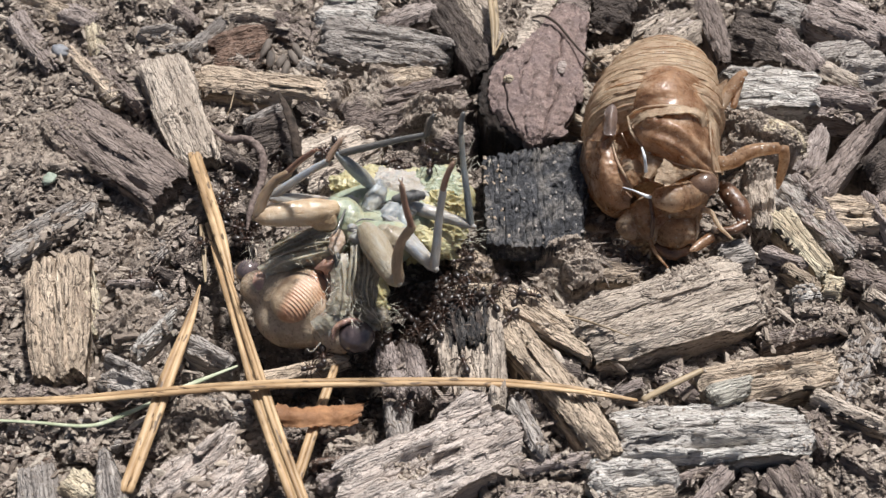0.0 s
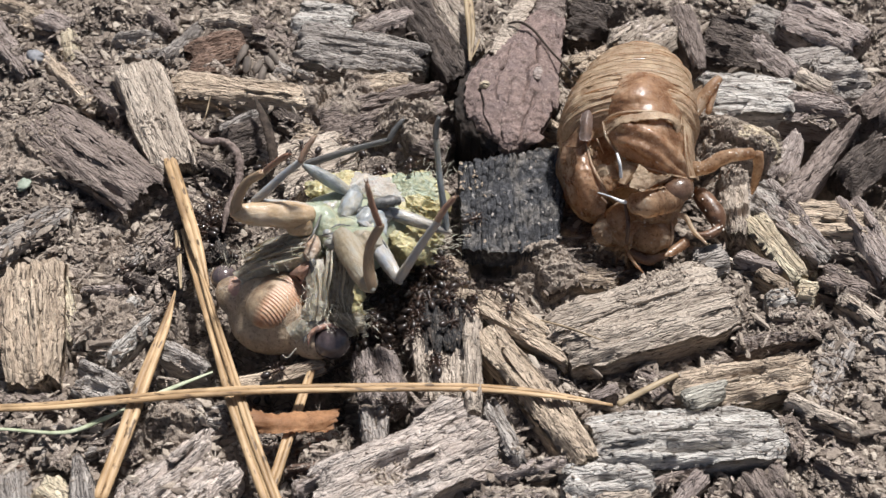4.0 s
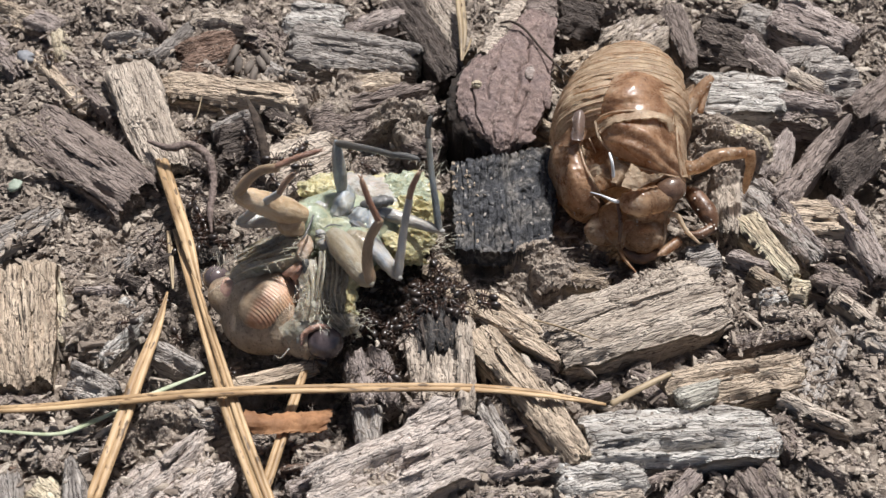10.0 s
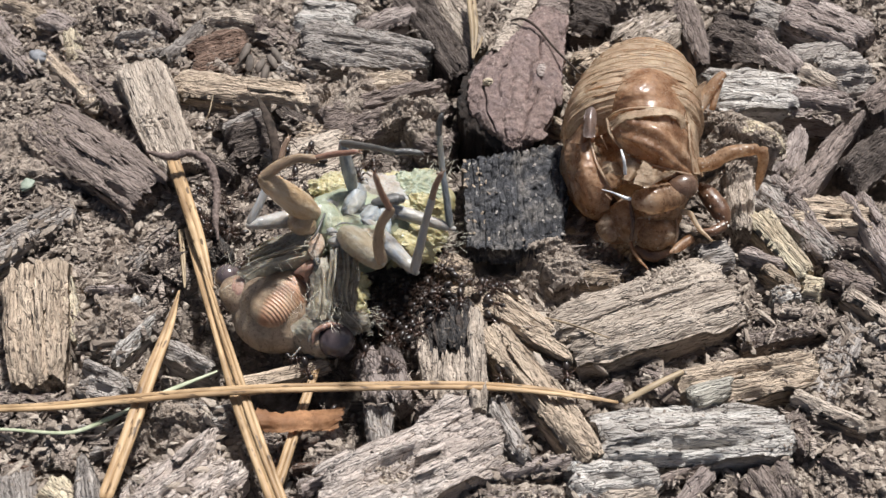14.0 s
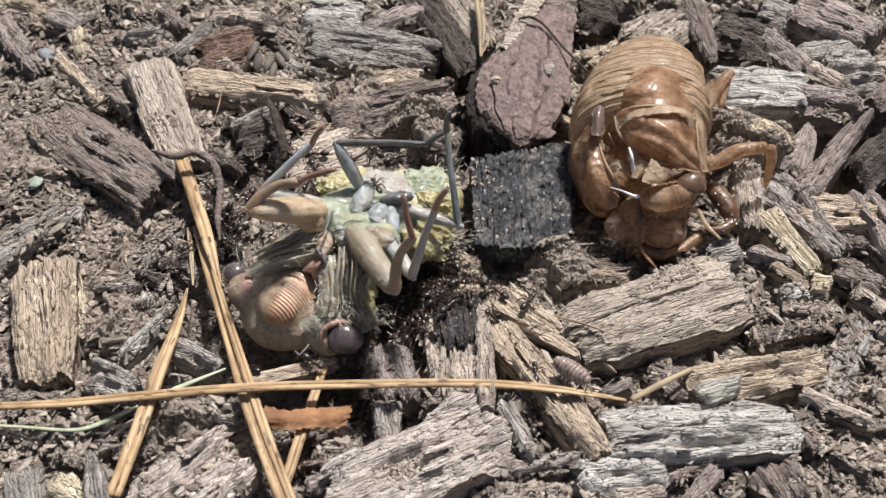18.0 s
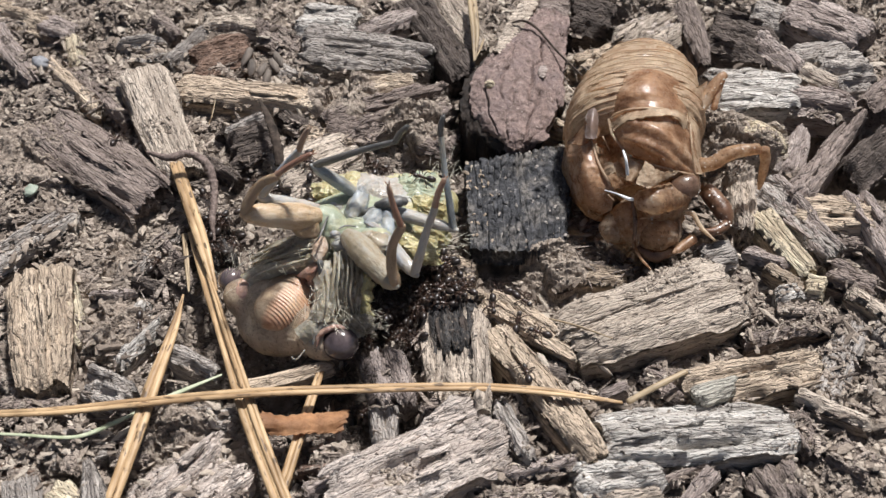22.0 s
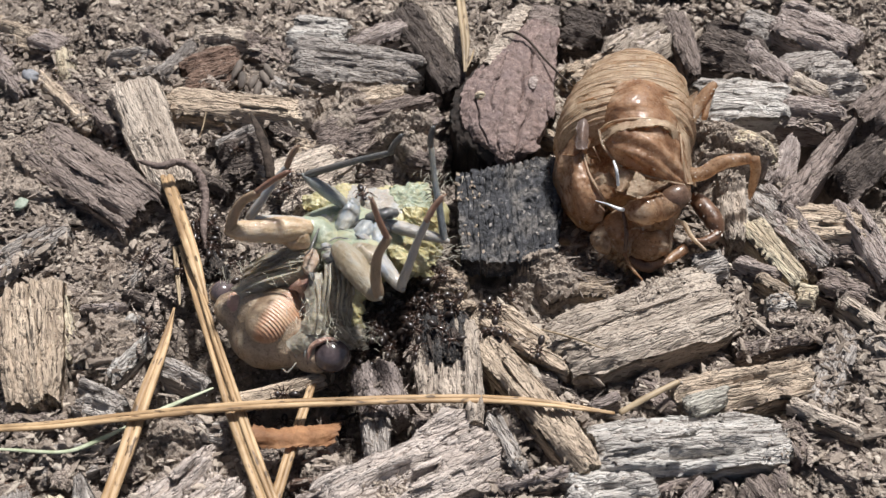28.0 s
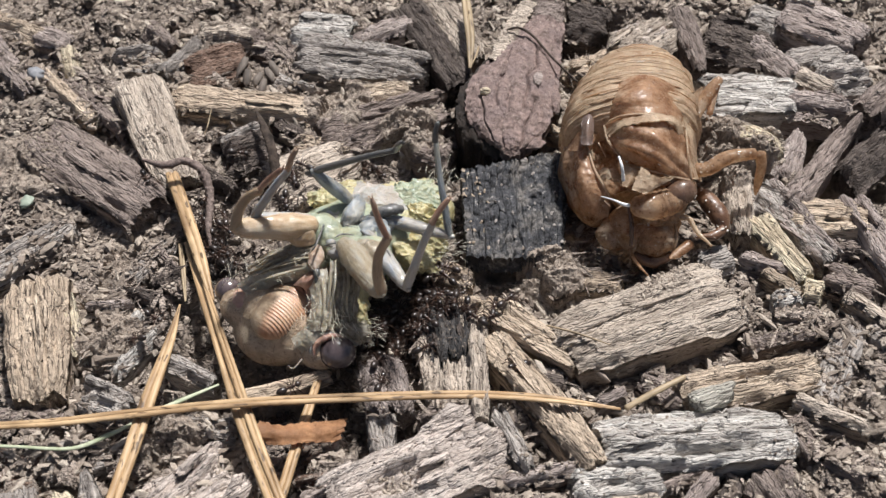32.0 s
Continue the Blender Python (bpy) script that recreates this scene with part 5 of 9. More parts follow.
for px, lab in (((-39.43, 25.45, 1.66), "rounded blue-grey pebble in soil"),):
    tagged(thing_mesh("pebble", blob(np.array(px) - (0, 0, 0.35), (1.0, 0.85, 0.7), lump=0.3, seed=4), PEBBLE, px), lab, "pebble")
GREEN_AT = (-36.78, 7.53, 1.3)
tagged(thing_mesh("flake", blob(GREEN_AT, (0.75, 0.6, 0.25), axes_of((0.5, 0.8, 0.25)), lump=0.4, seed=9), MINT, GREEN_AT), "small mint green flake on soil", "flake")
NUB_AT = (6.32, 17.27, 4.90)
tagged(thing_mesh("soil_crumb", blob(NUB_AT, (0.55, 0.42, 0.4), lump=0.3, seed=12), WOOD["yellow"], NUB_AT), "small tan crumb of soil on the bark", "crumb")

SEEDS = ((-17.61, 24.01, 1.92), (-16.48, 23.57, 1.92), (-15.32, 24.18, 1.92), (-18.19, 25.55, 2.1), (-15.95, 22.49, 1.74), (-14.93, 25.12, 2.01))
for i, c in enumerate(SEEDS):
    g = blob(np.array(c) - (0, 0, 0.35), (1.1 + 0.15 * math.sin(i * 5), 0.42, 0.4), axes_of((0.6 * math.sin(i * 2.3), 1, 0.3)), 12, 12, 0.25, seed=i)
    tagged(thing_mesh("seed", g, SEED, c), "small grey elongated seed lying in mulch", "seed", "seeds in the mulch")

# ---------------------------------------------------------------- loose litter


def litter():
    """Small broken chips between the large ones: one object, too many to count."""
    rnd = random.Random(11)
    verts, faces, k = [], [], 0
    tries = 0
    made = 0
    while made < 2500 and tries < 16000:
        tries += 1
        x, y = rnd.uniform(-60, 60), rnd.uniform(-34, 52)
        z, nor = surf(x, y)
        if z > 1.05 or any(((x - q[0]) / ra) ** 2 + ((y - q[1]) / rb) ** 2 < 0.7 for q, deep, ra, rb in PITS):
            continue
        L = min(9, rnd.lognormvariate(0.95, 0.5))
        W = L * rnd.uniform(0.16, 0.5)
        T = rnd.uniform(0.5, 1.5)
        v, f = chip_geo(L, W, T, 500 + made, jag=1.3, groove=0.2, rough=rnd.uniform(0.15, 0.5), cell=0.55, point=rnd.uniform(0, 0.6))
        m = np.array(pose(x, y, z + rnd.uniform(0.1, 0.6), rnd.uniform(-22, 22), rnd.uniform(-14, 14), rnd.uniform(0, 360)))
        verts.append(v @ m[:3, :3].T + m[:3, 3])
        faces += [tuple(i + k for i in q) for q in f]
        k += len(v)
        made += 1
    verts = np.vstack(verts)
    ob = new("wood_litter", mesh_of("wood_litter", verts * MM, faces, WOOD["debris"]))
    tagged(ob, "broken brown and grey bits of wood between larger chips", "wood litter", kind="stuff")
    return verts, faces


SURFACE.append(litter())
allv, allf, k0 = [], [], 0
for sv, sf in SURFACE:
    allv.append(sv)
    allf += [tuple(i + k0 for i in f) for f in sf]
    k0 += len(sv)
TREE = BVHTree.FromPolygons(np.vstack(allv).tolist(), allf)


INSECT_AT = (-9.21, -0.96, 2)
BARK_AT, COAL_AT = (8.91, 19.11, 4), (8.58, 3.55, 3)


def scatter(name, label, count, seed, small, large, material, high, stretch=1.0, above=0.0, smooth=False, power=2.4, clear=0, near=0):
    """Crumbs or fibres lying on whatever is below; few on what stands higher than `high` mm."""
    rnd = random.Random(seed)
    gen = np.random.default_rng(seed)
    t = (1 + 5**0.5) / 2
    ico = np.array([(-1, t, 0), (1, t, 0), (-1, -t, 0), (1, -t, 0), (0, -1, t), (0, 1, t), (0, -1, -t), (0, 1, -t), (t, 0, -1), (t, 0, 1), (-t, 0, -1), (-t, 0, 1)]) / 1.9
    tri = [(0, 11, 5), (0, 5, 1), (0, 1, 7), (0, 7, 10), (0, 10, 11), (1, 5, 9), (5, 11, 4), (11, 10, 2), (10, 7, 6), (7, 1, 8), (3, 9, 4), (3, 4, 2), (3, 2, 6), (3, 6, 8), (3, 8, 9), (4, 9, 5), (2, 4, 11), (6, 2, 10), (8, 6, 7), (9, 8, 1)]
    verts, faces, k = [], [], 0
    octa = np.array([(1, 0, 0), (-1, 0, 0), (0, 1, 0), (0, -1, 0), (0, 0, 1), (0, 0, -1)], float)
    six = [(0, 2, 4), (2, 1, 4), (1, 3, 4), (3, 0, 4), (2, 0, 5), (1, 2, 5), (3, 1, 5), (0, 3, 5)]
    for i in range(count):
        x, y = rnd.uniform(-56, 56), rnd.uniform(-32, 48)
        far = math.hypot(x - INSECT_AT[0], y - INSECT_AT[1])
        if any(deep > 3.9 and ((x - q[0]) / ra) ** 2 + ((y - q[1]) / rb) ** 2 < 0.7 for q, deep, ra, rb in PITS):
            continue
        if far < clear or near and far > near * (0.6 + 0.4 * rnd.random()):
            continue
        z, nor = surf(x, y)
        if ((x - BARK_AT[0]) / 5) ** 2 + ((y - BARK_AT[1]) / 8) ** 2 < 1 or ((x - COAL_AT[0]) / 5) ** 2 + ((y - COAL_AT[1]) / 5.5) ** 2 < 1:
            continue
        thick = fbm(x * 0.12 + 40, y * 0.12 + 40, seed, 2)
        if z > high and rnd.random() > above * (thick > 0.46):
            continue
        r = small * (large / small) ** (rnd.random() ** power)
        if z > high:
            r = min(r, 0.05 + 0.1 * rnd.random() ** 2)
        m = np.array(Euler((rnd.uniform(-0.5, 0.5), rnd.uniform(-0.5, 0.5), rnd.uniform(0, 6.3))).to_matrix())
        body, shell = (ico, tri) if r > 0.17 else (octa, six)
        v = body * (1 + gen.uniform(-0.45, 0.4, (len(body), 1)) * (0.6 if smooth else 1)) * np.array([r * stretch * rnd.uniform(0.7, 1.3), r * rnd.uniform(0.6, 1.2), r * rnd.uniform(0.35, 0.85)])
        verts.append(v @ m.T + (x, y, z + r * 0.35))
        faces += [(a + k, b + k, c + k) for a, b, c in shell]
        k += len(body)
    ob = new(name, mesh_of(name, np.vstack(verts) * MM, faces, material, smooth=smooth))
    tagged(ob, label, name.replace("_", " "), kind="stuff")


scatter("soil_crumbs", "brown and tan crumbs of dry soil between the chips", 46000, 21, 0.08, 0.42, CRUMB, 1.2, 1.2, 0.35)
scatter("soil_pellets", "crumbly tan bits of dry soil between the chips", 15000, 23, 0.12, 0.42, CRUMB, 1.5, 2.6, 0.0, False, 1.5, clear=17)
scatter("dark_fibres", "dark damp fibres of rotten wood round the insect", 38000, 24, 0.05, 0.15, WOOD["dark"], 1.9, 7.0, 0.1, False, 1.8, near=20)
scatter("wood_shards", "flat broken shards of wood strewn between the chips", 20000, 25, 0.09, 0.3, WOOD["debris"], 1.55, 3.4, 0.03, False, 1.4, clear=13)
scatter("wood_fibres", "short brown splinters and fibres strewn over the mulch", 9000, 22, 0.06, 0.2, WOOD["debris"], 1.9, 8.0, 0.06)


def pile(centre, wide, tall, count, seed, large=0.24):
    """A crumbly clod of soil: a rough mound with loose crumbs on it."""
    rnd, gen = random.Random(seed), np.random.default_rng(seed)
    n = 56
    gx, gy = np.meshgrid(np.linspace(-1, 1, n), np.linspace(-1, 1, n))
    rad = np.sqrt(gx * gx + gy * gy) + 0.35 * (fbm(gx * 2.5 + 5, gy * 2.5 + 5, seed) - 0.5)
    px, py = centre[0] + gx * wide, centre[1] + gy * wide
    low = np.array([[surf(a, c)[0] for a, c in zip(ra, rc)] for ra, rc in zip(px, py)])
    base = np.minimum(low, np.median(low) + 0.8)
    lift = tall * np.clip(1 - rad**2, -0.6, 1) * (0.5 + fbm(gx * 3, gy * 3 + 9, seed + 1))
    grit = 0.5 * (fbm(px * 2.2, py * 2.2, seed + 2, 4) - 0.5) + 0.22 * (hash2(np.floor(px * 5), np.floor(py * 5), seed) - 0.5)
    z = base + lift + grit * np.clip(1.2 - rad, 0, 1) - 0.5 * np.clip(rad - 0.7, 0, 1)
    mound = np.stack([px, py, z], -1).reshape(-1, 3)
    t = (1 + 5**0.5) / 2
    ico = np.array([(-1, t, 0), (1, t, 0), (-1, -t, 0), (1, -t, 0), (0, -1, t), (0, 1, t), (0, -1, -t), (0, 1, -t), (t, 0, -1), (t, 0, 1), (-t, 0, -1), (-t, 0, 1)]) / 1.9
    tri = [(0, 11, 5), (0, 5, 1), (0, 1, 7), (0, 7, 10), (0, 10, 11), (1, 5, 9), (5, 11, 4), (11, 10, 2), (10, 7, 6), (7, 1, 8), (3, 9, 4), (3, 4, 2), (3, 2, 6), (3, 6, 8), (3, 8, 9), (4, 9, 5), (2, 4, 11), (6, 2, 10), (8, 6, 7), (9, 8, 1)]
    verts, faces, k = [], [], 0
    if tall > 0.5:
        verts, faces, k = [mound], grid_faces(n, n), n * n
    for _ in range(count):
        x, y = rnd.gauss(0, 0.42), rnd.gauss(0, 0.4)
        if abs(x) > 0.98 or abs(y) > 0.98:
            continue
        i, j = int((y + 1) / 2 * (n - 1)), int((x + 1) / 2 * (n - 1))
        zz = max(z[i, j], low[i, j]) if tall > 0.5 else low[i, j]
        s = 0.05 * (large / 0.05) ** (rnd.random() ** 1.8)
        v = ico * (1 + gen.uniform(-0.5, 0.45, (12, 1))) * (s * np.array([rnd.uniform(0.8, 2.0), rnd.uniform(0.6, 1.1), rnd.uniform(0.4, 0.9)]))
        m = np.array(Euler((rnd.uniform(-0.8, 0.8), rnd.uniform(-0.8, 0.8), rnd.uniform(0, 6))).to_matrix())
        verts.append(v @ m.T + (centre[0] + x * wide, centre[1] + y * wide, zz + s * 0.25))
        faces += [(a + k, c + k, d + k) for a, c, d in tri]
        k += 12
    tagged(new("soil_heap", mesh_of("soil_heap", np.vstack(verts) * MM, faces, CLOD if tall > 0.5 else CRUMB, False)), "crumbly clod of dry brown soil on the mulch", "soil heap", kind="stuff")


for seed, (spot, wide, tall, count) in enumerate((((28.12, 12.13, 2), 3.0, 1.4, 700), ((31.48, 10.1, 1), 2.2, 1.0, 300), ((20.2, -4.86, 3), 4.0, 0.2, 420), ((29.03, 8.25, 1), 2.6, 0.9, 300), ((-1.05, 15.25, 1), 3.4, 1.3, 500), ((30.67, -8.33, 1), 4.2, 0.2, 500),
                                                  ((-26.14, 13.41, 3), 2.6, 0.2, 120), ((-8.14, 19.53, 1), 4.0, 1.0, 400), ((-2.52, -24.24, 3), 2.2, 0.2, 130), ((8.53, -24.08, 1), 3.4, 0.2, 380), ((31.27, -23.59, 1), 5.0, 0.2, 900), ((-20.48, -18.74, 1), 3.0, 0.8, 320), ((-26.72, -8.33, 1), 3.0, 0.7, 260), ((-38.13, 12.98, 0), 5.0, 0.8, 700), ((-26.15, 0.56, 1), 3.4, 0.7, 360), ((11.28, -2.73, 1), 3.0, 0.8, 300))):
    pile(spot, wide, tall, count, 300 + seed)

# ---------------------------------------------------------------- shed insect skin


def loft(rows, n=40, wave=None, cut=None):
    """A skin through rings (centre x, y, z, half width, half height) that stand across y."""
    r = smooth_path(rows, 150)
    a = np.linspace(0, 2 * np.pi, n, endpoint=False)
    s = np.linspace(0, 1, len(r))[:, None]
    k = 1 if wave is None else wave(s, a[None])
    ca, sa = np.cos(a), np.sin(a)
    shape = np.sign(ca) * np.abs(ca) ** 0.85, np.sign(sa) * np.abs(sa) ** 0.9
    v = np.stack([r[:, :1] + r[:, 3:4] * k * shape[0], r[:, 1:2] + 0 * a[None], r[:, 2:3] + r[:, 4:5] * k * shape[1]], -1)
    f = grid_faces(len(r), n, True)
    f += [tuple(range(n))[::-1], tuple((len(r) - 1) * n + j for j in range(n))]
    return v.reshape(-1, 3), f


def shed_skin():
    ob = thing("insect_skin", (20.34, 7.73, 0), "empty amber-brown cicada skin split along its back", "cicada skin")
    def rings(s, a):
        t = s * 15
        t = t + 0.35 * (vnoise(s * 5, np.cos(a) * 2 + 3, 8) - 0.5)
        saw = (t - np.floor(t)) ** 4 * np.clip(1.25 - s * 1.5, 0.1, 1)
        return 1 + 0.075 * saw + 0.012 * np.sin(t * 17 + 4 * vnoise(s * 7, np.cos(a) * 3 + 5, 4)) - 0.03 + 0.035 * (vnoise(s * 14, np.cos(a) * 2 + 7, 5) - 0.5) + 0.03 * (vnoise(s * 44, np.sin(a) * 4 + np.cos(a) * 4 + 9, 6) - 0.5)

    rows = []
    for top, wide, tall in (((21.97, 23.13, 5.4), 1.6, 1.4), ((21.5, 20.97, 7), 3.6, 2.6), ((20.48, 16.28, 9.6), 5.3, 4.0), ((19.57, 11.88, 11), 6.2, 5.0), ((19.09, 8.84, 11.2), 6.4, 5.2), ((19.32, 7.45, 9.8), 5.5, 4.6), ((20.24, 6.74, 7), 4.2, 3.6), ((20.77, 5.67, 5.2), 3.6, 2.6), ((20.98, 4.52, 4.2), 2.8, 2.2)):
        rows.append((top[0], top[1], top[2] - tall, wide, tall))
    part("abdomen", crinkle(loft(rows, 100, rings), 0.09, 1.0, 3), SHELL_PALE, ob, "pale tan ringed abdomen")
    body = smooth_path(rows, 150)
    rr = random.Random(8)
    for i in (7, 12, 16, 21, 25, 30, 34, 37, 41, 45, 49, 53, 57, 62, 66, 71, 77, 84):
        a = np.linspace(rr.uniform(0.25, 0.8), rr.uniform(2.2, 2.9), 9)
        k = np.clip(i + np.cumsum([rr.uniform(-0.9, 0.9) for _ in a]).astype(int), 0, 149)
        pts = np.stack([body[k, 0] + body[k, 3] * 1.015 * np.cos(a), body[k, 1], body[k, 2] + body[k, 4] * 1.02 * np.abs(np.sin(a)) ** 0.9], -1)
        part("ring_edge", tube(pts, [0.03] + [rr.uniform(0.025, 0.075) for _ in range(7)] + [0.03], 6, 60, 0.8, lump=0.4, seed=i), SHELL_PALE if i % 2 else SHELL_DUST, ob)
    folds = lambda k, a, lean: (lambda u, v, g: a * np.sin((u * lean + v) * k + 3 * fbm(u * 3, v * 3, 7)) * np.clip(np.minimum(u, 1 - u) * 6, 0, 1) * np.clip(np.minimum(v, 1 - v) * 6, 0, 1))
    part("back_plate", sheet((((16.74, 11.33, 9.6), (18.28, 11.66, 11), (20.45, 11.51, 11.6), (22.91, 11.35, 10.40), (24.01, 11.85, 8.40)), ((16.25, 9.47, 9.6), (17.84, 8.55, 11.8), (20.24, 8.47, 12.2), (22.91, 9.13, 10.40), (24.01, 9.63, 8.40)), ((16.33, 7.71, 9.2), (17.98, 6.83, 11.2), (20.57, 6.4, 11.6), (22.90, 6.88, 9.80), (24.00, 7.38, 7.80))), 90, 100, 0.10, 0.9, 3, relief=folds(9, 0.12, 0.7)), SHELL, ob, "glossy brown plate of the back")
    part("back_plate", sheet((((16.17, 7.02, 10), (17.79, 5.94, 11.9), (20.59, 5.52, 12.3), (22.95, 5.97, 10.20), (24.05, 6.47, 8.20)), ((16.39, 4.97, 9.8), (17.86, 4.03, 11.6), (20.52, 3.62, 11.8), (22.90, 4.08, 9.80), (24.00, 4.58, 7.80)), ((17.17, 3.88, 9.3), (18.31, 2.8, 10.8), (20.63, 2.12, 10.8), (23.06, 2.68, 8.80), (24.16, 3.18, 6.80)), ((17.94, 3.34, 8.6), (19.11, 2.35, 9.2), (20.98, 1.6, 9), (23.17, 1.88, 7.80), (24.27, 2.38, 5.80))), 100, 110, 0.10, 0.9, 6, relief=folds(13, 0.14, -1.2)), SHELL, ob, "glossy domed plate of the back")
    for pts, rr in ((((16.21, 6.67, 10.2), (17.12, 6.12, 11.6), (19.14, 5.62, 12.4), (21.12, 5.59, 12.1), (23.1, 5.72, 10.5)), 0.12), (((16.18, 6.7, 10.1), (16.44, 4.66, 9.9), (17.9, 3.28, 8.8)), 0.13), (((23.14, 5.9, 10.4), (23.12, 3.45, 9.6), (23.37, 1.83, 8.2)), 0.1), (((17.89, 3.14, 8.8), (19.84, 1.71, 9.3), (23.27, 1.66, 8.1)), 0.1)):
        part("rim", crinkle(tube(pts, [rr] * len(pts), 8, 40, 0.7, lump=0.3), 0.06, 1.2, 4), SHELL_PALE, ob, "paler rim of the split back")
    part("band", sheet((((16.28, 6.04, 10.20), (17.34, 5.66, 11.70), (19.74, 5.43, 12.50), (22.10, 5.71, 11.90), (23.08, 5.37, 10.40)), ((16.47, 5.09, 10.30), (17.52, 4.72, 11.80), (19.60, 4.42, 12.60), (21.67, 4.76, 12.00), (22.56, 4.57, 10.50))), 90, 40, 0.10, 1.1, 23, edge=0.25), SHELL_PALE, ob, "matt tan band across the split back")
    part("facet", sheet((((18.75, 1.68, 10.00), (20.05, 0.86, 9.60), (21.59, 1.10, 9.20)), ((17.91, -0.01, 9.00), (18.96, -0.36, 8.80), (20.35, 0.43, 8.80))), 40, 30, 0.12, 1.2, 24, edge=0.2), SHELL_PALE, ob, "dusty tan fold of the split")
    part("side_plate", sheet((((23.58, 11.33, 9.6), (25.2, 12.65, 8.4), (26.87, 15.41, 6.6)), ((23.37, 7.66, 9.6), (24.57, 8.76, 8.2), (25.57, 10.64, 6.4)), ((23.41, 4.39, 9), (24.31, 5.57, 7.6), (24.98, 6.88, 6)), ((23.49, 2.14, 7.8), (24.44, 3.22, 6.6), (25.21, 4.46, 5))), 40, 30, 0.12, 0.8, 9), SHELL_PALE, ob, "tan side below the wing base")
    part("collar", sheet((((17.71, 3.07, 8.6), (19.21, 2.24, 9.1), (21.12, 1.66, 8.8), (23.24, 1.91, 7.9)), ((17.46, 2.1, 8.2), (19.17, 1.31, 8.6), (21.25, 1.33, 8.3), (23.25, 2.05, 7.4)), ((17.86, 1.25, 7.4), (19.15, 0.96, 7.7), (21.06, 1.55, 7.5), (23.09, 2.46, 6.9))), 40, 60, 0.25, 1.0, 11), SHELL_DUST, ob, "dusty tan collar behind the head")
    part("facet", sheet((((17.65, 2.75, 9.2), (18.32, 2.02, 9.4), (19.04, 1.74, 9.2)), ((17.22, 0.97, 8.4), (17.55, 0.65, 8.6), (17.79, 0.8, 8.3))), 24, 24, 0.06, 0.8, 12), SHELL_PALE, ob, "orange tan facet of the split")
    part("wing_pad", sheet((((14.95, 12.33, 8), (15.54, 10.62, 9.7), (16.51, 10.8, 9.4)), ((14.18, 10.28, 7.8), (14.97, 8.48, 9.5), (16.16, 8.87, 9)), ((13.7, 8.7, 7.2), (14.31, 7.05, 8.8), (15.66, 7.11, 8.4)), ((13.1, 7.38, 6.5), (13.9, 5.84, 7.9), (15.09, 6.2, 7.4))), 60, 40, 0.10, 0.6, 14), SHELL, ob, "folded glossy amber wing pad")
    # an added pane carrying the painted sheen along the wing pad
    part("wing_film", sheet((((14.85, 10.04, 9.70), (15.37, 9.95, 10.05), (15.97, 10.03, 9.70)), ((14.37, 7.75, 9.50), (14.85, 7.33, 9.90), (15.51, 7.60, 9.50)), ((14.13, 5.90, 8.80), (14.60, 5.31, 9.10), (15.18, 5.86, 8.70))), 50, 40, 0.10, 0.9, 16, edge=0.2), SHELL_SHEEN, ob, "glossy pane on the wing pad, coloured mauve-grey for the sky's sheen")
    part("flank", sheet((((12.99, 7.92, 6.4), (13.87, 6.58, 7.8), (14.84, 6.33, 7.9)), ((12.84, 6.35, 5.6), (13.75, 4.58, 7.4), (15.26, 3.79, 7.5)), ((13.08, 4.84, 4.6), (13.98, 2.81, 6.6), (15.9, 2.52, 6.9)), ((13.66, 3.34, 3.6), (14.7, 1.58, 5.3), (16.47, 1.6, 6.3)), ((14.84, 2.26, 2.6), (15.42, 1.19, 3.8), (16.4, 0.88, 4.6))), 90, 60, 0.22, 0.6, 15, relief=folds(7, 0.2, 0.5)), SHELL, ob, "hollow translucent flank below the split")
    part("rim", tube(((14.82, 6.23, 8), (15.24, 3.7, 7.6), (15.88, 2.43, 7), (16.52, 1.6, 6.3)), (0.07, 0.12, 0.12, 0.08), 8, 40, lump=0.3), SHELL_PALE, ob, "sharp pale edge of the split")
    part("core", crinkle(blob((14.71, 6, 3), (4.2, 1.7, 2.4), axes_of((0.30, -1, -0.12)), 40, 50, 0.06, 2, 5), 0.14, 0.5, 5), SHELL_DUST, ob, "dark inside of the skin")
    part("hollow", sheet((((15.1, 7.03, 7), (15.78, 7.65, 7.8), (16.56, 8.04, 8.4)), ((15.82, 4.9, 6), (16.69, 5.16, 6.6), (17.59, 4.68, 7.8)), ((16.57, 2.57, 5.4), (17.28, 2.42, 6), (18.13, 2.08, 6.8))), 40, 40, 0.3, 0.9, 17), SHELL_DUST, ob, "torn brown inside of the split")
    part("lining", sheet((((15.45, 3.68, 7.4), (16.14, 3.42, 8.1), (17.15, 3.47, 7.9)), ((15.79, 2.78, 7.2), (16.56, 2.34, 7.8), (17.59, 2.32, 7.4))), 30, 30, 0.2, 1.0, 18, edge=0.3), SHELL_PALE, ob, "curled tan lining")
    part("lining", sheet((((14.75, 6, 7.6), (15.04, 5.54, 8.2), (15.44, 5.32, 8)), ((14.88, 5.07, 7.4), (15.22, 4.82, 7.8), (15.56, 4.79, 7.4))), 24, 24, 0.15, 1.0, 19, edge=0.3), SHELL_PALE, ob)
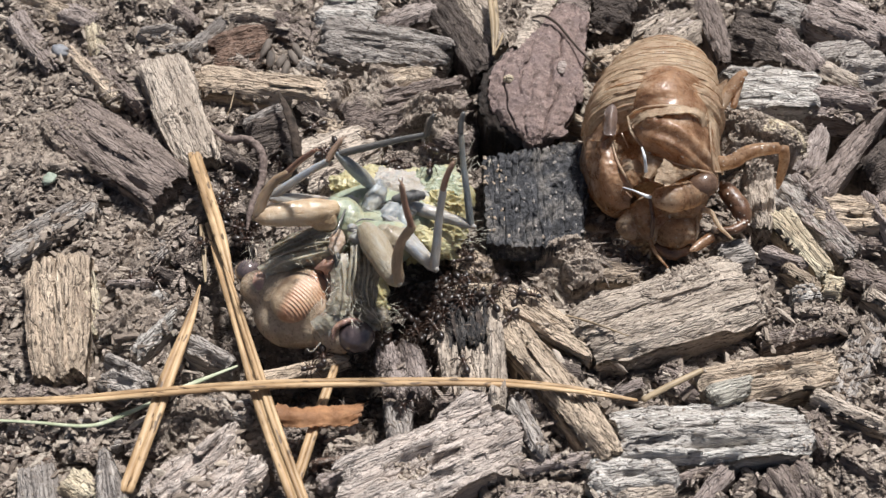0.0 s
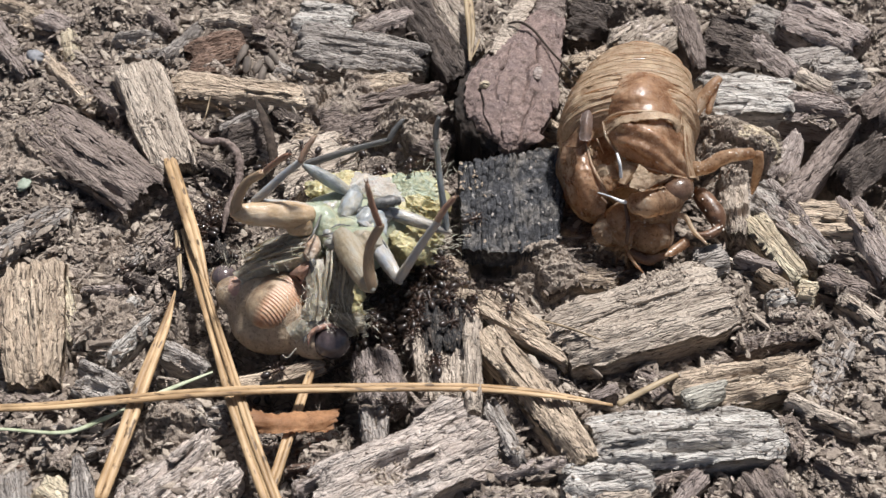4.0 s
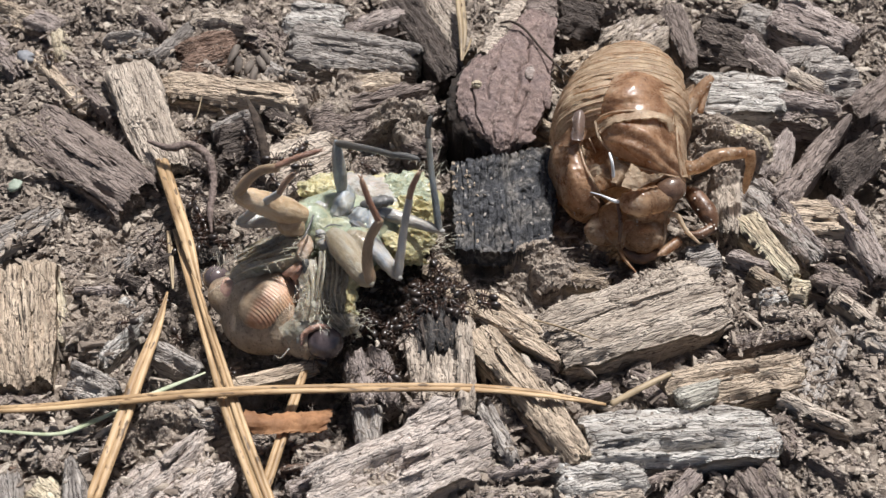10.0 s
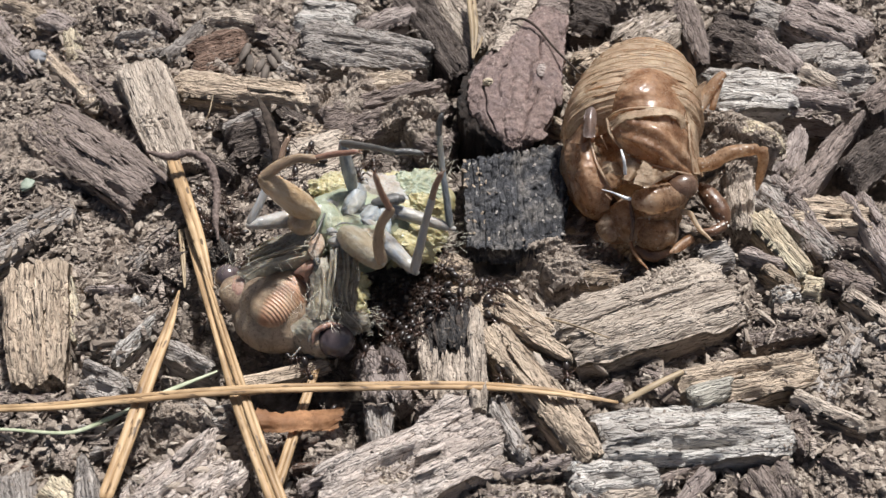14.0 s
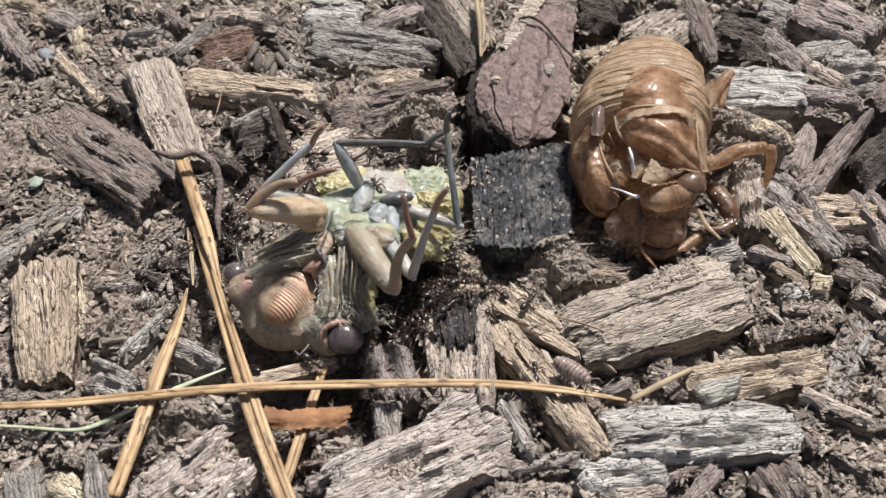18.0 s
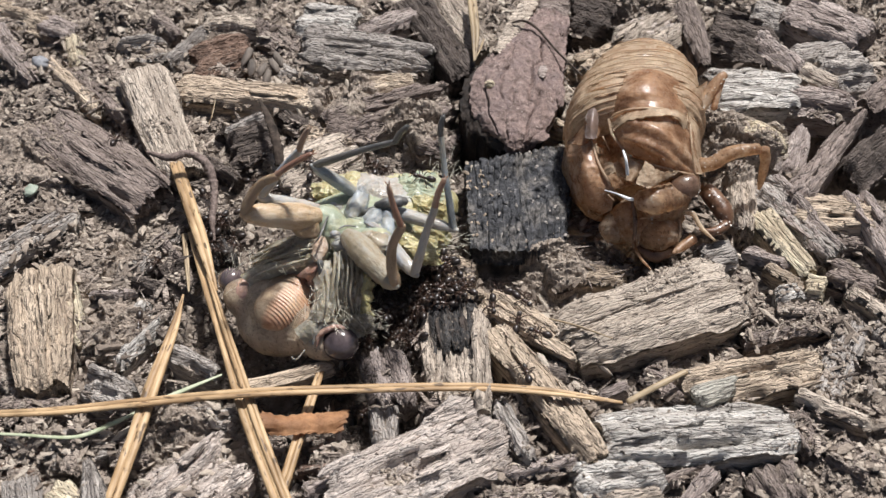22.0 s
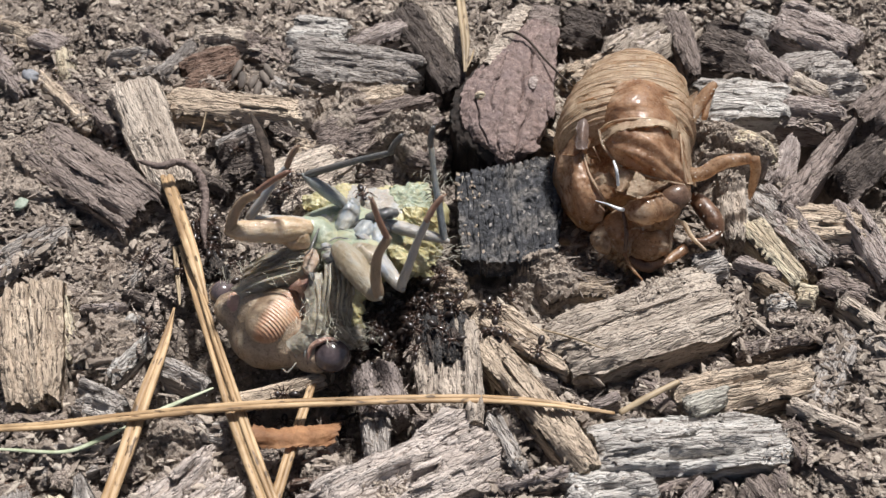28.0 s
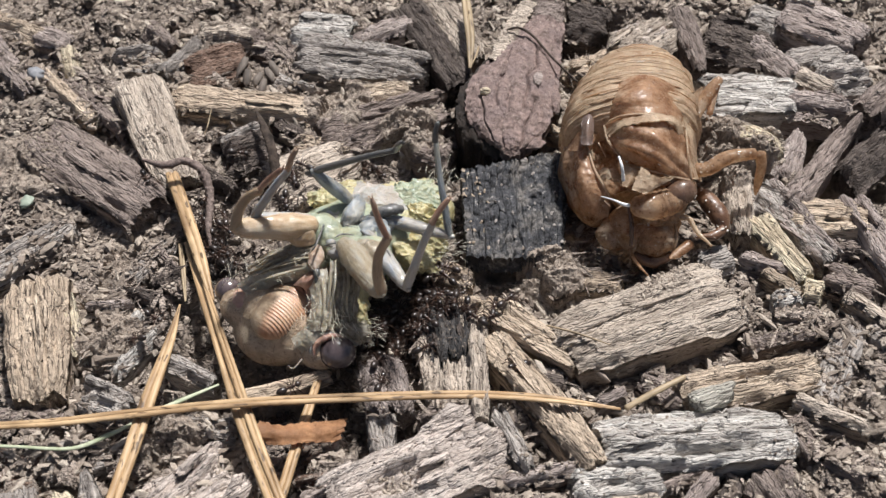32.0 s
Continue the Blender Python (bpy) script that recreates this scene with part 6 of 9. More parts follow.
    head = part("head", sheet((((18.23, 0.95, 7), (19.83, 1.38, 7.4), (21.63, 2.05, 7.4), (23.48, 2.96, 6.8)), ((18.38, -0.06, 6.8), (19.94, 0.04, 7.2), (21.75, 0.73, 7.1), (23.83, 1.96, 6.2)), ((18.78, -0.69, 6.2), (20.18, -0.94, 6.4), (21.66, -0.41, 6.1), (23.32, 1.22, 5.4)), ((19.31, -0.72, 5.2), (20.35, -0.98, 5.2), (21.65, -0.67, 5), (22.67, 0.21, 4.6))), 60, 70, 0.25, 0.9, 21), SHELL_DUST, ob, "amber head with dust on it")
    part("core", crinkle(blob((19.54, 0.63, 3.6), (2.4, 3.4, 1.9), axes_of((0.1, -1, -0.2)), 40, 50, 0.1, 3, 7), 0.1, 0.7, 8), SHELL_DUST, head, "dark inside of the head")
    part("brow", crinkle(tube(((18.33, 0.32, 6.80), (19.23, -0.13, 7.00), (20.84, 0.25, 7.00), (22.45, 1.09, 6.80)), (0.75, 1.3, 1.4, 1.15), 30, 50, 0.8, lump=0.12, seed=5), 0.1, 0.9, 8), SHELL_DUST, head, "broad dusty brown brow between the eyes")
    part("eye", blob((22.42, 1.09, 7.30), (1.5, 1.2, 1.15), axes_of((0.9, 0.35, 0.05)), 28, 34, 0.03, 2, 3), EYE_SHELL, head, "large shiny dark brown eye shell")
    for q, r, d in (((20.33, -0.84, 3.60), (1.95, 1.75, 1.6), (1, 0.1, 0)), ((17.06, 0.23, 3.00), (1.75, 1.5, 1.4), (1, 0.3, 0))):
        part("face", crinkle(blob(q, r, axes_of(d), 60, 70, 0.08, 2.4, 6), 0.16, 0.9, 7), SHELL_DUST, head, "bulging translucent amber face lobe with dust on it")
    for a, b, e in (((18.47, -0.28, 5.00), (18.18, -1.57, 4.60), (18.41, -2.34, 3.60)), ((22.12, -0.14, 4.60), (22.14, -1.40, 4.00), (21.79, -2.17, 3.00)), ((18.67, -0.57, 5.10), (20.11, -0.58, 5.40), (21.85, -0.45, 4.80))):
        part("face_edge", tube((a, b, e), (0.08, 0.15, 0.06), 8, 24, lump=0.4), SHELL_PALE, head)
    part("seam", tube(((18.02, 0.9, 5.9), (18.11, -0.98, 5.5), (18.09, -2.08, 4)), (0.14, 0.2, 0.16), 8, 18, lump=0.3), SHELL_DARK, head)
    part("jaw", crinkle(tube(((18.69, -1.69, 2.4), (20.07, -2.59, 2.4), (21.78, -2.12, 2.6)), (0.4, 0.55, 0.35), 10, 22, lump=0.2), 0.1, 1, 3), SHELL_DARK, head)
    part("antenna", tube(((22.51, 0.25, 5), (23.36, -0.01, 5), (23.94, -1.23, 4.6), (24.95, -2.61, 4.4)), (0.26, 0.24, 0.2, 0.1), 8, 22), SHELL_PALE, head, "thin bent tan antenna")
    part("antenna", tube(((18.14, -1.48, 3), (18.47, -2.97, 3), (19.21, -5.1, 3.6)), (0.2, 0.16, 0.08), 8, 18), SHELL, head)
    part("digging_leg", crinkle(tube(((24.89, 3.64, 4.4), (25.47, 2.36, 4.6), (26.31, 0.83, 4.2), (26.55, -0.23, 3.6)), (0.6, 0.85, 0.85, 0.45), 14, 26, lump=0.1), 0.05, 0.8, 6), SHELL_DARK, ob, "thick dark brown digging foreleg")
    part("digging_leg", crinkle(tube(((26.44, -0.45, 4), (25.23, -1.23, 4), (23.87, -1.1, 4)), (0.5, 0.42, 0.15), 10, 18), 0.05, 0.8, 6), SHELL_DARK, ob)
    part("foreleg", tube(((23.48, -1.33, 3.2), (22.2, -2.36, 3.2), (21.44, -3.04, 3.4)), (0.5, 0.4, 0.12), 10, 18), SHELL, ob)
    part("middle_leg", crinkle(tube(((23.45, 4.56, 6.5), (25.2, 4.07, 7), (27.2, 4.87, 7.6), (29.59, 5.09, 7.8)), (0.75, 0.65, 0.62, 0.5), 12, 28, lump=0.1), 0.05, 0.8, 6), SHELL_DUST, ob, "bent amber walking leg")
    part("middle_leg_tip", tube(((29.99, 5.09, 7.8), (30.27, 4.67, 6.6), (30.22, 4.28, 4.6), (30.2, 4.1, 3.6)), (0.52, 0.46, 0.34, 0.12), 10, 22), SHELL_DUST, ob)
    part("hind_leg", crinkle(tube(((24.65, 10.31, 6), (26.01, 12.47, 6.6), (27.26, 14.06, 7.4), (28.18, 15.02, 7.8)), (0.5, 0.62, 0.55, 0.4), 12, 24), 0.05, 0.8, 6), SHELL_DUST, ob, "raised amber hind leg")
    part("hind_leg_tip", tube(((27.02, 12.19, 6), (27.42, 13.46, 6.6), (28.12, 15.09, 7.6)), (0.3, 0.34, 0.3), 10, 18), SHELL, ob)
    part("thread", tube(((16.89, 2.32, 10.6), (17.05, 1.31, 10.4), (17.25, 0.81, 9.2)), (0.1, 0.14, 0.15), 8, 18), THREAD, ob, "white torn breathing-tube lining")
    part("thread", tube(((15.43, 0.53, 7.6), (16.32, -0.05, 7.8), (17.27, -0.46, 7.6), (17.78, -0.41, 7.4)), (0.05, 0.08, 0.15, 0.16), 8, 20), THREAD, ob)
    for a, b in (((16.49, 8.59, 9.4), (16.73, 5.43, 9)), ((15.66, 5.71, 9), (16.21, 4.5, 8.4)), ((15.79, 0.55, 7), (16.26, 0.08, 6.8))):
        part("thread", tube((a, b), (0.07, 0.05), 6, 8), SHELL_PALE, ob)
    rnd = random.Random(17)
    grains = []
    spots = [(base_of(ch) , ch) for ch in ob.children if ch.name.split(".")[0] in ("abdomen", "back_plate", "collar", "wing_pad", "flank", "head", "hollow", "side_plate", "middle_leg", "digging_leg", "hind_leg")] + [(base_of(ch), ch) for ch in head.children if ch.name.split(".")[0] in ("face", "cheek", "eye")]
    for m, ch in spots:
        vs = ch.data.vertices
        for _ in range(90 if len(vs) > 2500 else 40):
            w = vs[rnd.randrange(len(vs))]
            if (m.to_3x3() @ w.normal).z < 0.1:
                continue
            p = np.array(m @ w.co) / MM
            s = rnd.choice((0.03, 0.04, 0.05, 0.07, 0.11))
            grains.append(blob(p, (s * rnd.uniform(1, 2), s, s * 0.7), axes_of((rnd.uniform(-1, 1), rnd.uniform(-1, 1), 0.1)), 4, 5))
    part("dust", join(*grains), GRIT, ob, "pale grains of dust clinging to the skin")


shed_skin()

# ---------------------------------------------------------------- cicada on its back

CICADA_AT = (-8.44, 1.41, 0)
CICADA = thing("cicada", CICADA_AT, "pale newly moulted cicada lying on its back, attacked by ants", "cicada", rz=-126.87)
LEGS = {}


def crumple(freq, amount, seed):
    def shape(s):
        n = fbm(s[..., 0] * freq + 4, s[..., 1] * freq + s[..., 2] * freq * 0.7 + 7, seed, 3)
        return s * (1 + amount * (n - 0.5) * 2)[..., None]
    return shape


def ridged(s):
    """A domed plate with cross ridges on one half, fading over the other."""
    w = 0.017 * np.sin(s[..., 0] * 74 + s[..., 1] * s[..., 1] * 5) * np.clip(-s[..., 1] * 2.4 + 0.35, 0.05, 1) * np.clip((0.95 - np.abs(s[..., 0])) * 4, 0, 1)
    n = 0.03 * (fbm(s[..., 0] * 3 + 4, s[..., 1] * 3 + 7, 3) - 0.5)
    return s * (1 + w + n)[..., None]


def fused(centre, lumps, n=90, soft=3.0, wrinkle=0.0, freq=1.2, seed=0):
    """One smooth skin round several overlapping ellipsoids (centre, radii, axes), as seen from an inner centre."""
    th = np.linspace(0.015, np.pi - 0.015, n)[:, None]
    ph = np.linspace(0, 2 * np.pi, int(n * 1.5), endpoint=False)[None]
    d = np.stack([np.sin(th) * np.cos(ph), np.sin(th) * np.sin(ph), np.cos(th) + 0 * ph], -1)
    c0 = np.asarray(centre, float)
    tot = 0
    for c, r, ax in lumps:
        o = ((c0 - np.asarray(c, float)) @ np.asarray(ax).T) / np.asarray(r, float)
        q = (d @ np.asarray(ax).T) / np.asarray(r, float)
        a, b, e = (q * q).sum(-1), (q * o).sum(-1), (o * o).sum() - 1
        disc = b * b - a * e
        far = np.where(disc > 0, (-b + np.sqrt(np.maximum(disc, 0))) / a, 0)
        tot = tot + np.exp(soft * np.clip(far, 0, 12)) * (far > 0)
    v = c0 + d * (np.log(np.maximum(tot, 1.2)) / soft)[..., None]
    faces = grid_faces(n, d.shape[1], True)
    m = d.shape[1]
    faces += [tuple(range(m))[::-1], tuple((n - 1) * m + j for j in range(m))]
    g = (v.reshape(-1, 3), [f[::-1] for f in faces])
    return crinkle(g, wrinkle, freq, seed, False) if wrinkle else g


def cicada_abdomen(c):
    a0, a1 = np.array((-6.13, 0.69, 2.6)), np.array((0.41, 4.85, 2.4))
    for k in range(7):
        q = k / 6
        wide, tall = 4.3 - 1.4 * q * q, 2.4 - 0.8 * q
        g = blob(a0 + (a1 - a0) * q, (1.9, wide, tall), axes_of((-0.6, -0.8, 0.25 + 0.1 * math.sin(k * 2.1))), 44, 72, 0, shape=crumple(3.2, 0.12, 40 + k))
        part("abdomen_segment", crinkle(g, 0.45, 0.36, 50 + k, k % 2 == 0), SKIN_YELLOW, c, "crumpled pale yellow ring of the abdomen")
    for name, m, amp, freq, rows in (
            ("abdomen_skin", SKIN_YELLOW, 0.5, 0.9, (((-10.15, 3.28, 4.00), (-8.62, 3.74, 4.60), (-6.10, 4.18, 5.00), (-3.08, 5.06, 5.00), (0.48, 7.26, 3.20)), ((-9.18, 0.54, 5.00), (-6.96, 1.44, 5.60), (-4.00, 1.91, 5.80), (-1.04, 2.93, 5.40), (1.75, 5.30, 3.60)), ((-5.86, -2.32, 5.40), (-3.92, -1.90, 6.00), (-1.99, -1.44, 6.20), (0.19, 0.06, 5.60), (2.06, 2.52, 3.60)), ((-3.48, -3.05, 4.00), (-2.23, -3.74, 4.80), (-0.55, -2.80, 4.80), (0.92, -1.16, 4.00), (2.04, 0.87, 2.80)), ((-3.06, -2.98, 1.60), (-1.56, -3.48, 2.20), (0.17, -2.54, 2.20), (1.42, -1.41, 2.00), (2.20, 0.42, 1.40)))),
            ("abdomen_fold", SKIN_YELLOW, 0.4, 1.1, (((-10.29, 4.50, 4.40), (-8.91, 5.11, 5.00), (-6.90, 5.58, 5.00), (-5.15, 5.81, 4.60)), ((-10.08, 3.02, 4.80), (-8.52, 2.94, 5.60), (-6.80, 3.61, 5.60), (-5.07, 3.98, 5.20)), ((-9.34, 2.70, 4.40), (-8.02, 2.36, 5.20), (-6.54, 2.82, 5.20), (-5.07, 3.18, 4.80)))),
            ("abdomen_fold", SKIN, 0.26, 0.9, (((-5.85, 5.05, 5.40), (-3.56, 4.63, 5.60), (-1.30, 3.76, 5.40)), ((-6.01, 2.96, 6.00), (-3.50, 2.36, 6.40), (-1.13, 1.36, 6.00)), ((-5.88, 1.79, 5.80), (-3.48, 1.00, 6.20), (-1.27, 0.22, 5.80)))),
            ("abdomen_fold", SKIN_GREEN, 0.4, 1.0, (((-2.81, 4.47, 5.40), (-0.79, 4.96, 5.60), (1.24, 5.95, 4.40)), ((-2.42, 2.38, 6.00), (-0.54, 2.86, 6.20), (1.57, 3.82, 4.80)), ((-2.02, 1.09, 5.80), (-0.29, 1.36, 6.00), (1.70, 2.29, 4.60)))),
            ("abdomen_fold", SKIN_YELLOW, 0.5, 1.2, (((-1.52, 1.37, 6.00), (-0.04, 1.64, 6.20), (1.35, 2.27, 5.00)), ((-1.12, 0.05, 6.20), (0.20, -0.06, 6.60), (1.53, 1.12, 5.00)), ((-0.79, -0.46, 5.60), (0.34, -0.83, 6.00), (1.67, 0.15, 4.60)))),
            ("abdomen_fold", SKIN_YELLOW, 0.34, 0.9, (((-2.93, -2.45, 6.40), (-1.25, -2.91, 6.40), (0.67, -2.15, 5.00)), ((-2.54, -3.81, 6.00), (-1.02, -4.60, 5.80), (1.14, -3.30, 4.40)), ((-1.76, -4.35, 4.40), (-0.32, -4.82, 4.20), (1.48, -3.70, 3.20))))):
        part(name, sheet(rows, 110, 120, amp, freq, 60 + len(rows[0]) + int(amp * 50), edge=0.35, thick=0.1), m, c, "crumpled translucent yellow skin of the abdomen" if m == SKIN_YELLOW else "greenish fold of soft skin" if m == SKIN_GREEN else "pale smooth fold of the abdomen")


def cicada_thorax(c):
    side = axes_of(np.array((-2.96, -1.58, 6.00)) - np.array((-9.69, -2.17, 6.00)))
    ax = lambda *d: axes_of(d)
    part("thorax", fused((-6.15, -1.65, 5.00), (((-5.94, -1.21, 4.50), (4.6, 3.6, 3.0), side), ((-8.35, -1.30, 5.00), (2.8, 2.6, 2.6), side), ((-3.48, -1.34, 5.00), (2.6, 2.4, 2.4), side), ((-5.91, -3.03, 4.00), (3.0, 2.0, 2.2), side),
                                            ((-8.10, -3.08, 7.60), (2.0, 1.5, 1.5), ax(-0.35, 0.9, 0.1)), ((-9.39, -2.99, 8.00), (1.9, 1.45, 1.5), ax(-1, 0.1, 0.1)), ((-5.16, -3.56, 7.40), (2.4, 1.2, 1.2), ax(1, -0.1, 0)),
                                            ((-5.66, -5.16, 7.60), (2.3, 1.3, 1.3), ax(1, 0.05, 0)), ((-4.16, -5.34, 7.80), (1.7, 1.4, 1.4), ax(0.9, -0.3, 0)), ((-6.95, -0.00, 6.60), (2.4, 1.3, 1.2), ax(0.9, 0.4, 0)), ((-8.84, -5.05, 7.00), (1.5, 0.8, 0.9), ax(0.1, 1, 0.1))), 150, 3.4, 0.16, 1.0, 9), SKIN_GREEN, c, "pale greenish underside of the thorax and leg bases")
    # joints and plates: place, size, direction, skin
    for q, r, d, m in (((-9.96, -3.76, 8.60), (1.3, 1.3, 1.2), (-1, 0.0, 0.1), LEG), ((-8.74, -5.86, 7.80), (1.2, 0.7, 0.65), (0.1, 1, 0.1), SKIN_TAN), ((-6.16, -5.78, 8.40), (1.5, 0.7, 0.7), (1, 0.1, 0), SKIN), ((-4.29, -6.05, 8.70), (1.5, 1.15, 0.9), (0.9, -0.3, 0), LEG_OLIVE),
                       ((-5.81, -0.80, 7.60), (1.9, 0.9, 0.9), (0.35, 1, 0.1), LEG_BLUE), ((-7.29, -0.63, 7.00), (1.9, 0.8, 0.8), (0.9, 0.5, 0), LEG_PALE), ((-5.59, 0.20, 7.80), (0.85, 0.75, 0.75), (0.5, 1, 0), LEG_BLUE),
                       ((-4.39, -2.96, 8.00), (1.35, 0.9, 0.85), (0.4, 1, 0), LEG_BLUE), ((-3.35, -3.30, 7.80), (1.5, 0.75, 0.8), (0.15, -1, 0), LEG_BLUE), ((-3.40, -1.67, 7.40), (1.3, 0.7, 0.7), (1, -0.5, 0), LEG_PALE),
                       ((-4.45, -1.40, 7.40), (0.9, 0.5, 0.5), (1, 0.3, 0), LEG_DARK), ((-5.27, -2.47, 7.60), (0.7, 0.35, 0.4), (1, 0.5, 0), LEG_DARK), ((-7.27, -4.86, 8.20), (1.1, 0.35, 0.4), (0.7, -0.7, 0), LEG_PALE)):
        part("leg_base", crinkle(blob(q, r, axes_of(d), 40, 48, 0.08, 2, 3), 0.16, 1.1, 4), m, c)
    # thin dark tubes along the plate boundaries draw in the shade of the creases
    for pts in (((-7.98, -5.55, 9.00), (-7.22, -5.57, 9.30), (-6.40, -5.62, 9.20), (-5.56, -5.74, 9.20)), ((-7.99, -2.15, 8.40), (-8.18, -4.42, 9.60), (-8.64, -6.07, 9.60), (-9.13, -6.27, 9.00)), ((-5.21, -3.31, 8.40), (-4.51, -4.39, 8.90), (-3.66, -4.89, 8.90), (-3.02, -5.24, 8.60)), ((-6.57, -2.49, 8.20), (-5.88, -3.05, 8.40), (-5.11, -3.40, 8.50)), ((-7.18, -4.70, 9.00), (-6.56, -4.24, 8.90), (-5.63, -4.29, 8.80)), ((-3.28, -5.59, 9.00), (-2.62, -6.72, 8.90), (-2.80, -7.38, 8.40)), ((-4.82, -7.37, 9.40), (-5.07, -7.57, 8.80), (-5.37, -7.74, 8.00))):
        part("crease", tube(pts, [0.04] + [0.09] * (len(pts) - 2) + [0.04], 8, 30, 0.6, lump=0.6, seed=len(pts)), LEG_DARK, c, "thin dark strand standing in for shade in a crease between soft plates")
    part("spur", crinkle(tube(((-4.22, -1.54, 8.40), (-3.36, -1.54, 8.60), (-2.32, -1.35, 8.60), (-1.61, -1.17, 8.40)), (0.25, 0.5, 0.52, 0.36), 14, 24, 0.8, lump=0.2), 0.08, 1.0, 3), LEG_DARK, c, "short dark horny flap at the hind leg's base")


def cicada_head(c):
    e1 = np.array((-7.26, -12.00, 3.40)) - np.array((-16.53, -5.40, 3.40))
    turn = axes_of(e1)
    head = part("head", fused((-12.24, -8.45, 2.20), (((-12.13, -8.29, 2.00), (4.9, 2.9, 2.5), turn), ((-15.39, -6.91, 2.90), (1.9, 1.7, 1.6), turn), ((-8.70, -11.51, 2.90), (2.0, 1.7, 1.6), turn), ((-12.37, -8.35, 3.40), (3.3, 2.2, 2.1), turn), ((-13.42, -9.35, 1.60), (2.8, 2.0, 2.0), turn)), 110, 3.2, 0.10, 0.9, 4), SKIN_OLIVE, c, "broad mottled olive-tan head facing upward")
    mid = np.array((-9.60, -5.43, 4.80)) - np.array((-13.48, -11.33, 4.80))
    part("clypeus", blob((-11.75, -8.18, 4.10), (3.15, 2.35, 1.7), axes_of(mid), 130, 60, 0, shape=ridged), RIDGE, head, "domed face plate with fine orange ridges")
    part("cheek", crinkle(blob((-15.18, -7.02, 3.80), (1.25, 1.1, 0.85), turn, 40, 50, 0.05, 2, 4), 0.08, 0.9, 5, False), SKIN_PINK, head, "swollen pinkish knob beside the eye")
    part("cheek", crinkle(blob((-15.79, -7.16, 2.60), (1.5, 1.25, 1.2), turn, 40, 50, 0.05, 2, 4), 0.08, 0.9, 6, False), SKIN_PINK, head, "pinkish mauve cheek")
    part("eye", blob((-16.70, -4.98, 2.80), (1.2, 1.15, 1.15), turn, 24, 30), EYE, head, "shiny mauve-grey eye")
    part("eye", blob((-7.15, -12.13, 3.50), (1.65, 1.55, 1.4), turn, 40, 48), EYE, head, "shiny mauve-grey eye")
    for k, m in enumerate((SKIN_PINK, SKIN, SKIN_TAN, SKIN, SKIN_TAN)):
        p = np.array(((-8.96, -12.93, 4.00), (-8.76, -12.36, 4.60), (-8.07, -11.98, 5.00), (-7.04, -11.69, 4.90), (-6.07, -11.74, 4.20))) + np.array([-0.42, 0.34, -0.02]) * (k * 0.72)
        part("eye_rim", tube(p, (0.08, 0.2, 0.24, 0.2, 0.07), 12, 36, lump=0.3, seed=k), m, head, "wrinkled fold of skin round the eye")
    part("membrane", sheet((((-9.45, -7.46, 6.40), (-8.65, -6.96, 7.60), (-7.83, -6.79, 7.60)), ((-9.14, -9.08, 6.20), (-8.30, -8.83, 7.20), (-7.49, -8.72, 7.20)), ((-9.35, -10.36, 5.60), (-8.35, -10.57, 6.60), (-7.37, -10.42, 6.40)), ((-9.83, -11.02, 4.80), (-8.64, -11.63, 5.60), (-7.52, -11.49, 5.40))), 90, 76, 0.16, 0.7, 81, edge=0.15), FILM, head, "pale wrinkled membrane beside the face")
    part("membrane", sheet((((-10.86, -11.44, 4.30), (-9.73, -10.94, 5.00), (-8.42, -10.91, 5.40)), ((-10.44, -12.12, 4.30), (-9.39, -11.81, 5.10), (-8.19, -11.56, 5.50)), ((-9.97, -12.48, 3.70), (-9.13, -12.35, 4.60), (-8.30, -11.98, 5.00))), 60, 70, 0.14, 0.8, 82, edge=0.08), FILM, head, "creamy skin below the face")
    part("membrane", sheet((((-15.65, -6.32, 5.20), (-13.71, -5.89, 6.00), (-11.28, -5.97, 6.80), (-9.44, -6.05, 7.60)), ((-14.95, -7.01, 5.00), (-13.23, -6.54, 5.60), (-11.05, -6.49, 6.40), (-9.25, -6.56, 7.20)), ((-14.61, -7.58, 4.20), (-13.02, -6.94, 4.60), (-11.20, -6.47, 5.20), (-9.53, -6.66, 6.00))), 80, 90, 0.2, 1.0, 83, edge=0.15), FILM, head, "pale silky skin between wing and face")
    part("beak", sheet((((-10.86, -6.80, 5.60), (-9.94, -6.78, 6.60), (-8.80, -6.35, 7.30)), ((-10.07, -7.54, 6.20), (-9.46, -7.76, 7.20), (-8.51, -7.02, 7.60)), ((-9.57, -7.82, 5.80), (-9.08, -7.79, 6.80), (-8.31, -6.97, 7.10))), 36, 40, 0.06, 0.9, 84, back=(0, 0, 1.0), sharp=False), SKIN_PINK, head, "pinkish triangular base of the beak")
    part("beak_tip", tube(((-8.74, -6.86, 7.70), (-8.63, -7.38, 7.60), (-8.68, -7.96, 7.00)), (0.24, 0.28, 0.12), 10, 14, lump=0.3), LEG_DARK, head, "dark tip of the beak")
    part("antenna", tube(((-16.05, -5.33, 4.60), (-16.14, -5.05, 5.60), (-15.99, -4.64, 6.00)), (0.08, 0.06, 0.02), 6, 14), LEG_DARK, head, "fine dark feeler")
    part("antenna", tube(((-9.97, -12.83, 3.40), (-10.66, -13.44, 3.00), (-11.14, -13.10, 3.00)), (0.08, 0.06, 0.02), 6, 14), SKIN, head, "fine pale feeler")


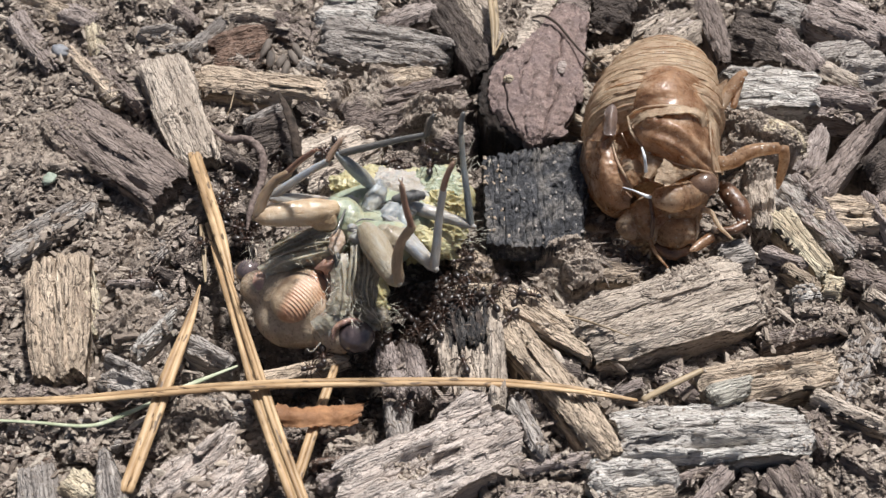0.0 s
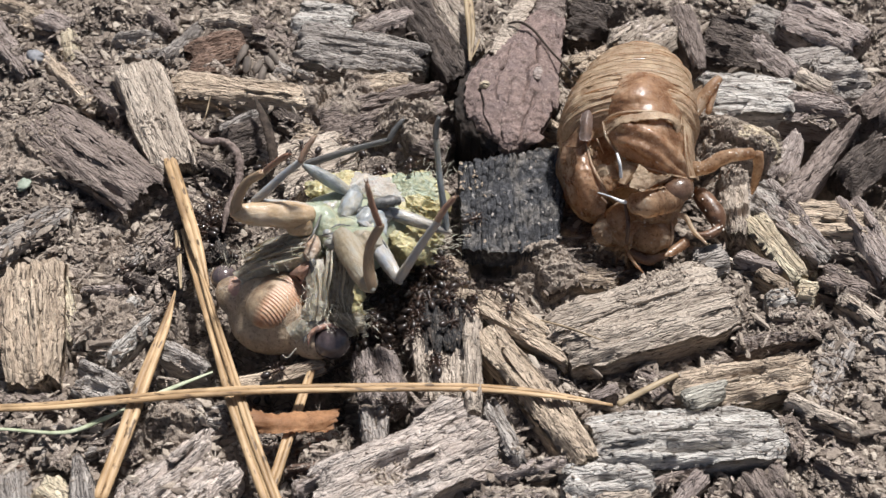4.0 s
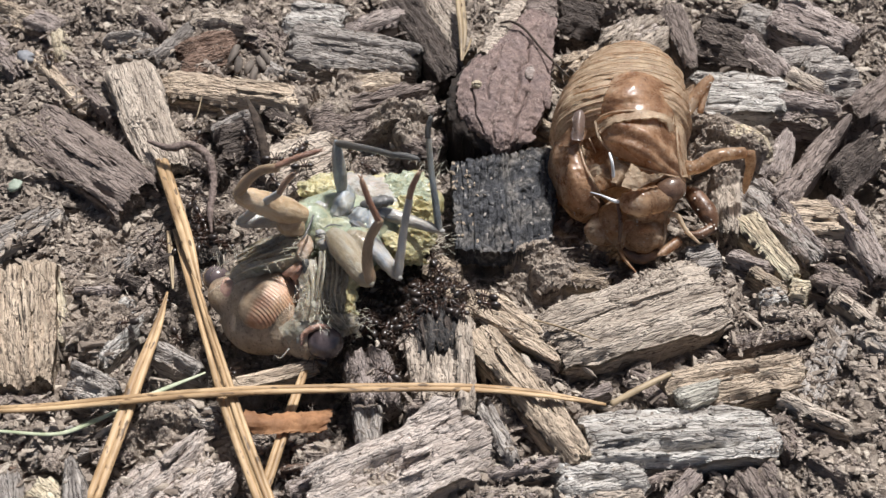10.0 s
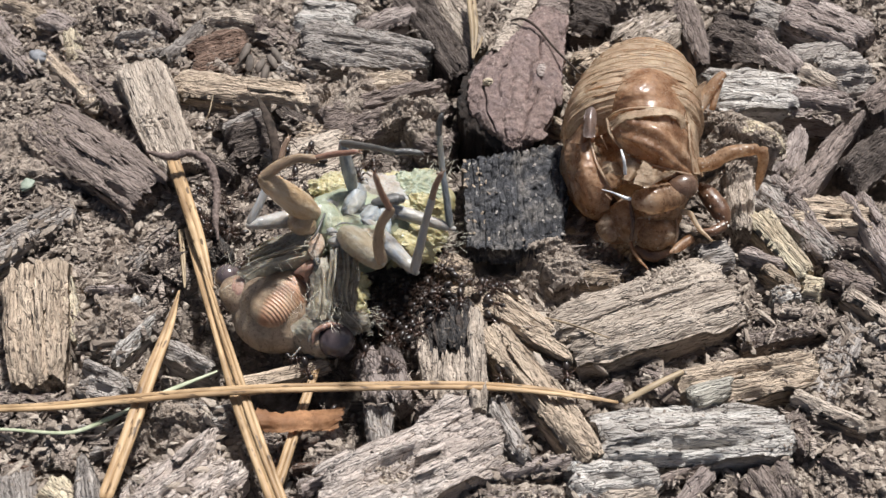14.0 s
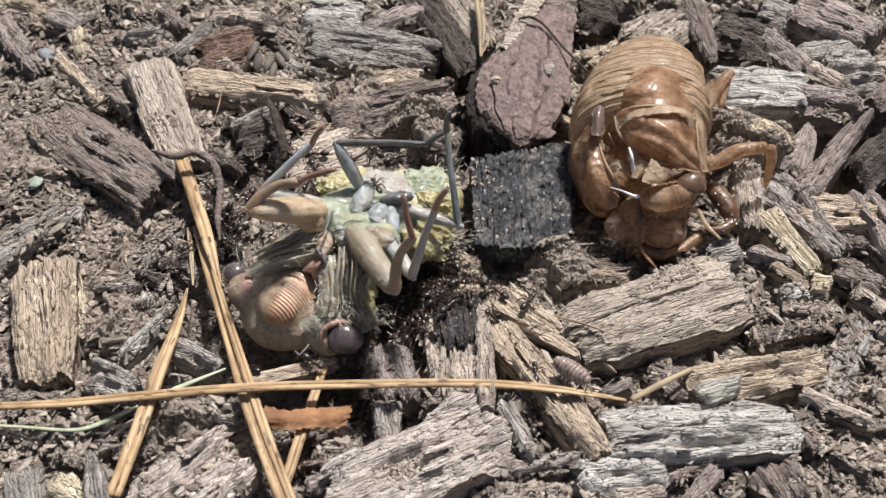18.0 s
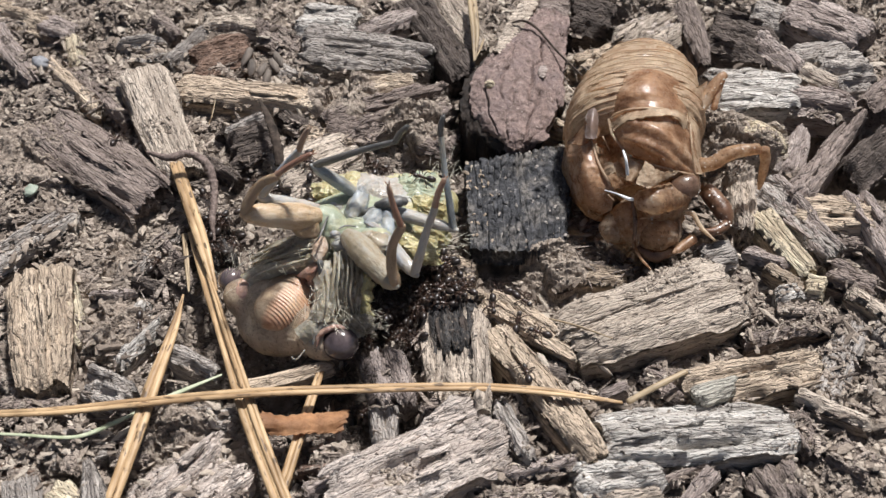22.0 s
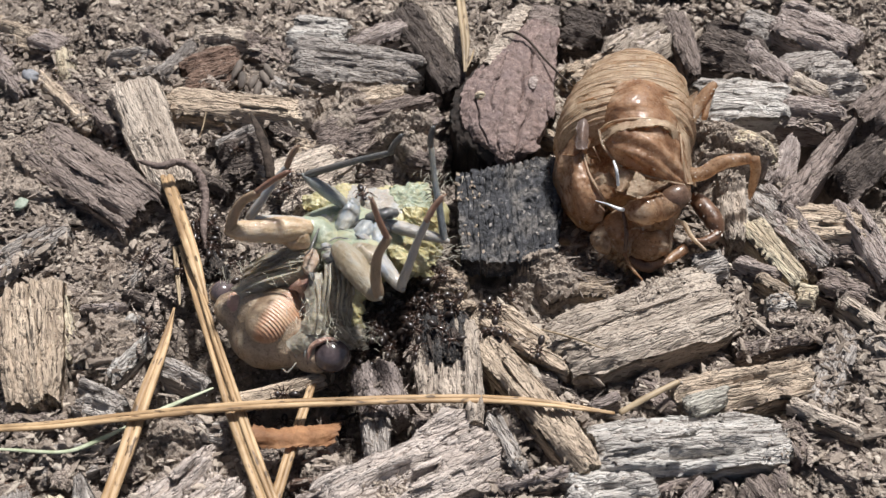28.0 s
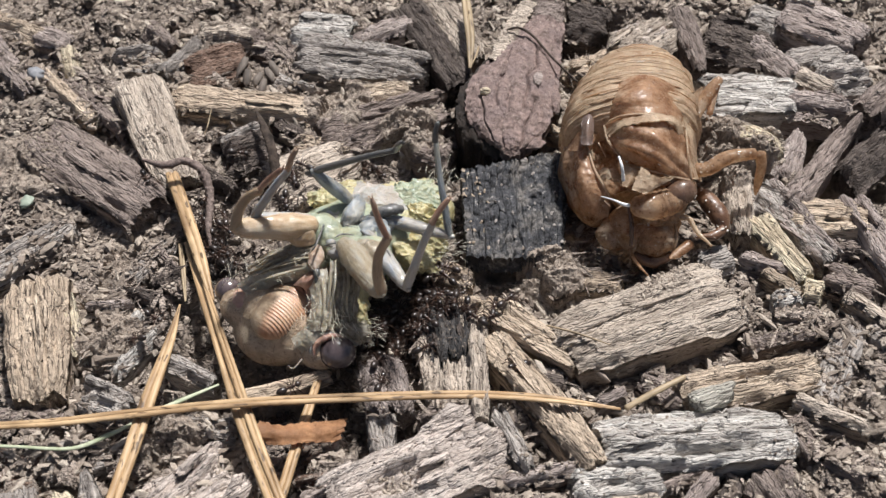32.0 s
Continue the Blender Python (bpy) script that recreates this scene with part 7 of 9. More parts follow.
def cicada_wings(c):
    for pts, wid, ribs, m, seed in ((((-8.67, -5.05, 8.00), (-10.30, -5.29, 7.80), (-12.26, -5.35, 6.80), (-14.73, -5.18, 5.00)), (1.2, 1.7, 1.5, 0.8), 3, WING, 2), (((-9.74, -3.85, 7.20), (-11.43, -4.07, 6.60), (-13.16, -4.18, 5.80), (-14.93, -4.26, 4.80)), (1.0, 1.3, 1.2, 0.6), 2, WING, 4),
                                    (((-6.62, -6.55, 8.60), (-6.49, -8.07, 8.20), (-6.64, -9.45, 7.00), (-6.60, -10.52, 5.40)), (1.6, 2.1, 2.0, 1.6), 4, WING, 6), (((-6.06, -6.41, 8.00), (-5.92, -8.47, 7.60), (-6.11, -9.85, 6.40), (-6.06, -10.80, 5.00)), (1.0, 1.5, 1.6, 1.2), 3, WING, 8)):
        part("wing", ribbon(pts, wid, ribs, 0.14, seed), m, c, "crumpled unopened grey wing" if m == WING else "pale edge of an unopened wing")
    part("wing", sheet((((-7.44, -10.22, 5.40), (-6.02, -10.83, 5.80), (-4.93, -10.40, 5.00), (-4.38, -9.96, 3.80)), ((-7.22, -10.92, 4.80), (-5.92, -11.67, 5.40), (-4.77, -11.40, 4.80), (-4.20, -10.62, 3.20)), ((-6.35, -11.18, 3.60), (-5.51, -12.09, 4.20), (-4.72, -11.66, 3.60), (-4.23, -10.90, 2.40))), 70, 76, 0.45, 0.9, 31, edge=0.5), WING, c, "wrinkled grey wing edge beside the head")
    part("wing", sheet((((-5.65, -7.06, 6.60), (-4.96, -7.34, 6.20), (-4.40, -7.28, 5.00)), ((-5.61, -8.82, 6.20), (-4.94, -8.94, 5.60), (-4.39, -8.60, 4.40)), ((-5.83, -10.24, 5.40), (-5.16, -10.40, 5.00), (-4.48, -9.73, 3.80))), 50, 50, 0.4, 0.9, 32, edge=0.4), SKIN_YELLOW, c, "stringy yellow folds under the unopened wing")
    part("throat", crinkle(blob((-7.64, -7.07, 4.40), (2.8, 2.2, 1.7), axes_of((0.2, 1, 0)), 50, 60, 0, shape=crumple(3, 0.1, 33)), 0.25, 0.7, 9), SKIN_TAN, c, "soft skin of the throat")
    rnd = random.Random(12)
    for pts in (((-9.30, -6.07, 8.20), (-10.75, -5.79, 7.60), (-12.75, -5.62, 6.40), (-14.65, -5.84, 5.20)), ((-9.91, -6.24, 7.40), (-11.54, -5.92, 6.60), (-13.25, -5.97, 5.80), (-15.20, -6.28, 5.00)), ((-7.35, -7.25, 9.00), (-7.43, -8.65, 8.20), (-7.71, -10.02, 7.00), (-7.88, -10.93, 5.20)), ((-6.34, -7.25, 9.00), (-6.29, -9.28, 8.60), (-6.50, -10.47, 7.20), (-6.42, -11.08, 5.00)),
                ((-6.97, -7.30, 9.20), (-6.99, -9.44, 8.80), (-7.30, -10.62, 7.40), (-7.23, -11.22, 5.20)), ((-5.84, -7.05, 8.40), (-5.53, -9.06, 7.60), (-5.74, -10.28, 6.20), (-5.38, -11.08, 4.60)), ((-8.16, -7.37, 7.00), (-7.96, -9.12, 6.60), (-7.77, -10.53, 5.80), (-7.17, -11.65, 5.00)), ((-6.55, -10.98, 6.00), (-5.76, -11.69, 5.80), (-5.11, -11.95, 5.00), (-4.95, -11.77, 3.60)), ((-15.05, -6.61, 6.00), (-13.59, -6.31, 6.80), (-11.67, -6.22, 7.40), (-9.84, -6.31, 8.20)), ((-14.72, -7.41, 5.80), (-13.18, -7.00, 6.60), (-11.19, -6.79, 7.20), (-9.64, -6.90, 7.90)), ((-8.99, -8.82, 6.60), (-8.68, -9.83, 6.40), (-8.76, -10.81, 5.80), (-9.22, -11.55, 5.20)), ((-8.21, -8.02, 7.80), (-7.99, -9.46, 7.40), (-8.04, -11.01, 6.80), (-8.35, -11.67, 5.80)), ((-6.06, -7.61, 9.00), (-5.94, -9.12, 8.40), (-6.13, -10.35, 7.40), (-5.93, -10.97, 5.60))):
        w = rnd.uniform(0.05, 0.11)
        part("membrane_strand", tube(pts, (w, w * rnd.uniform(0.9, 1.5), w * rnd.uniform(0.8, 1.4), w * 0.5), 10, 36, 0.5, lump=0.35, seed=int(w * 999)), (FILM, WING, FILM)[rnd.randrange(3)], c, "wet pale strand of membrane")
    rnd = random.Random(5)
    hairs = []
    for base, n, up in ((np.array((-15.61, -5.70, 5.20)), 34, (0.15, 0.5, 0.9)), (np.array((-13.70, -6.59, 6.40)), 14, (-0.5, 0.5, 0.7)), (np.array((-11.43, -6.66, 7.20)), 8, (-0.7, 0.3, 0.6)), (np.array((-8.54, -9.83, 6.40)), 40, (0.2, -0.8, 0.5)), (np.array((-7.13, -11.15, 6.00)), 40, (0.3, -0.8, 0.4)), (np.array((-4.62, -10.64, 4.40)), 40, (0.6, -0.3, 0.5)), (np.array((1.92, -0.61, 2.60)), 40, (0.9, 0.1, 0.3)), (np.array((-8.14, -6.96, 7.60)), 24, (-0.4, 0.3, 0.7)), (np.array((1.49, 5.76, 4.60)), 36, (0.4, 0.9, 0.4)), (np.array((-9.44, -3.93, 8.00)), 26, (-0.6, -0.5, 0.3))):
        for _ in range(n):
            p = base + np.array([rnd.gauss(0, 0.9), rnd.gauss(0, 0.8), rnd.uniform(-0.4, 0.4)])
            d = np.array(up) + np.array([rnd.gauss(0, 0.4), rnd.gauss(0, 0.4), rnd.gauss(0, 0.3)])
            hairs.append(tube((p, p + d * 0.35, p + d * 0.7 + (0.1, 0, -0.1)), (0.024, 0.02, 0.008), 4, 5))
    part("hair", join(*hairs), FUZZ, c, "fine pale silky hairs")


def cicada_body():
    cicada_abdomen(CICADA)
    cicada_thorax(CICADA)
    cicada_head(CICADA)
    cicada_wings(CICADA)
    remember(*blob((-3.15, 2.45, 3), (7.0, 4.6, 3.4), axes_of((-0.6, -0.72, 0.02)), 20, 24))


cicada_body()


def leg(where, femur, tibia, tarsus):
    """One leg in three rigid pieces, each along its own x; they are set in motions()."""
    kind = where.split("_")[0]
    front, hind = kind == "front", kind == "hind"
    thick = {"front": 1.12, "middle": 0.72, "hind": 0.56}[kind]
    m1 = {"front_a": LEG, "front_b": LEG_OLIVE, "middle_a": SKIN, "middle_b": LEG_PALE, "hind_a": LEG_BLUE, "hind_b": LEG_PALE}[where]
    f = tube(((-0.3, 0, 0), (femur * 0.2, 0, 0.05), (femur * 0.45, 0, 0.1), (femur * 0.75, 0, 0.08), (femur * 0.93, 0, 0), (femur * 1.0 + 0.32, 0, 0)), (thick * 0.66, thick * 0.95, thick, thick * 0.86, thick * 0.66, thick * 0.22), 36, 70, 0.92, lump=0.05, seed=3)
    f = crinkle(crinkle(f, 0.10, 0.55, len(where), False), 0.05, 1.4, len(where) + 3)
    spines = [tube(((tibia * (0.35 + 0.11 * k), 0.2, 0), (tibia * (0.35 + 0.11 * k) + 0.22, 0.44, 0)), (0.05, 0.015), 5, 4) for k in range(5)]
    bow = 0.5 if front else 0.1
    tr = {"front": 0.42, "middle": 0.35, "hind": 0.29}[kind]
    t = join(tube(((-0.25, -0.05, 0), (tibia * 0.06, 0.1, 0), (tibia * 0.35, bow, 0), (tibia * 0.7, bow, 0), (tibia * 0.96, 0, 0), (tibia + 0.12, 0, 0)), (tr * 0.5, tr * 1.1, tr, tr * 0.86, tr * 0.84, tr * 0.4), 20, 46, 0.85, lump=0.06, ribs=3), *spines)
    s = join(tube(((-0.1, 0, 0), (tarsus * 0.4, 0.1, 0), (tarsus * 0.8, 0.04, 0), (tarsus * 0.9, 0, 0)), (0.27, 0.25, 0.21, 0.1), 12, 20, lump=0.12), tube(((tarsus * 0.86, 0, 0), (tarsus, 0.16, 0)), (0.09, 0.02), 6, 6), tube(((tarsus * 0.86, 0, 0), (tarsus, -0.16, 0)), (0.09, 0.02), 6, 6))
    side = {"front": "thick pale foreleg thigh", "middle": "slender middle leg thigh", "hind": "slender blue-grey hind leg thigh"}[kind]
    tone = LEG_TAN if front else LEG_PALE if kind == "middle" else LEG_DARK if where == "hind_a" else LEG_BLUE
    foot = LEG_DARK if hind else LEG_RED
    return {"femur": part("femur", f, m1, CICADA, side, True), "tibia": part("tibia", t, tone, CICADA, "thin curved shin", True), "tarsus": part("tarsus", s, foot, CICADA, "clawed foot", True)}


LEGS["front_a"] = leg("front_a", 6.40, 4.60, 3.95)
LEGS["middle_a"] = leg("middle_a", 6.55, 5.65, 2.47)
LEGS["hind_a"] = leg("hind_a", 4.52, 7.56, 2.31)
LEGS["front_b"] = leg("front_b", 7.00, 5.30, 4.10)
LEGS["middle_b"] = leg("middle_b", 6.60, 6.70, 2.67)
LEGS["hind_b"] = leg("hind_b", 6.22, 8.19, 1.90)

# ---------------------------------------------------------------- ants
TREE = BVHTree.FromPolygons(np.vstack([v for v, _ in SURFACE]).tolist(), [tuple(i + o for i in f) for (_, fs), o in zip(SURFACE, np.cumsum([0] + [len(v) for v, _ in SURFACE])[:-1].tolist()) for f in fs])


def ant_model():
    small = lambda g: (np.asarray(g[0]) * 0.84, g[1])
    ob = new("ant")
    ob.empty_display_size = 0.001
    tagged(ob, "small glossy black ant swarming over the mulch", "ant", "ants")
    part("gaster", small(blob((-0.98, 0, 0.56), (0.56, 0.36, 0.35), None, 12, 14)), ANT, ob, "shiny oval hind body", True)
    part("waist", small(blob((-0.36, 0, 0.52), (0.13, 0.1, 0.17), None, 8, 8)), ANT_BROWN, ob, "", True)
    part("thorax", small(join(blob((0.02, 0, 0.58), (0.36, 0.17, 0.18), None, 10, 12), blob((0.24, 0, 0.64), (0.22, 0.2, 0.19), None, 10, 12))), ANT_BROWN, ob, "", True)
    head = part("head", small(blob((0.68, 0, 0.6), (0.31, 0.27, 0.2), None, 12, 14)), ANT, ob, "", True)
    for s in (-1, 1):
        part("antenna", small(tube(((0.86, 0.1 * s, 0.66), (1.02, 0.4 * s, 0.82), (1.42, 0.5 * s, 0.5)), (0.035, 0.035, 0.04), 5, 8)), ANT_BROWN, head, "elbowed feeler", True)
        part("jaw", small(tube(((0.92, 0.12 * s, 0.52), (1.08, 0.04 * s, 0.48)), (0.06, 0.02), 5, 5)), ANT_BROWN, head, "", True)
        for x, dx in ((0.25, 0.55), (0.08, 0.05), (-0.08, -0.6)):
            part("leg", small(tube(((x, 0.12 * s, 0.5), (x + dx * 0.5, 0.62 * s, 0.86), (x + dx * 1.05, 1.02 * s, 0.3), (x + dx * 1.4, 1.2 * s, 0.02)), (0.05, 0.055, 0.035, 0.02), 5, 12)), ANT_BROWN, ob, "", True)
    return ob


ANT_WALKS = []      # each ant and its rows
FIRST_ANT = ant_model()


def put_ant(places):
    """An ant that goes through (seconds, x, y); it keeps to the surface below and faces the way it goes."""
    ob = FIRST_ANT if not ANT_WALKS else copy_thing(FIRST_ANT, Matrix())
    rows, heading = [], None
    for i, (t, x, y) in enumerate(places):
        a, b = places[max(i - 1, 0)], places[min(i + 1, len(places) - 1)]
        want = math.atan2(b[2] - a[2], b[1] - a[1])
        if heading is None:
            heading = want
        turn = (want - heading + math.pi) % (2 * math.pi) - math.pi
        heading += max(-1.2, min(1.2, turn))
        z, nor = surf(x, y)
        nor = (nor if nor.z > 0 else -nor).lerp(Vector((0, 0, 1)), 0.55).normalized()
        f = Vector((math.cos(heading), math.sin(heading), 0))
        s = nor.cross(f).normalized()
        f = s.cross(nor)
        m = Matrix((f, s, nor)).transposed().to_4x4()
        m.translation = Vector((x, y, z - 0.05)) * MM
        rows.append((t, m))
    ob.matrix_basis = rows[0][1]
    ANT_WALKS.append((ob, rows))


def swarm(centre, spread, count, seed, reach=2.0, step=1.0):
    rnd = random.Random(seed)
    for k in range(count):
        bx, by = centre[0] + rnd.gauss(0, spread[0]), centre[1] + rnd.gauss(0, spread[1])
        o = rnd.uniform(0, 90)
        places = []
        for i in range(int(32 / step) + 1):
            t = i * step
            places.append((t, bx + reach * 2 * (float(fbm(t * 0.16 + o, 1.7, seed + k, 2)) - 0.5) * 2, by + reach * 2 * (float(fbm(t * 0.16 + o, 9.2, seed + k, 2)) - 0.5) * 2))
        put_ant(places)


swarm((-0.3, -5.73, 0), (2.2, 1.8), 70, 31, 0.9)
swarm((-3.2, -7.6, 0), (1.8, 1.9), 32, 32, 1.0)
swarm((-19.07, 2.09, 0), (1.5, 2.4), 18, 33, 1.5)
swarm((-10.57, -13, 0), (3.2, 0.8), 8, 34, 1.6)
swarm((-6.66, 10.18, 1), (3.0, 0.5), 4, 35, 1.2)
swarm((4.26, -5.11, 0), (2.0, 2.4), 7, 36, 2.4)
swarm((-13.93, 8.03, 2), (2.4, 1.4), 5, 37, 1.8)
swarm((-6.68, -15.68, 0), (3.0, 1.0), 3, 38, 2.2)
swarm((6.8, -12.57, 2), (2.0, 2.0), 2, 39, 4.0)
swarm((-21.63, -9.08, 2), (1.5, 2.5), 3, 40, 3.0)
swarm((-12.02, 12.26, 3), (6, 2.0), 3, 41, 4.0)


TOURS = []


def ant_tour(*stops):
    """Stops (seconds, place) filled in every half second."""
    st = [(t, p[0], p[1]) for t, p in stops]
    ts = [s[0] for s in st]
    out = []
    for i in range(65):
        t = i * 0.5
        out.append((t, float(np.interp(t, ts, [s[1] for s in st])), float(np.interp(t, ts, [s[2] for s in st]))))
    put_ant(out)
    TOURS.append(ANT_WALKS[-1][0])


ant_tour((0, (-16.19, -9.83, 3)), (6, (-16.53, -9.2, 3)), (9, (-17.33, -10.47, 4)), (12, (-17.66, -4.6, 3)), (17, (-18.92, -4.81, 4)), (24, (-18.79, -5.42, 4)), (28, (-19.4, -3.56, 4)), (30, (-17.59, -0.98, 3)), (32, (-18.43, -0.06, 3)))
ant_tour((0, (-1.2, 4.2, 6)), (3, (-1.11, 7.42, 6)), (4, (-0.83, 4.87, 6)), (7, (-1.78, 4.09, 6)), (10, (-6.61, 6.83, 4)), (16.5, (-4.76, 1.73, 7)), (17.5, (-3.59, 1.14, 7)), (21, (-11.76, 6.57, 4)), (25, (-4.86, 3.71, 7)), (30, (-4.44, 2.13, 7)), (32, (-6.8, 4.55, 6)))
ant_tour((0, (-1.11, -12.26, 3)), (3.5, (-1.15, -11.66, 3)), (5.5, (-0.14, -13.74, 3)), (9, (3.49, -8.79, 3)), (14, (6.14, -9.1, 4)), (16.5, (9.39, -16.5, 4)), (17, (9.08, -22.9, 3)), (17.5, (7.87, -19.39, 3)), (21, (7.89, -16.86, 4)), (25, (7.31, -10.96, 3)), (32, (4.25, -8.56, 3)))
ant_tour((0, (1.65, -14.39, 3)), (6, (1.33, -13.03, 3)), (12, (5.46, -6.02, 3)), (19, (5.69, -4.22, 3)), (23, (5.64, -9.06, 3)), (28, (2.73, -11.05, 3)), (32, (-1.44, -10.15, 3)))
ant_tour((0, (-27.21, -4.18, 2)), (5.5, (-30.4, 8.94, 2)), (9, (-34.14, 17.85, 2)), (11, (-39.77, 31.01, 2)), (16.5, (-32.75, 12.25, 2)), (19, (-29.73, 10.77, 2)), (24, (-29.52, 14.8, 2)), (28, (-29.43, 16.14, 2)), (32, (-25.63, 8.43, 2)))

# ---------------------------------------------------------------- pill bug and dragged root


def pill_bug():
    ob = thing("pill_bug", (0, 0, 0), "glossy tan-grey pill bug with banded plates among chips", "pill bug")
    L, W = 3.2, 1.55
    for i in range(10):
        x = (i - 4.5) / 10 * L
        k = math.sqrt(max(0.12, 1 - (2 * x / L) ** 2 * 0.86))
        part("plate", blob((x, 0, 0.5), (0.3, W / 2 * k, 0.72 * k), None, 12, 22), BUG, ob, "", True)
        part("plate_edge", blob((x - 0.13, 0, 0.48), (0.06, W / 2 * k * 1.0, 0.71 * k), None, 8, 22), BUG_EDGE, ob, "pale hind edge of a plate", True)
        for s in (-1, 1):
            part("plate_rim", blob((x, s * W / 2 * k * 0.96, 0.34), (0.15, 0.09, 0.1), None, 7, 8), BUG_EDGE, ob, "", True)
    for s in (-1, 1):
        part("antenna", tube(((1.65, 0.3 * s, 0.5), (2.1, 0.6 * s, 0.6), (2.5, 0.7 * s, 0.25)), (0.06, 0.05, 0.03), 6, 10), BUG, ob, "", True)
        for i in range(7):
            x = -1.1 + i * 0.36
            part("leg", tube(((x, 0.5 * s, 0.2), (x + 0.1, 0.9 * s, 0.28), (x + 0.15, 1.05 * s, 0.0)), (0.06, 0.05, 0.02), 5, 8), BUG_EDGE, ob, "", True)
    return ob


BUG_OB = pill_bug()


def root_hook():
    c = (-18.92, 9, 3.6)
    pts = ((-24.47, 10.54, 4), (-22.2, 9.04, 4.6), (-20.39, 9.28, 4.8), (-18.73, 8.21, 4.4), (-18.01, 6.02, 3.4), (-18.12, 3.14, 2.6), (-17.91, 1.14, 1.8))
    ob = thing_mesh("root", tube(pts, (0.14, 0.34, 0.36, 0.40, 0.36, 0.30, 0.12), 12, 110, lump=0.32, seed=4), ROOT, c)
    return tagged(ob, "thin hooked brown root being dragged by ants", "root"), c


ROOT_OB, ROOT_AT = root_hook()

# ---------------------------------------------------------------- what moves


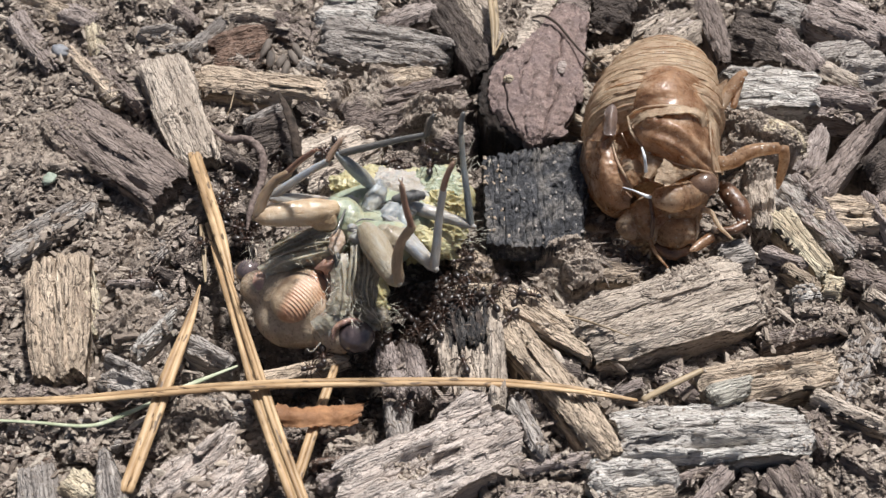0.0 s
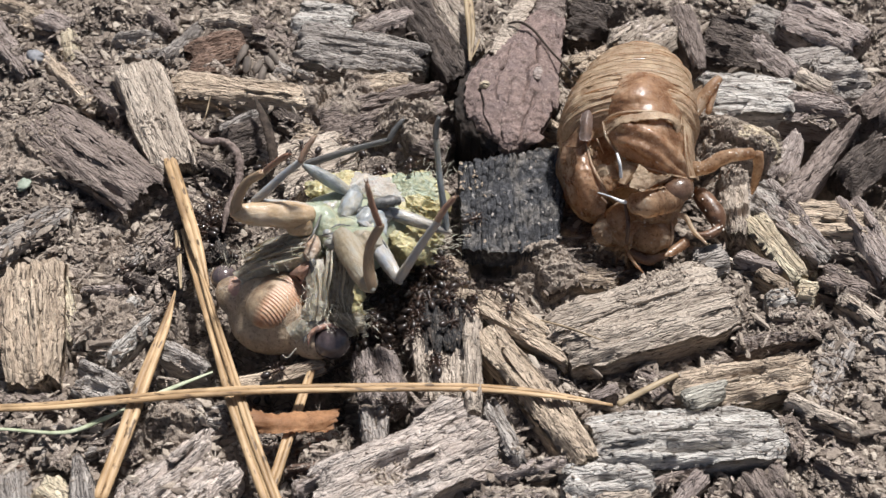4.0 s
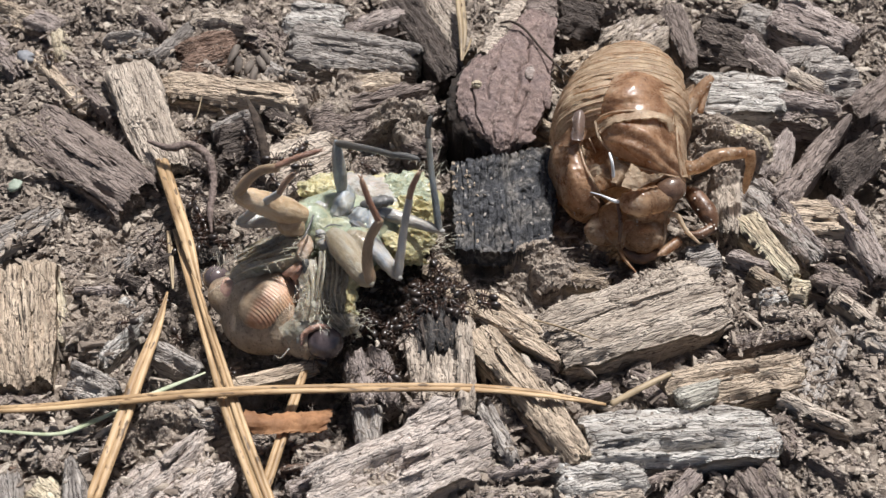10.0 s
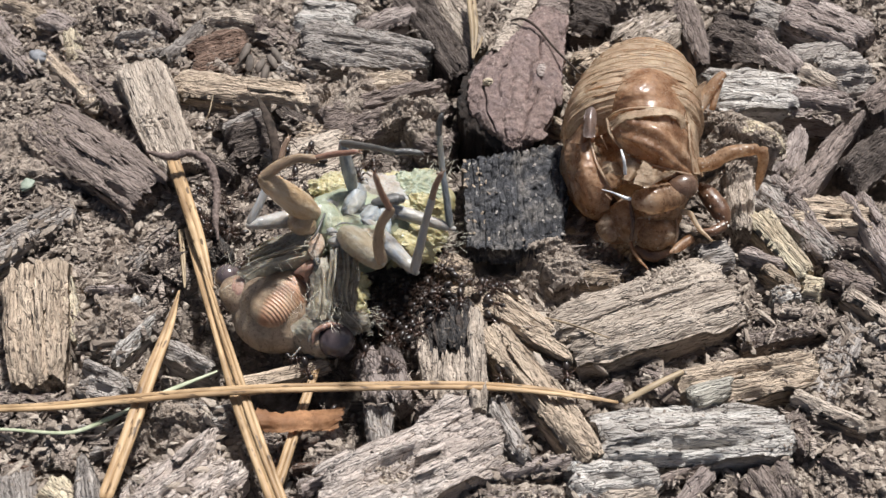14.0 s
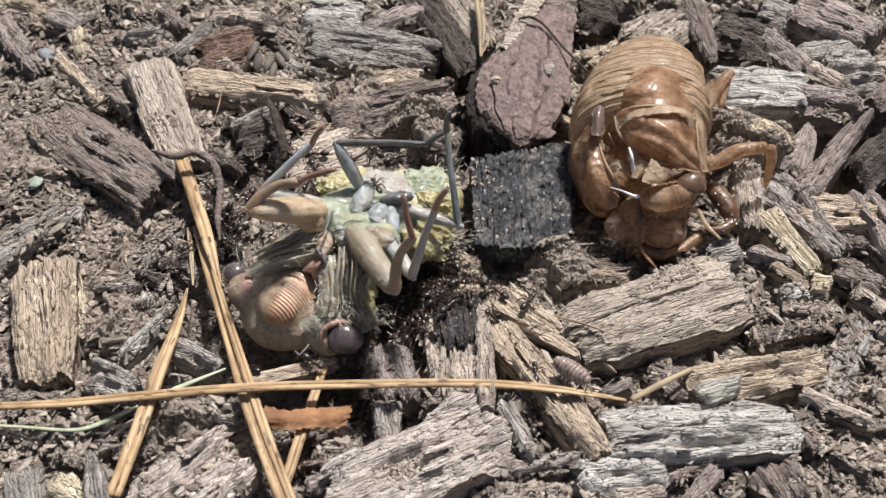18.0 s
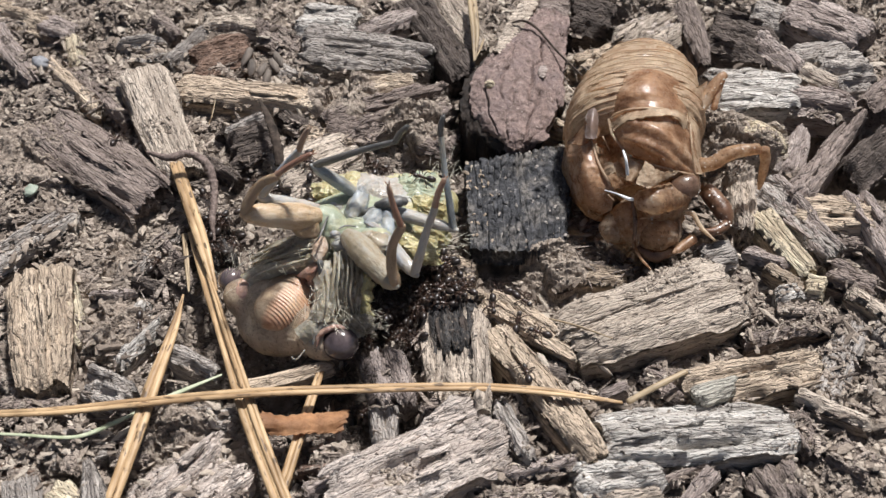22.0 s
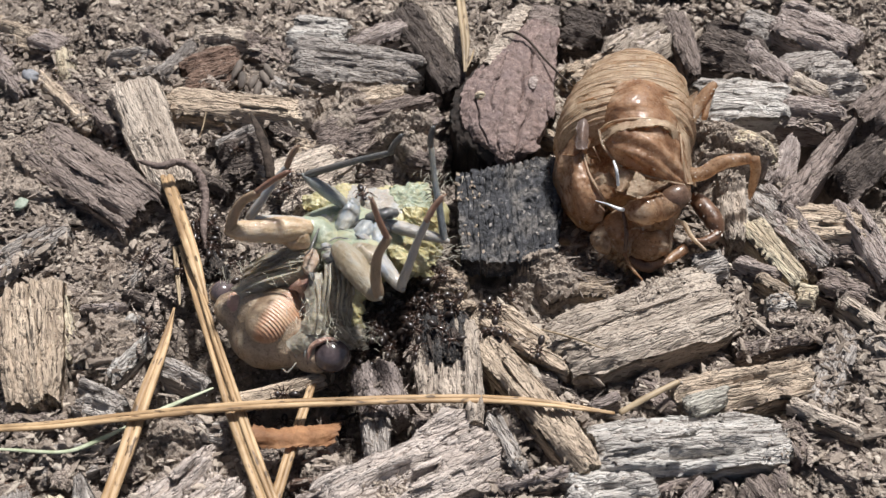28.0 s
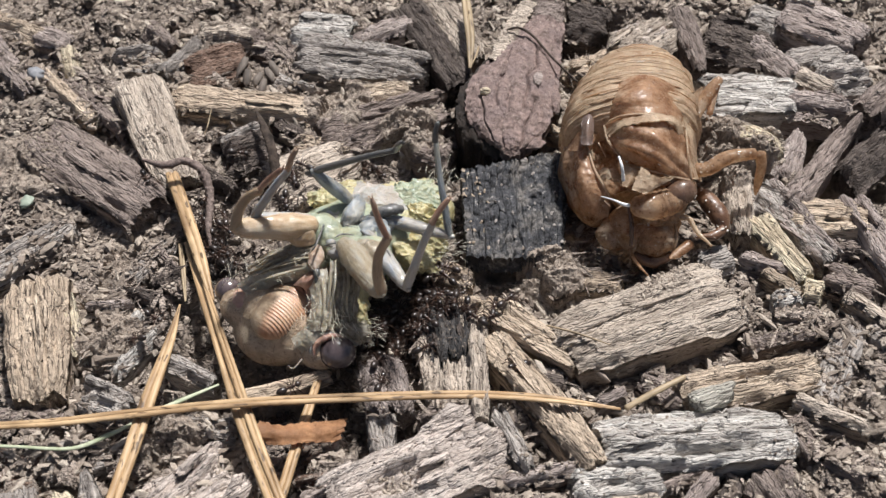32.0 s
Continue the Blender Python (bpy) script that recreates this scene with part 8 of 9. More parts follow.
def motions():
    # the cicada's legs
    walk(LEGS["front_a"]["femur"], [
        (0, pose(0.00428, 0.00241, 0.00920, -40.3, -11.4, -34.7)),
        (1, pose(0.00428, 0.00241, 0.00920, -42.6, -19.4, -34.7)),
        (2, pose(0.00428, 0.00241, 0.00920, -40.0, -12.5, -28.6)),
        (3.5, pose(0.00428, 0.00241, 0.00920, -43.9, -22.9, -34.1)),
        (5.5, pose(0.00428, 0.00241, 0.00920, -40.4, -11.4, -36.1)),
        (6, pose(0.00428, 0.00241, 0.00920, -41.9, -17.0, -35.0)),
        (7, pose(0.00428, 0.00241, 0.00920, -45.5, -26.9, -36.0)),
        (8, pose(0.00428, 0.00241, 0.00920, -43.4, -21.8, -38.8)),
        (9, pose(0.00428, 0.00241, 0.00920, -44.7, -26.2, -41.7)),
        (10, pose(0.00428, 0.00241, 0.00920, -52.8, -40.1, -35.3)),
        (11, pose(0.00428, 0.00241, 0.00920, -51.6, -38.5, -36.1)),
        (12, pose(0.00428, 0.00241, 0.00920, -59.5, -47.8, -32.9)),
        (13, pose(0.00428, 0.00241, 0.00920, -60.6, -47.3, -29.1)),
        (14, pose(0.00428, 0.00241, 0.00920, -64.9, -56.0, -37.7)),
        (17, pose(0.00428, 0.00241, 0.00920, -40.6, -11.9, -37.1)),
        (18, pose(0.00428, 0.00241, 0.00920, -44.7, -24.7, -32.0)),
        (19, pose(0.00428, 0.00241, 0.00920, -50.1, -34.8, -30.9)),
        (20, pose(0.00428, 0.00241, 0.00920, -45.1, -26.1, -36.3)),
        (21, pose(0.00428, 0.00241, 0.00920, -47.4, -30.5, -33.6)),
        (22, pose(0.00428, 0.00241, 0.00920, -45.0, -25.4, -31.5)),
        (23, pose(0.00428, 0.00241, 0.00920, -45.8, -27.1, -30.3)),
        (24, pose(0.00428, 0.00241, 0.00920, -46.2, -28.8, -37.2)),
        (25, pose(0.00428, 0.00241, 0.00920, -46.6, -29.1, -34.9)),
        (28, pose(0.00428, 0.00241, 0.00920, -41.2, -14.1, -39.1)),
        (30, pose(0.00428, 0.00241, 0.00920, -41.3, -14.7, -39.3)),
        (32, pose(0.00428, 0.00241, 0.00920, -41.2, -14.0, -38.7))])
    walk(LEGS["front_a"]["tibia"], [
        (0, pose(0.00944, -0.00116, 0.01046, 30.0, -41.3, 166.8)),
        (1, pose(0.00924, -0.00103, 0.01132, 33.8, -40.1, 159.0)),
        (2, pose(0.00976, -0.00059, 0.01058, 37.4, -24.9, 146.3)),
        (3.5, pose(0.00916, -0.00089, 0.01169, 40.4, -46.6, 148.4)),
        (5.5, pose(0.00935, -0.00128, 0.01046, 45.1, -61.7, 150.1)),
        (6, pose(0.00929, -0.00110, 0.01107, 38.6, -52.9, 155.1)),
        (7, pose(0.00890, -0.00094, 0.01210, 58.8, -56.0, 121.9)),
        (8, pose(0.00891, -0.00131, 0.01157, 48.2, -57.5, 141.9)),
        (9, pose(0.00857, -0.00141, 0.01203, 44.8, -44.7, 137.9)),
        (10, pose(0.00828, -0.00042, 0.01332, 47.8, -42.4, 128.4)),
        (11, pose(0.00833, -0.00054, 0.01318, 42.3, -34.1, 135.9)),
        (12, pose(0.00789, 0.00008, 0.01394, 40.3, -9.3, 121.5)),
        (13, pose(0.00807, 0.00030, 0.01391, 43.7, -33.6, 131.1)),
        (14, pose(0.00711, 0.00022, 0.01451, 39.8, -19.1, 135.5)),
        (17, pose(0.00927, -0.00137, 0.01052, 66.8, -69.2, 126.9)),
        (18, pose(0.00921, -0.00067, 0.01187, 37.9, -23.0, 144.5)),
        (19, pose(0.00879, -0.00029, 0.01285, 41.1, -24.3, 133.0)),
        (20, pose(0.00891, -0.00100, 0.01202, 42.7, -41.3, 140.2)),
        (21, pose(0.00887, -0.00064, 0.01245, 50.8, -48.3, 128.0)),
        (22, pose(0.00921, -0.00061, 0.01194, 41.9, -48.2, 146.3)),
        (23, pose(0.00920, -0.00047, 0.01211, 30.4, -36.0, 165.2)),
        (24, pose(0.00874, -0.00098, 0.01229, 50.7, -48.0, 127.9)),
        (25, pose(0.00886, -0.00079, 0.01231, 35.4, -32.0, 153.6)),
        (28, pose(0.00910, -0.00150, 0.01075, 44.9, -53.4, 144.3)),
        (30, pose(0.00907, -0.00151, 0.01082, 46.8, -61.7, 147.5)),
        (32, pose(0.00912, -0.00148, 0.01075, 47.3, -56.2, 142.3))])
    walk(LEGS["front_a"]["tarsus"], [
        (0, pose(0.00607, -0.00038, 0.01350, 52.1, -46.7, 123.0)),
        (1, pose(0.00595, 0.00023, 0.01428, 60.4, -48.7, 106.3)),
        (2, pose(0.00629, 0.00173, 0.01252, 40.4, -19.9, 132.8)),
        (3.5, pose(0.00647, 0.00076, 0.01503, 58.8, -48.6, 110.1)),
        (5.5, pose(0.00746, -0.00020, 0.01451, 54.4, -48.5, 120.1)),
        (6, pose(0.00678, 0.00007, 0.01473, 54.3, -45.4, 115.6)),
        (7, pose(0.00754, 0.00124, 0.01591, 37.0, -21.4, 147.1)),
        (8, pose(0.00697, 0.00021, 0.01546, 54.6, -49.2, 120.9)),
        (9, pose(0.00614, 0.00079, 0.01527, 38.6, -17.1, 140.2)),
        (10, pose(0.00617, 0.00225, 0.01643, 38.7, -15.6, 139.5)),
        (11, pose(0.00559, 0.00211, 0.01576, 38.7, -16.7, 140.0)),
        (12, pose(0.00552, 0.00395, 0.01468, 38.3, -5.5, 103.2)),
        (13, pose(0.00555, 0.00319, 0.01645, 39.8, -5.2, 127.9)),
        (14, pose(0.00401, 0.00327, 0.01601, 42.2, -18.9, 118.2)),
        (17, pose(0.00829, -0.00006, 0.01483, 43.7, -51.1, 144.8)),
        (18, pose(0.00577, 0.00179, 0.01366, 45.5, -29.9, 118.6)),
        (19, pose(0.00593, 0.00278, 0.01474, 42.0, -17.8, 118.0)),
        (20, pose(0.00625, 0.00122, 0.01505, 48.3, -38.3, 121.6)),
        (21, pose(0.00699, 0.00177, 0.01588, 40.4, -28.6, 138.5)),
        (22, pose(0.00666, 0.00109, 0.01537, 43.3, -34.1, 132.9)),
        (23, pose(0.00560, 0.00048, 0.01482, 48.8, -42.5, 126.0)),
        (24, pose(0.00685, 0.00145, 0.01570, 41.3, -28.5, 135.1)),
        (25, pose(0.00537, 0.00094, 0.01475, 40.3, -23.5, 135.6)),
        (28, pose(0.00687, 0.00010, 0.01445, 47.5, -39.5, 125.7)),
        (30, pose(0.00723, -0.00034, 0.01487, 51.0, -44.3, 122.6)),
        (32, pose(0.00710, 0.00009, 0.01457, 60.7, -51.7, 111.8))])
    walk(LEGS["middle_a"]["femur"], [
        (0, pose(0.00273, 0.00256, 0.00800, -42.4, -20.1, -46.0)),
        (1, pose(0.00273, 0.00256, 0.00800, -49.2, -33.8, -33.7)),
        (2, pose(0.00273, 0.00256, 0.00800, -43.4, -23.1, -43.9)),
        (3.5, pose(0.00273, 0.00256, 0.00800, -44.5, -24.6, -37.6)),
        (5.5, pose(0.00273, 0.00256, 0.00800, -54.0, -41.3, -33.9)),
        (6, pose(0.00273, 0.00256, 0.00800, -46.4, -29.0, -36.5)),
        (7, pose(0.00273, 0.00256, 0.00800, -43.5, -27.0, -50.6)),
        (8, pose(0.00273, 0.00256, 0.00800, -50.4, -48.6, -55.4)),
        (9, pose(0.00273, 0.00256, 0.00800, -39.6, -3.3, -44.1)),
        (10, pose(0.00273, 0.00256, 0.00800, -40.7, -13.7, -32.1)),
        (11, pose(0.00273, 0.00256, 0.00800, -49.8, -49.7, -58.0)),
        (12, pose(0.00273, 0.00256, 0.00800, -39.9, -9.3, -35.3)),
        (13, pose(0.00273, 0.00256, 0.00800, -39.3, -3.4, -39.0)),
        (14, pose(0.00273, 0.00256, 0.00800, -39.6, -8.7, -33.8)),
        (17, pose(0.00273, 0.00256, 0.00800, -43.8, -22.8, -37.1)),
        (18, pose(0.00273, 0.00256, 0.00800, -45.5, -29.8, -44.6)),
        (19, pose(0.00273, 0.00256, 0.00800, -40.2, -14.2, -56.7)),
        (20, pose(0.00273, 0.00256, 0.00800, -43.0, -27.0, -53.3)),
        (21, pose(0.00273, 0.00256, 0.00800, -47.4, -31.0, -35.4)),
        (22, pose(0.00273, 0.00256, 0.00800, -48.3, -34.2, -40.0)),
        (23, pose(0.00273, 0.00256, 0.00800, -48.0, -33.2, -38.7)),
        (24, pose(0.00273, 0.00256, 0.00800, -43.5, -39.2, -62.7)),
        (25, pose(0.00273, 0.00256, 0.00800, -40.6, -13.5, -51.9)),
        (28, pose(0.00273, 0.00256, 0.00800, -45.8, -27.6, -36.0)),
        (30, pose(0.00273, 0.00256, 0.00800, -45.3, -27.4, -40.1)),
        (32, pose(0.00273, 0.00256, 0.00800, -46.0, -27.9, -34.9))])
    walk(LEGS["middle_a"]["tibia"], [
        (0, pose(0.00701, -0.00186, 0.01025, 37.5, -27.0, 146.8)),
        (1, pose(0.00726, -0.00046, 0.01164, 44.3, -42.4, 137.2)),
        (2, pose(0.00707, -0.00162, 0.01057, 35.2, -28.5, 153.2)),
        (3.5, pose(0.00745, -0.00107, 0.01073, 35.6, -33.2, 153.3)),
        (5.5, pose(0.00681, -0.00019, 0.01232, 51.9, -48.7, 126.0)),
        (6, pose(0.00733, -0.00085, 0.01118, 37.1, -36.3, 150.7)),
        (7, pose(0.00643, -0.00195, 0.01098, 155.2, -71.8, 51.4)),
        (8, pose(0.00519, -0.00101, 0.01291, 31.7, -26.1, 161.5)),
        (9, pose(0.00742, -0.00199, 0.00837, 62.9, -45.3, 87.5)),
        (10, pose(0.00812, -0.00082, 0.00955, 55.9, -49.4, 118.2)),
        (11, pose(0.00498, -0.00103, 0.01299, 46.1, -46.6, 136.5)),
        (12, pose(0.00801, -0.00117, 0.00906, 63.5, -50.1, 102.5)),
        (13, pose(0.00781, -0.00156, 0.00839, 54.1, -52.3, 126.0)),
        (14, pose(0.00811, -0.00104, 0.00899, 20.6, -35.9, -176.5)),
        (17, pose(0.00755, -0.00108, 0.01053, 39.3, -55.0, 155.1)),
        (18, pose(0.00677, -0.00144, 0.01125, 33.6, -32.2, 157.8)),
        (19, pose(0.00622, -0.00275, 0.00961, -27.9, -58.7, -101.2)),
        (20, pose(0.00622, -0.00212, 0.01097, 24.6, -35.8, 176.3)),
        (21, pose(0.00731, -0.00069, 0.01137, 41.2, -50.8, 149.3)),
        (22, pose(0.00688, -0.00092, 0.01168, 43.8, -50.3, 144.1)),
        (23, pose(0.00701, -0.00087, 0.01158, 31.4, -25.2, 162.4)),
        (24, pose(0.00506, -0.00195, 0.01214, 31.3, -26.4, 162.5)),
        (25, pose(0.00666, -0.00245, 0.00953, 5.0, -78.0, -149.2)),
        (28, pose(0.00743, -0.00085, 0.01103, 35.5, -45.8, 157.5)),
        (30, pose(0.00718, -0.00118, 0.01102, 45.4, -48.8, 139.9)),
        (32, pose(0.00748, -0.00075, 0.01106, 46.9, -54.4, 141.5))])
    walk(LEGS["middle_a"]["tarsus"], [
        (0, pose(0.00280, 0.00090, 0.01281, 25.4, -33.9, 174.7)),
        (1, pose(0.00420, 0.00238, 0.01545, 42.0, -51.7, 148.4)),
        (2, pose(0.00263, 0.00061, 0.01326, 33.0, -54.1, 165.2)),
        (3.5, pose(0.00322, 0.00105, 0.01382, 23.0, -37.9, 179.3)),
        (5.5, pose(0.00462, 0.00283, 0.01657, 51.7, -54.1, 132.6)),
        (6, pose(0.00336, 0.00138, 0.01452, 41.5, -51.9, 149.4)),
        (7, pose(0.00753, -0.00057, 0.01635, 21.8, -77.9, -169.9)),
        (8, pose(0.00038, 0.00060, 0.01539, 40.9, -44.6, 146.1)),
        (9, pose(0.00760, 0.00198, 0.01239, 47.8, -30.6, 103.2)),
        (10, pose(0.00638, 0.00241, 0.01384, 45.8, -52.3, 141.9)),
        (11, pose(0.00216, 0.00164, 0.01710, 25.9, -50.0, 175.8)),
        (12, pose(0.00722, 0.00236, 0.01339, 48.6, -32.2, 104.1)),
        (13, pose(0.00578, 0.00124, 0.01286, 44.5, -24.5, 109.5)),
        (14, pose(0.00354, -0.00132, 0.01231, 15.8, -40.7, -168.2)),
        (17, pose(0.00461, 0.00028, 0.01516, 40.7, -71.7, 163.0)),
        (18, pose(0.00235, 0.00037, 0.01426, 58.2, -60.8, 128.9)),
        (19, pose(0.00565, -0.00562, 0.01444, -18.6, -64.2, -116.6)),
        (20, pose(0.00165, -0.00182, 0.01427, 22.2, -41.0, -179.2)),
        (21, pose(0.00424, 0.00113, 0.01575, 39.7, -60.6, 157.6)),
        (22, pose(0.00395, 0.00119, 0.01603, 45.4, -62.4, 150.0)),
        (23, pose(0.00213, 0.00068, 0.01399, 52.4, -66.1, 142.9)),
        (24, pose(0.00023, -0.00043, 0.01465, 29.8, -30.5, 165.8)),
        (25, pose(0.00565, -0.00305, 0.01505, -2.4, -51.0, -139.5)),
        (28, pose(0.00379, 0.00066, 0.01508, 49.4, -60.6, 142.5)),
        (30, pose(0.00433, 0.00121, 0.01527, 36.0, -53.0, 159.6)),
        (32, pose(0.00490, 0.00129, 0.01566, 56.3, -66.5, 137.8))])
    walk(LEGS["hind_a"]["femur"], [
        (0, pose(-0.00053, 0.00280, 0.00800, -49.4, -51.6, -60.7)),
        (1, pose(-0.00053, 0.00280, 0.00800, -46.6, -47.6, -62.5)),
        (2, pose(-0.00053, 0.00280, 0.00800, -41.0, -35.1, -66.7)),
        (3.5, pose(-0.00053, 0.00280, 0.00800, -37.7, -23.6, -71.5)),
        (5.5, pose(-0.00053, 0.00280, 0.00800, -42.0, -48.2, -72.4)),
        (6, pose(-0.00053, 0.00280, 0.00800, -44.4, -45.1, -65.3)),
        (7, pose(-0.00053, 0.00280, 0.00800, -39.1, -18.5, -64.9)),
        (8, pose(-0.00053, 0.00280, 0.00800, -39.1, -18.1, -64.5)),
        (9, pose(-0.00053, 0.00280, 0.00800, -19.3, -62.3, -115.1)),
        (10, pose(-0.00053, 0.00280, 0.00800, -8.7, -67.0, -131.1)),
        (11, pose(-0.00053, 0.00280, 0.00800, -39.3, -17.4, -63.5)),
        (12, pose(-0.00053, 0.00280, 0.00800, -21.0, -58.5, -111.7)),
        (13, pose(-0.00053, 0.00280, 0.00800, -10.7, -55.9, -126.9)),
        (14, pose(-0.00053, 0.00280, 0.00800, -20.6, -68.0, -114.8)),
        (17, pose(-0.00053, 0.00280, 0.00800, -42.3, -40.1, -66.6)),
        (18, pose(-0.00053, 0.00280, 0.00800, -30.9, -53.5, -94.8)),
        (19, pose(-0.00053, 0.00280, 0.00800, -35.1, -49.4, -86.0)),
        (20, pose(-0.00053, 0.00280, 0.00800, -47.8, -51.4, -63.6)),
        (21, pose(-0.00053, 0.00280, 0.00800, -44.2, -39.7, -61.4)),
        (22, pose(-0.00053, 0.00280, 0.00800, -44.0, -39.7, -61.8)),
        (23, pose(-0.00053, 0.00280, 0.00800, -44.3, -40.7, -62.1)),
        (24, pose(-0.00053, 0.00280, 0.00800, -39.5, -16.1, -61.9)),
        (25, pose(-0.00053, 0.00280, 0.00800, -43.5, -49.7, -70.5)),
        (28, pose(-0.00053, 0.00280, 0.00800, -42.3, -40.1, -66.5)),
        (30, pose(-0.00053, 0.00280, 0.00800, -45.0, -48.9, -67.0)),
        (32, pose(-0.00053, 0.00280, 0.00800, -47.0, -47.4, -61.6))])
    walk(LEGS["hind_a"]["tibia"], [
        (0, pose(0.00084, 0.00035, 0.01154, 39.9, -13.5, 132.2)),
        (1, pose(0.00088, 0.00010, 0.01134, 39.2, -11.4, 136.0)),
        (2, pose(0.00093, -0.00060, 0.01060, 39.2, -10.4, 135.9)),
        (3.5, pose(0.00078, -0.00113, 0.00981, 38.3, -11.8, 141.1)),
        (5.5, pose(0.00038, -0.00007, 0.01137, 41.9, -17.9, 119.8)),
        (6, pose(0.00080, -0.00010, 0.01120, 41.6, -19.3, 125.4)),
        (7, pose(0.00129, -0.00108, 0.00943, 42.5, -32.2, 133.8)),
        (8, pose(0.00132, -0.00108, 0.00940, 43.1, -33.8, 133.2)),
        (9, pose(-0.00142, 0.00090, 0.01200, 42.2, -21.9, 92.0)),
        (10, pose(-0.00169, 0.00147, 0.01216, 43.0, -25.7, 84.5)),
        (11, pose(0.00139, -0.00106, 0.00935, 44.4, -37.8, 133.0)),
        (12, pose(-0.00140, 0.00061, 0.01185, 43.2, -24.1, 90.3)),
        (13, pose(-0.00205, 0.00078, 0.01174, 44.1, -28.0, 82.0)),
        (14, pose(-0.00124, 0.00126, 0.01219, 45.0, -29.3, 81.4)),
        (17, pose(0.00085, -0.00037, 0.01091, 41.4, -19.0, 126.3)),
        (18, pose(-0.00076, 0.00012, 0.01164, 39.7, -0.6, 125.9)),
        (19, pose(-0.00032, -0.00014, 0.01143, 41.6, -15.8, 116.4)),
        (20, pose(0.00072, 0.00027, 0.01153, 39.2, -6.9, 135.2)),
        (21, pose(0.00114, -0.00025, 0.01089, 42.6, -22.7, 123.5)),
        (22, pose(0.00111, -0.00027, 0.01089, 42.3, -23.0, 125.9)),
        (23, pose(0.00107, -0.00023, 0.01095, 40.9, -18.3, 128.8)),
        (24, pose(0.00152, -0.00103, 0.00925, 39.2, -27.8, 141.9)),
        (25, pose(0.00045, 0.00005, 0.01145, 42.4, -19.9, 118.7)),
        (28, pose(0.00085, -0.00037, 0.01091, 40.8, -17.9, 129.0)),
        (30, pose(0.00063, 0.00006, 0.01140, 42.5, -20.8, 120.4)),
        (32, pose(0.00093, 0.00011, 0.01132, 42.7, -22.8, 122.5))])
    walk(LEGS["hind_a"]["tarsus"], [
        (0, pose(-0.00410, 0.00580, 0.01331, 51.7, -70.7, 147.9)),
        (1, pose(-0.00446, 0.00524, 0.01283, 38.8, -60.9, 159.1)),
        (2, pose(-0.00441, 0.00458, 0.01196, 55.4, -67.8, 140.3)),
        (3.5, pose(-0.00498, 0.00352, 0.01136, 25.2, -37.7, 175.3)),
        (5.5, pose(-0.00319, 0.00617, 0.01370, 34.2, -28.1, 155.6)),
        (6, pose(-0.00333, 0.00572, 0.01370, 53.8, -62.6, 137.6)),
        (7, pose(-0.00314, 0.00354, 0.01346, 45.3, -53.9, 143.9)),
        (8, pose(-0.00299, 0.00350, 0.01361, 37.3, -55.6, 158.6)),
        (9, pose(-0.00167, 0.00791, 0.01482, 40.5, -11.1, 123.5)),
        (10, pose(-0.00103, 0.00825, 0.01544, 39.8, -12.9, 100.1)),
        (11, pose(-0.00269, 0.00330, 0.01398, 62.9, -60.4, 121.3)),
        (12, pose(-0.00144, 0.00751, 0.01494, 39.7, -1.2, 127.8)),
        (13, pose(-0.00112, 0.00739, 0.01530, 43.5, -23.4, 95.2)),
        (14, pose(-0.00025, 0.00778, 0.01589, 39.7, 1.9, 124.8)),
        (17, pose(-0.00339, 0.00539, 0.01337, 70.6, -64.9, 116.4)),
        (18, pose(-0.00519, 0.00625, 0.01171, 40.2, -31.0, 140.2)),
        (19, pose(-0.00355, 0.00638, 0.01349, 39.9, -23.0, 137.1)),
        (20, pose(-0.00460, 0.00556, 0.01244, 62.3, -53.6, 111.9)),
        (21, pose(-0.00271, 0.00556, 0.01381, 39.7, -40.6, 146.6)),
        (22, pose(-0.00296, 0.00537, 0.01384, 60.1, -58.5, 123.2)),
        (23, pose(-0.00342, 0.00537, 0.01332, 45.2, -59.9, 148.6)),
        (24, pose(-0.00374, 0.00310, 0.01278, 34.1, -49.0, 161.4)),
        (25, pose(-0.00297, 0.00628, 0.01402, 91.9, -56.9, 73.0)),
        (28, pose(-0.00368, 0.00522, 0.01323, 48.7, -57.0, 140.6)),
        (30, pose(-0.00295, 0.00615, 0.01409, 72.4, -49.2, 76.3)),
        (32, pose(-0.00281, 0.00599, 0.01425, 91.3, -56.7, 73.1))])
